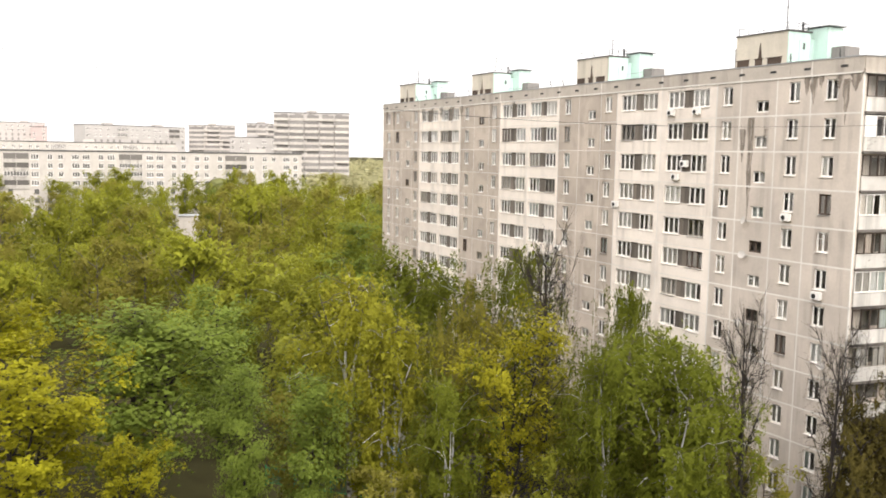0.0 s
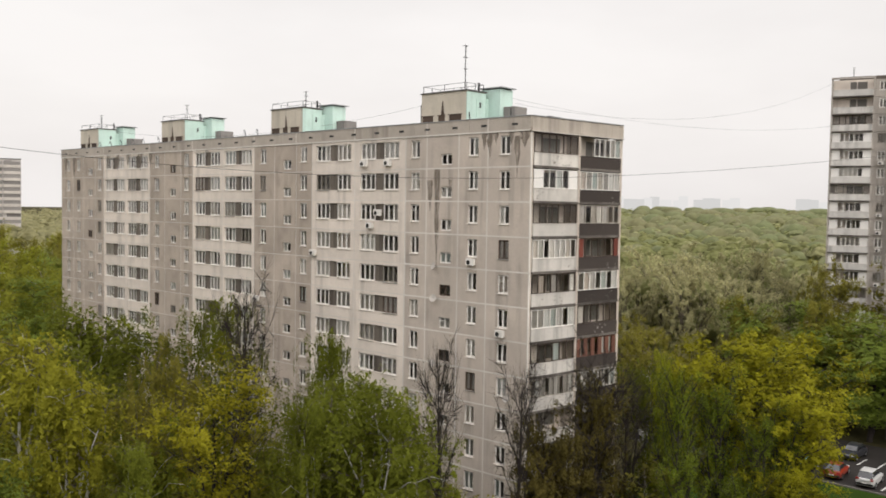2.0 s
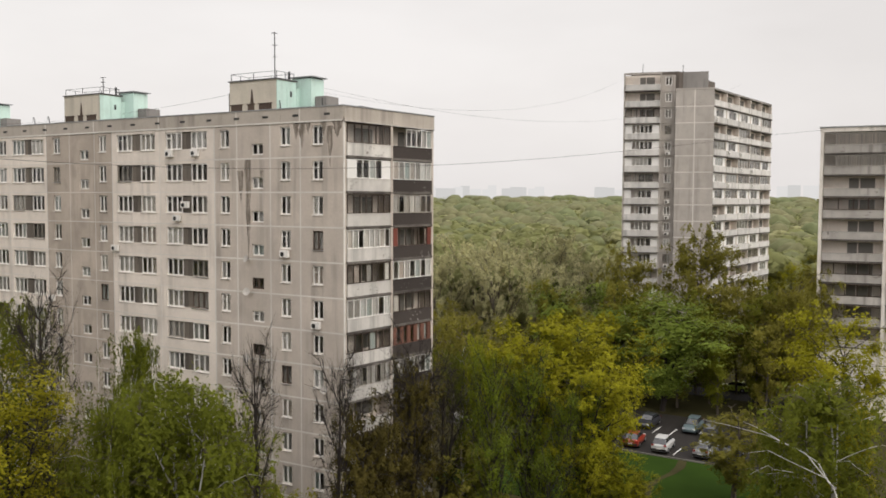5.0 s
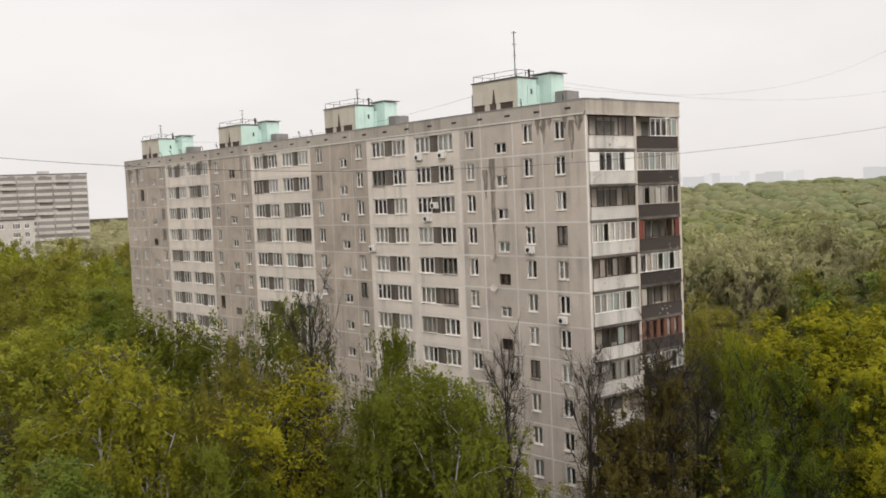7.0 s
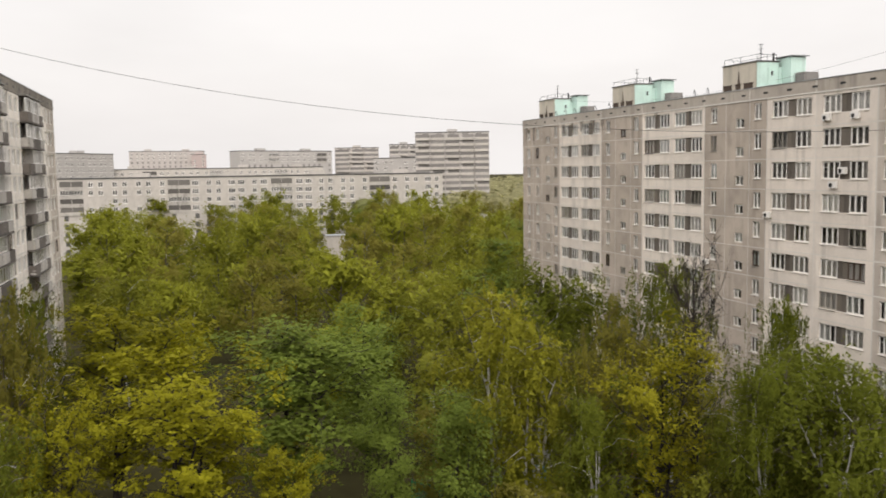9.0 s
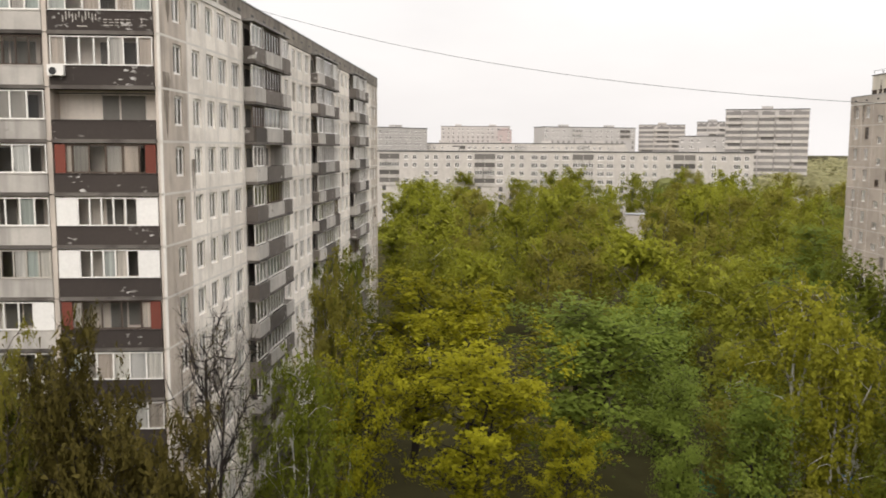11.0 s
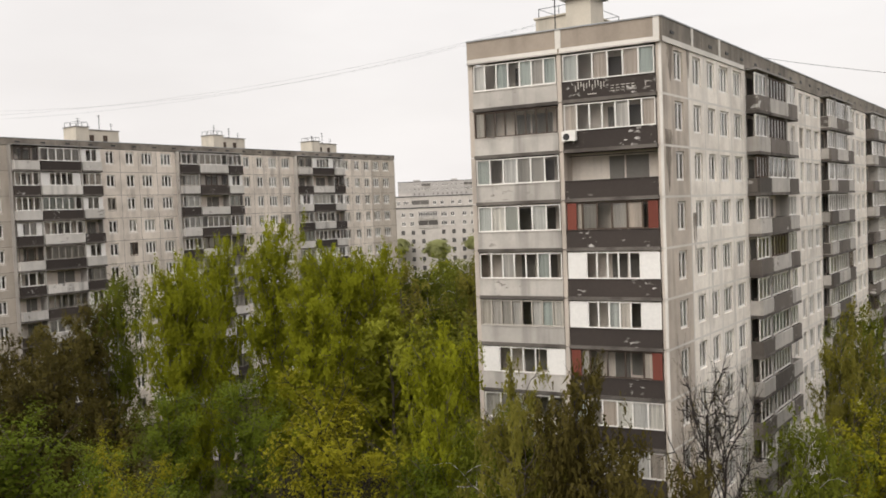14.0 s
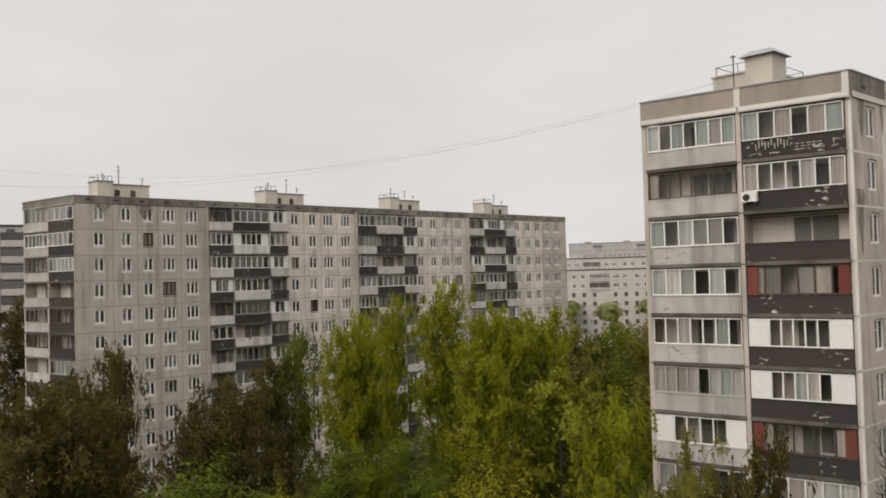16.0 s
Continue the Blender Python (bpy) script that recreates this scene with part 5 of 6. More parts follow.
leaning_birch((48.6, 30.2), [
    [(48.6, 30.2, 0), (48.4, 30.6, 4.0), (48.0, 31.1, 7.5), (47.5, 31.7, 10.0)],
    [(47.5, 31.7, 10.0), (47.55, 32.3, 10.35), (47.0, 34.0, 10.85), (46.4, 35.6, 11.4), (46.1, 36.9, 10.95)],
    [(47.5, 31.7, 9.9), (47.3, 33.5, 11.6), (47.5, 36.5, 12.0), (47.1, 38.8, 12.1), (46.5, 41.0, 12.2)],
    [(47.4, 35.0, 11.8), (47.9, 37.6, 12.2), (47.8, 38.7, 12.4)],
    [(47.5, 31.7, 9.8), (47.8, 33.0, 11.1), (48.4, 35.3, 11.5), (48.6, 36.8, 11.4)]])


# ---- ground, forest and the town beyond ----
GRASS = surface("spring_grass", (0.024, 0.046, 0.007), dark=(0.014, 0.028, 0.005), grain=11, stain=0.6, rnd=0, bump=0.4, spec=0.03, rough=1.0)


def ground_sheet():
    """One sheet out to the horizon: rings of quads, finer near the houses."""
    rings = [0.0] + list(np.geomspace(8, 4200, 52))
    n = 96
    v, f = [(0, 0, level(0, 0))], []
    for r in rings[1:]:
        v += [(r * math.sin(2 * math.pi * i / n), r * math.cos(2 * math.pi * i / n), 0) for i in range(n)]
    v = [(x, y, level(x, y)) for x, y, _ in v]
    f += [(0, 1 + (i + 1) % n, 1 + i) for i in range(n)]
    for k in range(len(rings) - 2):
        a, b = 1 + k * n, 1 + (k + 1) * n
        f += [(a + i, a + (i + 1) % n, b + (i + 1) % n, b + i) for i in range(n)]
    return mesh_of("ground", v, f, [SOIL], smooth=True)


tagged(new("ground", ground_sheet()), "damp brown spring soil with leaf litter", kind="structure")


def forest(seed, count, a_range, d_range, leaf, name, label, keep):
    """Woods too many to count: dome-shaped crowns of leaves, smaller and finer nearby, on their slope."""
    rs = np.random.RandomState(seed)
    cs, os, ss, hulls = [], [], [], []
    for _ in range(count):
        a = radians(rs.uniform(*a_range))
        d = d_range[0] * (d_range[1] / d_range[0]) ** rs.uniform(0, 1) ** 0.9
        x, y = -d * math.sin(a), d * math.cos(a)
        if not keep(x, y):
            continue
        r = rs.uniform(2.8, 4.6) * (1 + d / 900)
        h = rs.uniform(16.0, 18.0) if d > 260 else rs.uniform(12.5, 17.5)
        n = int(min(max(54000 / d, 60), 220)) if d < 330 else 34
        u = rs.normal(size=(n, 3))
        u /= np.linalg.norm(u, axis=1, keepdims=True)
        u[:, 2] = np.abs(u[:, 2]) * 1.0 - 0.15
        k = rs.uniform(0.62, 1.05, (n, 1))
        lump = 1 + 0.25 * np.sin(u[:, :1] * 5 + rs.uniform(0, 6)) * np.cos(u[:, 1:2] * 5 + rs.uniform(0, 6))
        cs.append(np.array((x, y, level(x, y) + h - r * 0.8)) + u * k * lump * (r, r, r * 0.8))
        os.append(u + (0, 0, 1.1 if d > 330 else 0.6))
        if d < 330:
            hulls.append((x, y, level(x, y) + h - r * 0.8, r * 0.74, rs.uniform(0, 6)))
        ss.append(np.full((n, 1), r * 1.9 / math.sqrt(n) * (1.5 if d < 330 else 1.0)))
    c, o, s = np.vstack(cs), np.vstack(os), np.vstack(ss)
    me = leaf_mesh(name, c, o, s, leaf, 1.3, 0.9)
    # the thick of each crown, so that the woods are not seen through
    v, f = [], []
    for x, y, z, r, ph in hulls:
        b = len(v)
        for q, (up, wide) in enumerate(((-0.5, 0.8), (0.15, 1.0), (0.7, 0.7))):
            v += [(x + r * wide * (1 + 0.18 * math.sin(3 * t + ph + q)) * math.cos(t), y + r * wide * (1 + 0.18 * math.sin(2 * t + ph)) * math.sin(t), z + 0.95 * r * (up + 0.12 * math.sin(2 * t + ph * 2))) for t in (k * math.pi / 4 for k in range(8))]
        v.append((x, y, z + 0.9 * r))
        f += [(b + 8 * q + k, b + 8 * q + (k + 1) % 8, b + 8 * q + 8 + (k + 1) % 8, b + 8 * q + 8 + k) for q in (0, 1) for k in range(8)]
        f += [(b + 16 + k, b + 16 + (k + 1) % 8, b + 24) for k in range(8)]
    bm = bmesh.new()
    bm.from_mesh(me)
    bm.from_mesh(mesh_of(name + "_thick", v, f, [leaf], smooth=True))
    bm.to_mesh(me)
    bm.free()
    return tagged(new(name, me), label, "forest", kind="stuff")


def canopy(seed, a_range, d_range, leaf, name, label):
    """The closed tops of the far woods: rounded lumpy crowns, row behind row, over a leafy floor of tops."""
    rs = np.random.RandomState(seed)
    v, f = [], []

    def sheet(d, na):
        b = len(v)
        for q in d:
            for a in np.radians(np.linspace(*a_range, na)):
                x, y = -q * math.sin(a), q * math.cos(a)
                v.append((x, y, level(x, y) + 9.5 + 3.0 * min(max((q - 215) / 90, 0), 1) + rs.uniform(-0.7, 0.7)))
        f.extend((b + i * na + j, b + (i + 1) * na + j, b + (i + 1) * na + j + 1, b + i * na + j + 1) for i in range(len(d) - 1) for j in range(na - 1))

    def crown(x, y, z, r, tall):
        b, n = len(v), 12
        ph = rs.uniform(0, 6.3, 4)
        for up, wide in ((-0.8, 0.85), (-0.1, 1.0), (0.42, 0.84), (0.78, 0.5)):
            for t in np.arange(n) * (2 * math.pi / n):
                k = wide * (1 + 0.13 * math.sin(3 * t + ph[0] + 4 * up) + 0.08 * math.sin(5 * t + ph[1]) + rs.uniform(-0.05, 0.05))
                v.append((x + r * k * math.cos(t), y + r * k * math.sin(t), z + tall * (up + 0.12 * math.sin(2 * t + ph[2]) + rs.uniform(-0.05, 0.05))))
        v.append((x, y, z + tall))
        f.extend((b + n * q + k, b + n * q + (k + 1) % n, b + n * q + n + (k + 1) % n, b + n * q + n + k) for q in range(3) for k in range(n))
        f.extend((b + 3 * n + k, b + 3 * n + (k + 1) % n, b + 4 * n) for k in range(n))
    sheet(np.geomspace(d_range[0], d_range[1], 30), 90)
    rows, step = 19, 1.1
    for i in range(rows):
        for a in np.arange(a_range[0], a_range[1], step):
            d = 1 / (1 / d_range[0] + (1 / d_range[1] - 1 / d_range[0]) * min(max((i + rs.uniform(-0.5, 0.5)) / (rows - 1), 0), 1))
            t = radians(a + rs.uniform(-0.5, 0.5))
            x, y = -d * math.sin(t), d * math.cos(t)
            r = min(d * 0.0135, 16.0) * rs.uniform(0.6, 1.25)
            tall = min(r * 0.85, 6.0)
            crown(x, y, level(x, y) + 12.2 + 3.6 * min(max((d - 215) / 90, 0), 1) + rs.uniform(-1.2, 1.3) - tall * 0.5, r, tall)
    me = mesh_of(name, v, f, [leaf], smooth=True)
    return tagged(new(name, me), label, "forest", kind="stuff")


def off_towers(x, y):
    return (x - 118) ** 2 + (y - 112) ** 2 > 900 and (x - 118) ** 2 + (y - 58) ** 2 > 1200


forest(3, 2600, (-84, -24), (142, 1450), LEAF_FOREST, "forest", "wide spring forest in green paled with haze", off_towers)
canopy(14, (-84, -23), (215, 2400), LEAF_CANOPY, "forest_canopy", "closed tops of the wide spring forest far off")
forest(4, 300, (-72, -26), (150, 900), LEAF_WILLOW, "grey_willow_wood", "grey-green spring crowns among the forest", off_towers)
# this wood borrows the pale catkin colour to imitate grey haze
forest(9, 260, (-1, 9), (250, 1300), LEAF_PALE, "far_wood", "far tree tops between the houses", lambda x, y: True)
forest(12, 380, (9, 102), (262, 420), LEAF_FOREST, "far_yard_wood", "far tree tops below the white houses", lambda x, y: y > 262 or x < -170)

# the far wall colours carry a tint of haze
FAR_WHITE = surface("far_white_panel", (0.56, 0.52, 0.48), mottle=0.3, stain=0.3, rnd=0.06)
FAR_GREY = surface("far_grey_panel", (0.50, 0.472, 0.45), stain=0.25, rnd=0.06)
FAR_PINK = surface("far_pink_panel", (0.54, 0.495, 0.47), stain=0.2, rnd=0.05)
FAR_RED = surface("far_red_panel", (0.52, 0.425, 0.405), stain=0.2, rnd=0.05)
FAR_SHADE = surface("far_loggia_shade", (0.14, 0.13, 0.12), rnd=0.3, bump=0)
# glass colour lightened with painted haze, for the farthest houses
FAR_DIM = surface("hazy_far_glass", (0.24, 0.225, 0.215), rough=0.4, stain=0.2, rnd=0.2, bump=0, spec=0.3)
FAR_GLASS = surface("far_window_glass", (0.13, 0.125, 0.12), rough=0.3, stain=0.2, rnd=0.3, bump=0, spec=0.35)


def far_house(d, a_left, a_right, z_top, floors, mat, label, style="windows", seen=4, turn=0.0, depth=12.0, bays=0):
    """A distant house, its face from a_left to a_right: wall, roof, and windows or bands of balconies on every storey."""
    p, q = polar(d, a_left), polar(d + turn, a_right)
    way = q - p
    w = way.length
    g = level(p.x, p.y)
    m = wall_frame(Vector((p.x, p.y, g)), math.degrees(math.atan2(way.y, way.x)))
    top = z_top - g
    house = thing("apartment_house", m, label, "apartment house", "houses beyond the yard")
    put("wall", boxes("wall", [(0, 0, -2, w, depth, top)], mat), house, m)
    put("roof", boxes("roof", [(-0.15, -0.15, top + 0.01, w + 0.15, depth + 0.15, top + 0.35)], ROOFING), house, m)
    st = (top - 1.6) / floors
    rs = random.Random(int(d * 10))
    # past 350 m the haze-lightened glass colour is used
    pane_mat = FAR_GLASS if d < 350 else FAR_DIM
    pitch = 3.3
    n = int(w / pitch) if not bays else bays
    pitch = w / n
    if style == "windows":
        def win_mesh(lights):
            w = 0.68 * lights
            return glazed(window_frame_mesh(w, 1.5, lights, PVC, False), w, 1.5, True, pane_mat)
        wide = pitch * 1.9
        # a flat dark box on the wall, painted as the shade of a recess
        recess_shade = boxes("loggia", [(-wide / 2, -0.05, 0.0, wide / 2, -0.01, 2.55)], FAR_SHADE)
        loggia_front = boxes("parapet", [(-wide / 2, -0.2, -0.12, wide / 2, -0.1, 0.95), (-0.06, -0.2, 0.95, 0.06, -0.1, 2.5)], PARAPET_PALE)
        loggia_glass = glazed(window_frame_mesh(round(wide, 2), 1.4, 8, PVC, False), wide, 1.4, False, pane_mat)
        rest = []
        lights_of = [rs.choice((2, 2, 2, 3, 2)) for _ in range(n)]
        for i in range(floors):
            for j in range(n):
                x, z = (j + 0.5) * pitch, 0.9 + st * i + 0.8
                if j % 9 == 6 and n > 14:
                    continue
                if floors - i > seen:
                    rest.append((x - 0.6, -0.03, z, x + 0.6, 0.02, z + 1.45))
                elif j % 9 == 5 and n > 14:
                    b = put("loggia", recess_shade, house, at(m, x + pitch / 2, 0, z - 0.8))
                    put("parapet", loggia_front, b, at(m, x + pitch / 2, 0, z - 0.8))
                    if rs.random() < 0.55:
                        put("glazing", loggia_glass, b, at(m, x + pitch / 2 - wide / 2, -0.18, z + 0.2))
                elif rs.random() > 0.03:
                    put("window", win_mesh(lights_of[j]), house, at(m, x - 0.34 * lights_of[j] + (0.3 if j % 2 else -0.3), -0.075, z))
        if rest:
            tagged(put("lower_glass", boxes("lower_glass", rest, pane_mat), house, m), kind="stuff")
    else:
        for i in range(max(0, floors - 12), floors):
            z = 0.9 + st * i
            for j in range(bays):
                x0, x1 = j * pitch + 0.25, (j + 1) * pitch - 0.25
                b = put("balcony", cached(("fb", round(pitch, 2)), lambda: boxes("balcony", [(0, -0.9, -0.12, pitch - 0.5, 0, 0.0), (0, -0.95, 0.0, pitch - 0.5, -0.85, 1.1)], FAR_WHITE)), house, at(m, x0, 0, z))
                if floors - i <= 11:
                    k = rs.choice((0.0, 0.0, 0.4))
                    put("glazing", cached(("fg", round(pitch, 2), k, pane_mat.name), lambda: boxes("glazing", [(pitch * 0.4 * k, -0.06 if k else -0.8, 1.12, pitch - 0.5, -0.02, 2.5)], pane_mat)), b, at(m, x0, 0, z))
        for k in (0.1, 0.28, 0.46, 0.64, 0.82):
            put("attic_vent", boxes("attic_vent", [(w * k, -0.04, top - 1.2, w * k + w * 0.08, 0.0, top - 0.4)], pane_mat), house, m)
    k = max(1, int(w / 24))
    for i in range(k):
        x = w * (i + 0.5) / k
        put("roof_house", boxes("roof_house", [(x - 2.4, 3, top + 0.36, x + 2.4, 7, top + 1.6)], mat), house, m)
    return house


# the white nine-storey house across the yard and the tower beside it
far_house(281, 36.5, 9.4, 26.2, 9, FAR_WHITE, "long white nine-storey panel house behind the trees", seen=4, turn=-4)
far_house(403, 11.16, 6.33, 44.4, 15, FAR_GREY, "pale sixteen-storey tower with rows of white balconies", "bands", bays=5)
far_house(520, 16.4, 13.55, 41.0, 14, FAR_WHITE, "pale tower with white balcony rows in the haze", "bands", bays=3)
far_house(500, 12.85, 11.0, 42.0, 14, FAR_GREY, "grey tower behind the white tower", "bands", bays=3)
far_house(480, 22.4, 16.6, 39.0, 12, FAR_GREY, "grey panel house with plain end wall far off", seen=2, turn=30)
far_house(620, 29.1, 24.6, 42.6, 14, FAR_PINK, "pinkish brick house far off", seen=2)
far_house(614, 25.4, 24.5, 40.0, 14, FAR_RED, "red end of a far pinkish house", seen=3)
far_house(400, 33.2, 30.0, 36.6, 12, FAR_GREY, "beige panel house with loggias far off", seen=4, turn=25)
far_house(430, 30.6, 17.2, 29.6, 9, FAR_WHITE, "low white house row far off", seen=1)
far_house(445, 13.9, 11.0, 33.6, 10, FAR_GREY, "low grey house far off before the tower", seen=2)
far_house(700, 36.0, 33.3, 47.0, 14, FAR_PINK, "pale pink house far off behind the beige one", seen=2)
# through the gap between the left-hand houses, and past the farther one
far_house(620, 63.9, 56.5, 48.3, 14, FAR_GREY, "long grey house in the haze", seen=2)
far_house(340, 66.0, 56.0, 33.0, 9, FAR_WHITE, "white nine-storey house with dark balconies", seen=3)
far_house(300, 66.0, 56.0, 28.4, 8, FAR_WHITE, "nearer white house low behind the trees", seen=2)
far_house(172, 103.5, 97.75, 38.4, 12, FAR_GREY, "grey panel house with stacked balconies", "bands", bays=4)

# ---- the tower block and its neighbour by the forest ----
# weathered wall whose dark colour holds the shade at the tower's set-back top
UPPER_SHADE = surface("weathered_shaded_wall", (0.13, 0.11, 0.095), streak=0.5, stain=0.5, rnd=0)
def tower(origin, th_front, w_front, th_side, w_side, floors, top_extra, label):
    p = Vector((*origin, 1.45))
    house = thing("tower_block", Matrix.Translation(p), label, "tower block")
    mf = wall_frame(p, th_front)
    corner = p + flat(th_front) * w_front
    ms = wall_frame(corner, th_side)
    top = PLINTH + STOREY * floors
    lw = 6.2                                   # the loggia stack on the front
    low = 3
    put("lower_wall", prism("lower_wall", [((flat(th_front) * a + flat(th_side) * b).x, (flat(th_front) * a + flat(th_side) * b).y) for a, b in ((0, 0.02), (w_front - 0.02, 0.02), (w_front - 0.02, w_side), (0, w_side))], -1, PLINTH + STOREY * low - 0.02, PANEL_ASH), house, Matrix.Translation(p))
    for i in range(low, floors):
        z = PLINTH + STOREY * i
        style = R.choice([("infill", 5), ("infill", 4), ("grey", 6), ("infill", 5), ("old", 6)]) if i < floors - 2 else ("open", 0)
        loggia(house, mf, 0.25, lw - 0.5, z + 0.16, PARAPET_LIGHT, style, 1.2, False, 0.25)
        if R.random() < 0.35:
            air_conditioner(house, at(mf, 0, 1.2, 0), lw + 0.7, z + 0.2)
        # the set-back strip with one window
        put("panel", panel_mesh(2.2, STOREY, ((0.55, SILL, 1.65, HEAD),), PANEL_ASH), house, at(mf, lw, 1.2, z))
        window(house, at(mf, 0, 1.2, 0), lw + 0.55, z + SILL, 1.1, HEAD - SILL, 2, False)
        # the blank panels
        blank = w_front - lw - 2.2
        for k in range(2):
            if i < floors - 1:
                put("panel", panel_mesh(blank / 2, STOREY, (), PANEL_ASH), house, at(mf, lw + 2.2 + k * blank / 2, 0, z))
        bays = 5
        bw = w_side / bays
        for j in range(bays):
            if i < floors - 1:
                style = R.choice([("pvc", 4), ("grey", 4), ("infill", 3), ("infill", 3), ("open", 0), ("open", 0)]) if i < floors - 2 else ("open", 0)
                loggia(house, ms, j * bw + 0.1, bw - 0.2, z + 0.16, PARAPET_LIGHT, style, 1.1, False, 0.22)
                if R.random() < 0.25:
                    air_conditioner(house, ms, j * bw + 0.4, z + 0.4)
    seams = [(lw + 2.2, -0.012, PLINTH + STOREY * i - 0.07, w_front, 0.1, PLINTH + STOREY * i + 0.07) for i in range(1, floors - 1)]
    seams += [(lw + 2.2 + blank / 2 - 0.09, -0.016, PLINTH, lw + 2.2 + blank / 2 + 0.09, 0.1, PLINTH + STOREY * (floors - 1))]
    tagged(put("joint_sealant", boxes("joint_sealant", seams, SEALANT), house, mf, "pale sealant in the panel joints"), kind="stuff")
    for x in (0.0, lw - 0.25):
        put("side_wall", cached("tside", lambda: boxes("side_wall", [(0, 0.12, 0.01, 0.25, 1.2, top - 0.01)], PANEL_ASH)), house, at(mf, x, 0, 0))
    for j in range(bays + 1):
        put("side_wall", cached("tside2", lambda: boxes("side_wall", [(-0.1, 0.1, 0.01, 0.1, 1.1, top - STOREY - 0.01)], PANEL_PALE)), house, at(ms, min(max(j * bw, 0.11), w_side - 0.11), 0, 0))
    u, v = flat(th_front), flat(th_side)
    c = lambda a, b: ((u * a + v * b).x, (u * a + v * b).y)
    base = Matrix.Translation(p)
    put("core", prism("core", [c(0.4, 2.6), c(lw + 2.2, 2.6), c(lw + 2.4, 1.6), c(w_front - 1.6, 1.6), c(w_front - 1.6, w_side), c(0.4, w_side)], -1, top - STOREY, PANEL_ASH), house, base)
    put("upper_core", prism("upper_core", [c(0.3, 1.9), c(lw + 2.0, 1.9), c(lw + 2.0, w_side * 0.6), c(0.3, w_side * 0.6)], top - STOREY - 0.1, top + 0.6, UPPER_SHADE), house, base)
    put("attic_panel", boxes("attic_panel", [(0, -0.05, 0.02, lw, 0.3, top_extra)], PANEL_ASH), house, at(mf, 0, 0, top))
    put("attic_panel", boxes("attic_panel", [(lw + 2.2, -0.02, 0.02, w_front, 0.3, top_extra)], PANEL_ASH), house, at(mf, 0, 0, top - STOREY))
    put("attic_panel", boxes("attic_panel", [(0, 0.1, 0.02, w_side, 1.3, 0.3)], ATTIC), house, at(ms, 0, 0, top - STOREY))
    put("roof_house", boxes("roof_house", [(w_front - 5.6, 3.4, 0, w_front - 0.9, 8.0, 3.1), (w_front - 7.0, 4.0, 0, w_front - 5.61, 7.0, 2.4)], ATTIC), house, at(mf, 0, 0, top - STOREY + 0.3), "grey lift house on the roof")
    antenna(house, mf, 3.0, 3.0, top + 0.4, 1.8)
    antenna(house, mf, w_front - 5.0, 4.0, top - STOREY + 0.6, 4.0)
    return house


tower((102.9, 109.2), -46, 14.6, 21.4, 31.5, 17, 0.3, "tall grey tower block with balconies at the forest edge")

e_p = polar(120, -55.0)
m_e = wall_frame(e_p, -57)
house_e = thing("apartment_block", Matrix.Translation(e_p), "pale panel block with dark recessed balconies near the car park", "apartment block")
e_w = 22.6
put("lower_wall", boxes("lower_wall", [(0.05, 0.02, -1, e_w, 1.45, PLINTH + STOREY * 3 - 0.02)], PANEL_WHITE), house_e, m_e)
for i in range(3, 13):
    z = PLINTH + STOREY * i
    for j in range(3):
        style = R.choice([("old", 5), ("grey", 5), ("open", 0), ("infill", 4), ("old", 4)])
        loggia(house_e, m_e, 0.5 + j * 7.4, 7.0, z + 0.16, PARAPET_PALE, style, 1.3, False)
top_e = PLINTH + STOREY * 13
for j in range(4):
    put("side_wall", cached("eside", lambda: boxes("side_wall", [(-0.2, -0.12, 0.01, 0.2, 1.3, top_e - 0.01)], PANEL_WHITE)), house_e, at(m_e, 0.25 + j * 7.4, 0, 0))
put("attic_panel", boxes("attic_panel", [(0, -0.1, 0.02, e_w, 0.3, 0.55)], PANEL_WHITE), house_e, at(m_e, 0, 0, top_e))
put("core", boxes("core", [(0.05, 1.46, -1, e_w, 13, top_e + 0.4)], PANEL_WHITE), house_e, m_e)
put("roof_edge", boxes("roof_edge", [(-0.1, -0.2, 0, e_w + 0.1, 13.1, 0.12)], TIN), house_e, at(m_e, 0, 0, top_e + 0.57))

# ---- far skyline over the forest: a plain backdrop, self-glowing in a mist-pale colour ----
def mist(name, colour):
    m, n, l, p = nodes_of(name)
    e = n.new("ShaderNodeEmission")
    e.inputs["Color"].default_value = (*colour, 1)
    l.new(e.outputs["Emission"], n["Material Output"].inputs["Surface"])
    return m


MIST_NEAR, MIST_FAR = mist("tower_mist_glow", (0.60, 0.59, 0.58)), mist("far_tower_mist_glow", (0.70, 0.685, 0.675))
rs_sky = random.Random(21)
sky_v, sky_i = [], []
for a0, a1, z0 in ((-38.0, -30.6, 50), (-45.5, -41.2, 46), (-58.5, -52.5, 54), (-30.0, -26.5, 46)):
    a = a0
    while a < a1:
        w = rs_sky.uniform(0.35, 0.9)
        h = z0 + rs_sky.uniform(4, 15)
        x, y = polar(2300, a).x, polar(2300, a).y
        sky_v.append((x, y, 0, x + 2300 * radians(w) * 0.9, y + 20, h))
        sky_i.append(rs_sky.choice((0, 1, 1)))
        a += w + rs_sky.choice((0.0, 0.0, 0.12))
tagged(new("backdrop", boxes("backdrop", sky_v, [MIST_NEAR, MIST_FAR], sky_i)), "far tower blocks on the skyline, glowing mist-pale", kind="structure")


# ---- car park, lawn and yard ----
def patch(name, corners, z, mat, label):
    """A flat piece of ground cover with a small thickness."""
    return tagged(new(name, prism(name, corners, z - 0.3, z, mat)), label, kind="structure")


LOT = Vector((70.1, 67.3, 0))
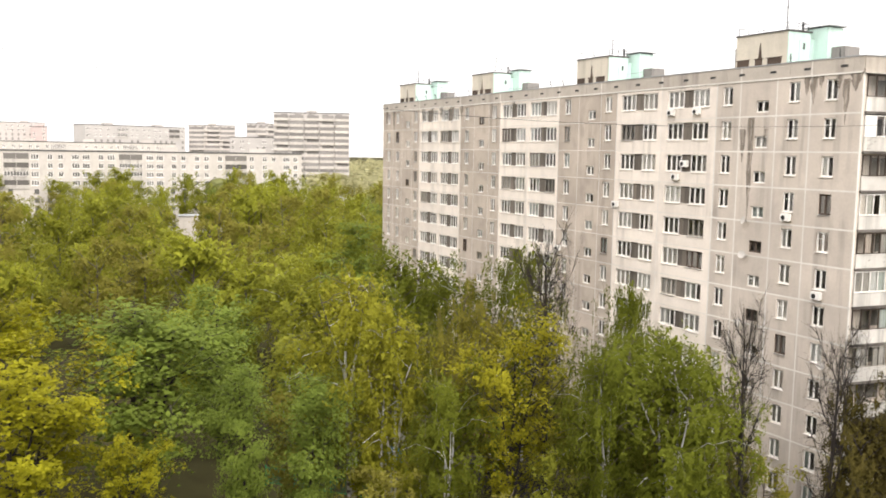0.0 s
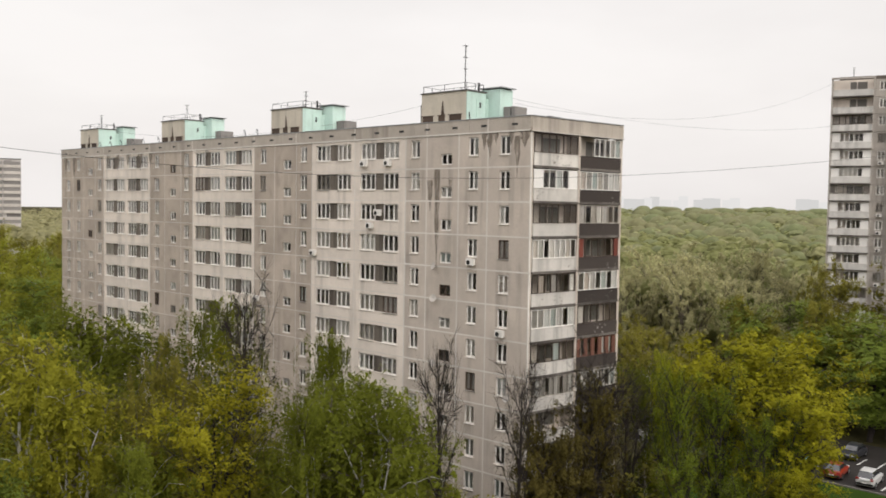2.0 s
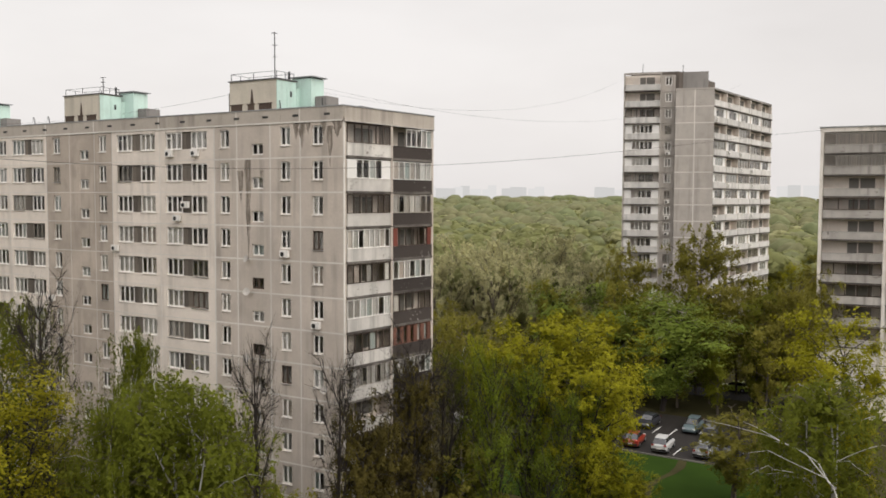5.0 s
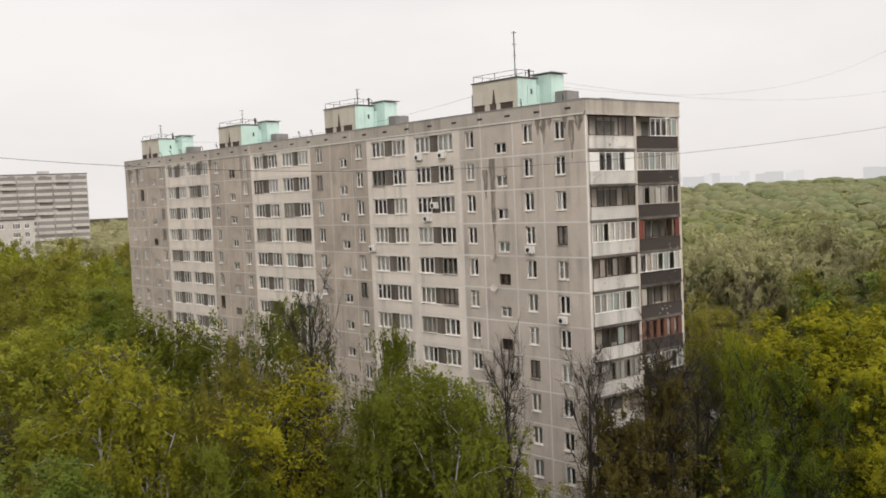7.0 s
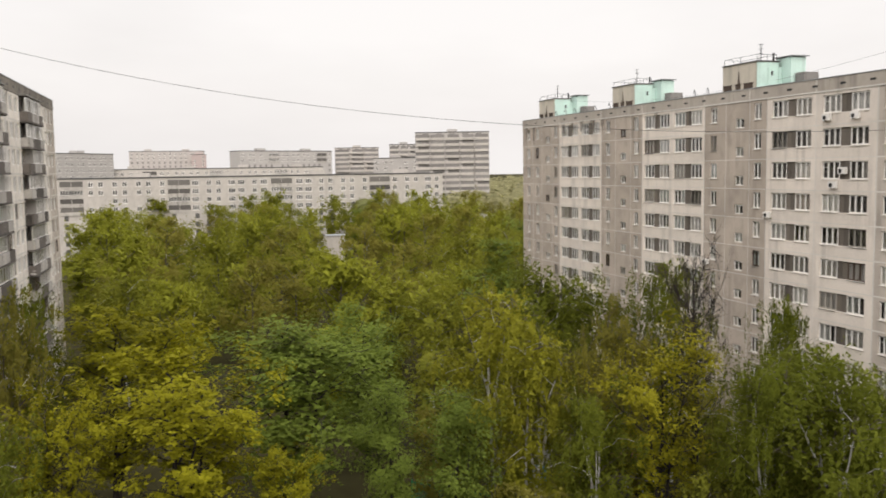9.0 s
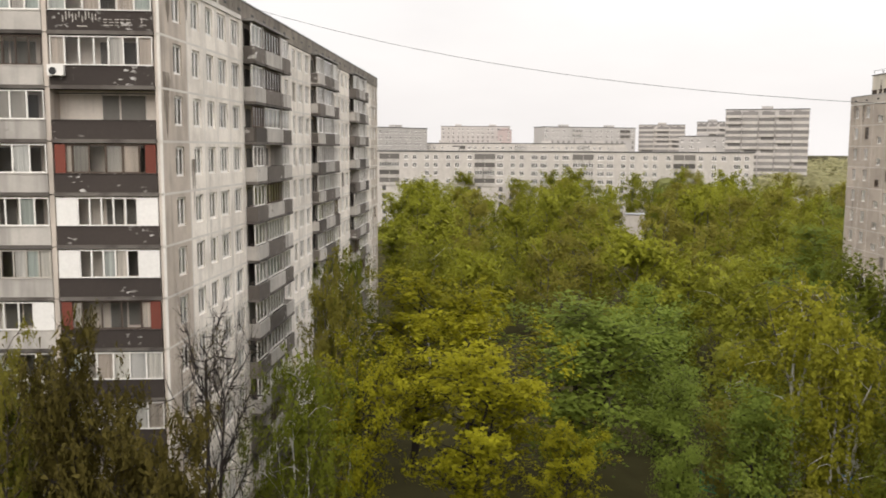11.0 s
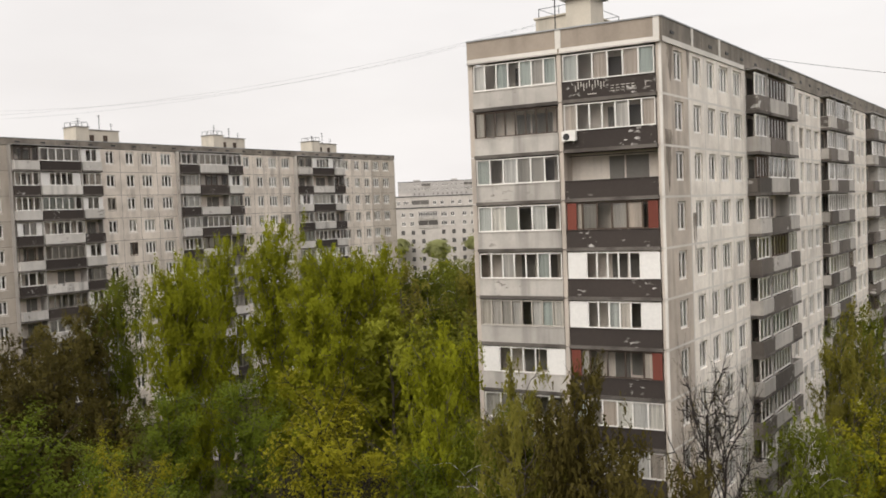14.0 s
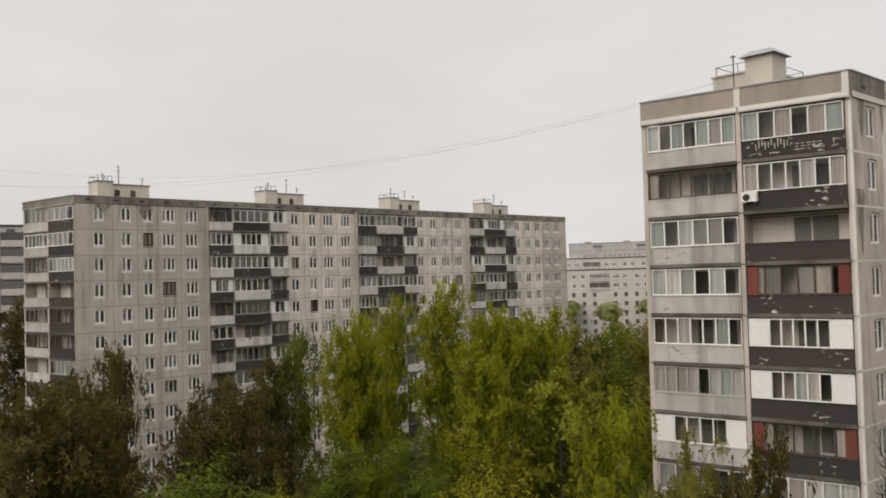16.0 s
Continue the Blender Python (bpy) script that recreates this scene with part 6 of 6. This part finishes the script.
ALONG, AWAY = Vector((0.447, -0.894, 0)), Vector((0.894, 0.447, 0))


def lot(u, v, z=0.0):
    p = LOT + ALONG * u + AWAY * v
    return Vector((p.x, p.y, z))


def lot2(u, v):
    p = lot(u, v)
    return (p.x, p.y)


patch("car_park", [lot2(-26, -2.8), lot2(17, -2.8), lot2(17, 15.5), lot2(-26, 15.5)], 0.03, ASPHALT, "wet dark asphalt car park")
patch("lawn", [lot2(-16, -22), lot2(15, -22), lot2(15, -3.1), lot2(-16, -3.1)], 0.05, GRASS, "fresh green spring lawn")
patch("road", [lot2(-30, 28.5), lot2(26, 28.5), lot2(26, 34.5), lot2(-30, 34.5)], 0.03, ASPHALT, "asphalt drive behind the trees")
path_pts = [(lot2(2.6 + 0.5 * math.sin(k), -3.1 - 2.4 * k), lot2(3.5 + 0.5 * math.sin(k * 1.3), -3.1 - 2.4 * k)) for k in range(9)]
patch("footpath", [a for a, b in path_pts] + [b for a, b in reversed(path_pts)], 0.065, SOIL, "trodden brown footpath across the lawn")
kerb = boxes("kerb", [(0, -0.09, 0, 1.97, 0.09, 0.17)], KERB)
kerbs = thing("kerb_row", Matrix.Translation(lot(-26, -2.95)), "pale concrete kerb between lawn and asphalt", "kerb")
for k in range(21):
    put("kerb", kerb, kerbs, wall_frame(lot(-26 + k * 2.0, -2.95), -63.4))
line = boxes("line", [(0, -0.07, 0, 3.0, 0.07, 0.006)], LINE_PAINT)
lines = tagged(new("road_marking"), "worn white parking bay lines", "road marking", kind="structure")
PLACE[lines.name] = Matrix.Identity(4)
for u, v in ((-3.2, 6.0), (-1.2, 6.0), (1.6, -1.6), (2.6, 6.0)):
    put("line", line, lines, wall_frame(lot(u, v, 0.034), 26.6))


def paint(name, colour, rough=0.3):
    m, n, l, p = nodes_of(name)
    p.inputs["Base Color"].default_value = (*colour, 1)
    p.inputs["Roughness"].default_value, p.inputs["Coat Weight"].default_value, p.inputs["Coat Roughness"].default_value = rough, 0.6, 0.1
    dirt = noise_at(n, l, 2.5, detail=4.0, lo=0.45, hi=0.75)
    k = n.new("ShaderNodeMath"); k.operation = "MULTIPLY"; k.inputs[1].default_value = 0.25; l.new(dirt, k.inputs[0])
    l.new(rgb_mix(n, l, k.outputs[0], colour, tuple(c * 0.6 + 0.02 for c in colour)), p.inputs["Base Color"])
    return m


TYRE, RIM = surface("tyre_rubber", (0.02, 0.02, 0.02), rnd=0), surface("wheel_rim", (0.4, 0.4, 0.41), rough=0.35, metal=0.8, rnd=0, bump=0)
CAR_GLASS = surface("tinted_car_glass", (0.02, 0.022, 0.025), rough=0.06, stain=0.0, rnd=0, bump=0, spec=0.9)
LAMP_RED, LAMP_CLEAR = paint("tail_lamp", (0.3, 0.02, 0.02), 0.15), paint("head_lamp", (0.7, 0.7, 0.7), 0.1)
PAINTS = {"white": paint("white_car_paint", (0.5, 0.5, 0.49)), "silver": paint("silver_car_paint", (0.3, 0.31, 0.315)), "dark": paint("black_car_paint", (0.025, 0.026, 0.032)),
          "teal": paint("teal_car_paint", (0.03, 0.26, 0.30)), "red": paint("red_car_paint", (0.27, 0.03, 0.012)), "blue-grey": paint("blue_grey_car_paint", (0.1, 0.135, 0.145)), "lime": paint("lime_car_paint", (0.52, 0.62, 0.10))}


def loft(name, rows, mat):
    """A rounded body: rows of (x, half width, low, high) along its length."""
    v, f = [], []
    for x, w, lo, hi in rows:
        c = min(0.16, (hi - lo) * 0.35)
        ring = [(w - c * 0.6, lo), (w, lo + c), (w * 0.99, hi - c), (w - c, hi), (-w + c, hi), (-w * 0.99, hi - c), (-w, lo + c), (-w + c * 0.6, lo)]
        v += [(x, y, z) for y, z in ring]
    for i in range(len(rows) - 1):
        f += [(i * 8 + k, i * 8 + (k + 1) % 8, (i + 1) * 8 + (k + 1) % 8, (i + 1) * 8 + k) for k in range(8)]
    f += [tuple(range(8))[::-1], tuple(range((len(rows) - 1) * 8, len(rows) * 8))]
    return mesh_of(name, v, f, [mat], smooth=False)


def disc(name, r, w, mat, n=18):
    v = [(r * math.cos(2 * math.pi * i / n), y, r * math.sin(2 * math.pi * i / n)) for y in (-w / 2, w / 2) for i in range(n)]
    f = [tuple(range(n)), tuple(range(n, 2 * n))[::-1]] + [(i, n + i, n + (i + 1) % n, (i + 1) % n) for i in range(n)]
    return mesh_of(name, v, f, [mat])


def car(colour, u, v, turn=0.0, tall=0.0, label="", place=None):
    """A parked car: body, glass, roof, lamps, four wheels."""
    m = (Matrix.Translation(place) if place is not None else Matrix.Translation(lot(u, v, 0.03))) @ pose(0, 0, 0, 0, 0, 26.6 + turn)
    ob = thing("car", m, label, "car", "cars in the car park")
    pm = PAINTS[colour]
    hood = 0.92 + tall * 0.5
    put("body", cached(("carbody", colour, tall), lambda: loft("body", [(-2.15, 0.72, 0.42, 0.72 + tall), (-2.05, 0.84, 0.25, hood + 0.02), (-1.2, 0.88, 0.22, hood + 0.04), (0.6, 0.88, 0.22, hood + 0.02), (1.5, 0.86, 0.24, hood - 0.1), (2.0, 0.8, 0.28, hood - 0.2), (2.15, 0.66, 0.38, 0.62)], pm)), ob, m)
    gl = put("glasshouse", cached(("carglass", tall), lambda: loft("glasshouse", [(-2.0 if tall else -1.75, 0.74, hood - 0.05, hood + 0.04), (-1.55 if tall else -1.2, 0.68, hood - 0.05, 1.42 + tall), (0.1, 0.68, hood - 0.05, 1.44 + tall), (0.95, 0.72, hood - 0.05, hood + 0.04)], CAR_GLASS)), ob, m, "dark tinted windows")
    put("roof", cached(("carroof", colour, tall), lambda: loft("roof", [(-1.6 if tall else -1.2, 0.58, 1.4 + tall, 1.45 + tall), (-0.8, 0.62, 1.41 + tall, 1.5 + tall), (0.05, 0.6, 1.41 + tall, 1.49 + tall), (0.25, 0.54, 1.38 + tall, 1.43 + tall)], pm)), gl, m)
    for x in (-1.32, 1.32):
        for y in (-0.8, 0.8):
            w = put("wheel", cached("tyre", lambda: disc("wheel", 0.32, 0.2, TYRE)), ob, at(m, x, y, 0.32))
            put("rim", cached("rim", lambda: disc("rim", 0.2, 0.215, RIM, 12)), w, at(m, x, y, 0.32))
    for y in (-0.66, 0.66):
        put("tail_light", cached("tail", lambda: boxes("tail_light", [(-0.05, -0.14, -0.1, 0.03, 0.14, 0.1)], LAMP_RED)), ob, at(m, -2.1, y, 0.78 + tall))
        put("headlight", cached("head", lambda: boxes("headlight", [(-0.06, -0.16, -0.07, 0.08, 0.16, 0.07)], LAMP_CLEAR)), ob, at(m, 2.02, y * 0.9, 0.66))
    put("bumper", cached("bumper", lambda: boxes("bumper", [(-0.08, -0.8, -0.1, 0.06, 0.8, 0.1)], TYRE)), ob, at(m, -2.12, 0, 0.46))
    put("number_plate", cached("plate", lambda: boxes("number_plate", [(-0.09, -0.26, -0.06, -0.08, 0.26, 0.06)], PVC)), ob, at(m, -2.13, 0, 0.6))
    return ob


car("white", 0.0, 0.0, 4, 0.16, "white crossover car parked by the lawn")
car("silver", 4.6, 0.3, -3, 0.1, "silver hatchback car parked by the lawn")
car("dark", 7.2, 0.6, 0, 0.0, "black sedan car parked beside a silver hatchback")
car("red", -3.4, 0.4, 6, 0.0, "red-orange small car parked under the trees")
car("teal", -6.6, 0.2, 0, 0.0, "teal blue car parked under the trees")
car("dark", -4.6, 8.8, 178, 0.0, "dark grey sedan car parked across the lane")
car("blue-grey", 0.6, 9.4, 182, 0.12, "blue-grey car parked across the lane")
car("dark", 3.0, 8.4, 180, 0.05, "dark car half hidden by twigs")
car("lime", 0, 0, 84, 0.0, "yellow-green taxi-like car on the drive behind the trees", Vector((100.6, 83.0, 0.03)))
car("white", 0, 0, 90, 0.2, "white van-like car on the drive behind the trees", Vector((97.0, 90.5, 0.03)))
car("silver", 0, 0, 90, 0.1, "silver car on the drive behind the trees", Vector((94.0, 96.0, 0.03)))
car("white", 0, 0, 40, 0.0, "white car standing under the maple in the yard", Vector((4.6, 74.0, level(4.6, 74.0))))
car("dark", 0, 0, 60, 0.0, "dark car among the yard trees", Vector((62.5, 84.0, 0.0)))
car("white", 0, 0, 62, 0.0, "white car among the yard trees", Vector((58.0, 88.5, 0.0)))

# ---- the yard between the houses ----
GREEN_PAINT = surface("green_fence_paint", (0.03, 0.22, 0.09), rnd=0.1, stain=0.3)
BLUE_PAINT = surface("blue_playground_paint", (0.03, 0.22, 0.42), rnd=0.1, stain=0.3)


def yard_point(x, y, z=0.0):
    return Vector((x, y, level(x, y) + z))


def fence(p, q, mat, label):
    way = q - p
    n = max(1, round(way.length / 2.0))
    m = wall_frame(p, math.degrees(math.atan2(way.y, way.x)))
    ob = thing("fence", m, label, "fence")
    post = cached(("post", mat.name), lambda: boxes("post", [(-0.04, -0.04, 0, 0.04, 0.04, 1.7)], mat))
    bay = way.length / n
    mesh = cached(("bay", mat.name, round(bay, 2)), lambda: boxes("bay", [(0.06, -0.02, z, bay - 0.06, 0.02, z + 0.05) for z in (0.25, 1.5)] + [(0.15 + k * 0.16, -0.01, 0.3, 0.18 + k * 0.16, 0.01, 1.5) for k in range(int((bay - 0.2) / 0.16))], mat))
    for i in range(n + 1):
        put("post", post, ob, at(m, i * bay, 0, 0))
        if i < n:
            put("rails", mesh, ob, at(m, i * bay, 0, 0))
    return ob


fence(yard_point(-19, 79), yard_point(-9, 77), STEEL, "low dark metal fence of the sports ground")
fence(yard_point(-9, 77), yard_point(-4, 88), STEEL, "low dark metal fence of the sports ground")
fence(yard_point(-14, 67), yard_point(-5, 64), GREEN_PAINT, "green painted metal fence in the yard")
patch("sports_ground", [(-20, 79.4), (-9.3, 77.4), (-4.5, 88), (-15.5, 91)], 0.34, surface("grey_sports_ground", (0.24, 0.225, 0.21), rnd=0), "bare grey sports ground")
drive = [(-20.5, 104), (-6, 100), (9, 68), (14, 47), (10.5, 46), (5, 66), (-8.5, 96.5), (-21, 100)]
patch("yard_drive", drive, 0.06, ASPHALT, "narrow asphalt drive through the yard")


def bench_stack(p):
    m = Matrix.Translation(p) @ pose(0, 0, 0, 0, 0, 12)
    ob = thing("bench", m, "reddish slatted wooden bench by the drive", "bench")
    for k in range(5):
        put("slat", cached("slat", lambda: boxes("slat", [(-1.4, 0, 0, 1.4, 0.16, 0.06)], surface("red_slat", (0.42, 0.2, 0.13), rnd=0.15))), ob, at(m, 0, k * 0.22, 0.45))
    for x in (-1.1, 1.1):
        put("leg", cached("benchleg", lambda: boxes("leg", [(-0.05, 0.05, 0, 0.05, 0.95, 0.449)], STEEL)), ob, at(m, x, 0, 0))


bench_stack(yard_point(3.5, 80.5))
m_bin = Matrix.Translation(yard_point(-4.5, 74.1)) @ pose(0, 0, 0, 0, 0, 20)
bin_ob = thing("waste_container", m_bin, "blue metal waste container in the yard", "container")
put("box", loft("box", [(-0.9, 0.5, 0.12, 1.0), (-0.8, 0.6, 0.1, 1.25), (0.8, 0.6, 0.1, 1.25), (0.9, 0.5, 0.12, 1.0)], BLUE_PAINT), bin_ob, m_bin)
put("lid", boxes("lid", [(-0.85, -0.62, 1.252, 0.85, 0.62, 1.31)], BLUE_PAINT), bin_ob, m_bin)
for x in (-0.6, 0.6):
    put("foot", cached("binfoot", lambda: boxes("foot", [(-0.06, -0.4, 0, 0.06, 0.4, 0.12)], STEEL)), bin_ob, at(m_bin, x, 0, 0))


def shed(p, turn, w, d, h, label, wall=PANEL_WHITE):
    m = Matrix.Translation(p) @ pose(0, 0, 0, 0, 0, turn)
    ob = thing("shed", m, label, "shed")
    put("wall", boxes("wall", [(-w / 2, -d / 2, -0.3, w / 2, d / 2, h)], wall), ob, m)
    put("roof", boxes("roof", [(-w / 2 - 0.2, -d / 2 - 0.2, h + 0.004, w / 2 + 0.2, d / 2 + 0.2, h + 0.16)], TIN), ob, m)
    put("door", boxes("door", [(-0.6, -d / 2 - 0.04, 0, 0.6, -d / 2 - 0.003, min(2.1, h - 0.3))], STEEL), ob, m)


shed(yard_point(-84.5, 8.8), 100, 6.0, 4.5, 2.7, "low white utility shed with a flat tin roof")
shed(yard_point(-90.0, 23.0), 60, 2.6, 2.2, 3.0, "small pale plastered substation hut", PANEL_PALE)
shed(yard_point(-58.6, 198.0), 16, 4.2, 4.0, 9.8, "grey two-storey utility hut among the yard trees", PANEL_ASH)


def street_lamp(p, h, turn):
    m = Matrix.Translation(p) @ pose(0, 0, 0, 0, 0, turn)
    ob = thing("street_lamp", m, "grey street lamp post with a white head", "street lamp", "street lamps")
    put("pole", cached(("lp", h), lambda: boxes("pole", [(-0.06, -0.06, -0.2, 0.06, 0.06, h), (-0.04, -0.04, h, 1.0, 0.04, h + 0.08)], KERB)), ob, m)
    put("head", cached("lh", lambda: loft("head", [(0.8, 0.08, -0.06, 0.08), (1.0, 0.17, -0.08, 0.14), (1.5, 0.16, -0.06, 0.12), (1.6, 0.06, 0.0, 0.08)], PVC)), ob, at(m, 0, 0, h))


street_lamp(yard_point(-88.5, 29.5), 8.5, 200)
street_lamp(yard_point(-31.0, 110.0), 8.0, 250)


# ---- overhead cables ----
def cable(p, q, sag, r, label, skew=0.0):
    """A cable that hangs between two roofs."""
    v, f = [], []
    pts = [np.array(p) * (1 - t) + np.array(q) * t - np.array((0, 0, sag * 4 * t * (1 - t) * (1 + skew * (0.5 - t)))) for t in np.linspace(0, 1, 60)]
    tube(v, f, pts, r, r, 5)
    ob = new("cable", mesh_of("cable", v, f, [STEEL]))
    return tagged(ob, label, "cable", "cables between the roofs")


roof_b = mb_long @ Vector((18.0, 0.1, TOP + 1.3))
roof_e = m_e @ Vector((0.4, 0.2, top_e + 0.3))
cable(tuple(roof_b), tuple(roof_e), 7.0, 0.014, "black overhead cable sagging across the yard", 1.0)
roof_a = ma_long @ Vector((71.5, 2.5, TOP + 3.6))
roof_d = (104.0, 110.5, PLINTH + STOREY * 17 + 1.0)
cable(tuple(roof_a), roof_d, 3.6, 0.008, "thin dark cable from roof to roof")
cable(tuple(roof_a + Vector((0.5, 0.5, 0.5))), (128.0, 106.0, 48.0), 5.0, 0.008, "thin dark cable from roof to roof")
roof_a4 = ma_long @ Vector((8.5, 2.0, TOP + 3.6))
cable(tuple(roof_a4), tuple(roof_a), 2.0, 0.01, "thin dark cable along the roof houses")
roof_b2 = mb_long @ Vector((9.0, 8.0, TOP + 4.5))
for away, turn, z, sag in ((80, 104, 36.0, 3.0), (80, 104, 38.0, 4.0), (100, 108, 40.0, 5.0)):
    end = polar(away, turn)
    cable(tuple(roof_b2), (end.x, end.y, z), sag, 0.004, "thin dark cable from roof to roof")


# ---- damp stains under the roof edge ----
def damp_stain(house, m, x, z_top, length, width, seed):
    rs = random.Random(seed)
    n = 9
    left = [(-width * 0.75 * (1 - (k / n) ** 1.5) * rs.uniform(0.6, 1.15), -0.006, -length * k / n) for k in range(n + 1)]
    right = [(width * 0.75 * (1 - (k / n) ** 1.5) * rs.uniform(0.6, 1.15) + 0.02, -0.006, -length * k / n) for k in range(n + 1)]
    me = mesh_of("damp_stain", left + right, [(k, k + 1, n + 2 + k, n + 1 + k) for k in range(n)], [DAMP])
    put("damp_stain", me, house, at(m, x, 0, z_top), "dark damp run on the panels")


DAMP, _dn, _dl, _dp = nodes_of("damp_stain")
_dp.inputs["Base Color"].default_value, _dp.inputs["Roughness"].default_value = (0.22, 0.185, 0.15, 1), 0.9
_tr, _mx = _dn.new("ShaderNodeBsdfTransparent"), _dn.new("ShaderNodeMixShader")
_dl.new(noise_at(_dn, _dl, 2.0, stretch=(1.6, 1.6, 0.3), detail=4.0, lo=0.25, hi=0.75), _mx.inputs["Fac"])
_dl.new(_tr.outputs["BSDF"], _mx.inputs[1]); _dl.new(_dp.outputs["BSDF"], _mx.inputs[2])
_dl.new(_mx.outputs["Shader"], _dn["Material Output"].inputs["Surface"])
top_a = TOP - 0.05
for s, z, ln, w in ((0.6, 0.4, 1.6, 0.9), (1.3, -0.3, 3.2, 0.45), (1.9, 0.3, 1.3, 0.5), (3.4, 0.3, 1.2, 0.4), (4.0, 0.4, 2.4, 0.6), (4.6, 0.2, 1.6, 0.4), (9.6, -2.7, 8.2, 0.55), (10.4, -3.6, 2.6, 0.45), (8.1, -3.6, 1.2, 0.3),
                    (56.0, 0.6, 2.2, 0.8), (58.5, 0.6, 2.6, 1.0), (61.5, 0.6, 2.0, 0.9), (64.0, 0.6, 2.6, 0.8), (66.5, 0.6, 2.4, 0.9), (76.0, 0.4, 3.0, 0.8), (78.5, 0.4, 2.4, 0.7), (44.0, 0.5, 1.6, 0.6)):
    damp_stain(house_a, ma_long, 79.8 - s, top_a + z, ln, w, int(s * 10))
for s, z, ln, w in ((1.2, 0.6, 2.6, 0.8), (3.9, 0.4, 2.0, 0.5), (0.7, -4.5, 3.4, 0.7), (4.4, -9.0, 3.0, 0.5), (27.0, 0.8, 1.6, 0.9), (50.0, 0.8, 1.4, 0.8)):
    damp_stain(house_b, mb_long, s, top_a + z, ln, w, int(s * 10) + 3)
for s in (3.0, 7.5, 16.0, 20.0, 24.0, 37.0, 41.0, 58.0, 61.0, 65.0):
    damp_stain(house_c, mc_long, s, top_a + 0.6, 1.5 + (s % 3) * 0.4, 1.6, int(s * 10) + 5)

# two tall trees that close the clearing behind the hut
plant("birch", -68.6, 238.0, 17.6, 5.2, True)
plant("poplar", -73.0, 244.0, 17.4, 5.0, True)
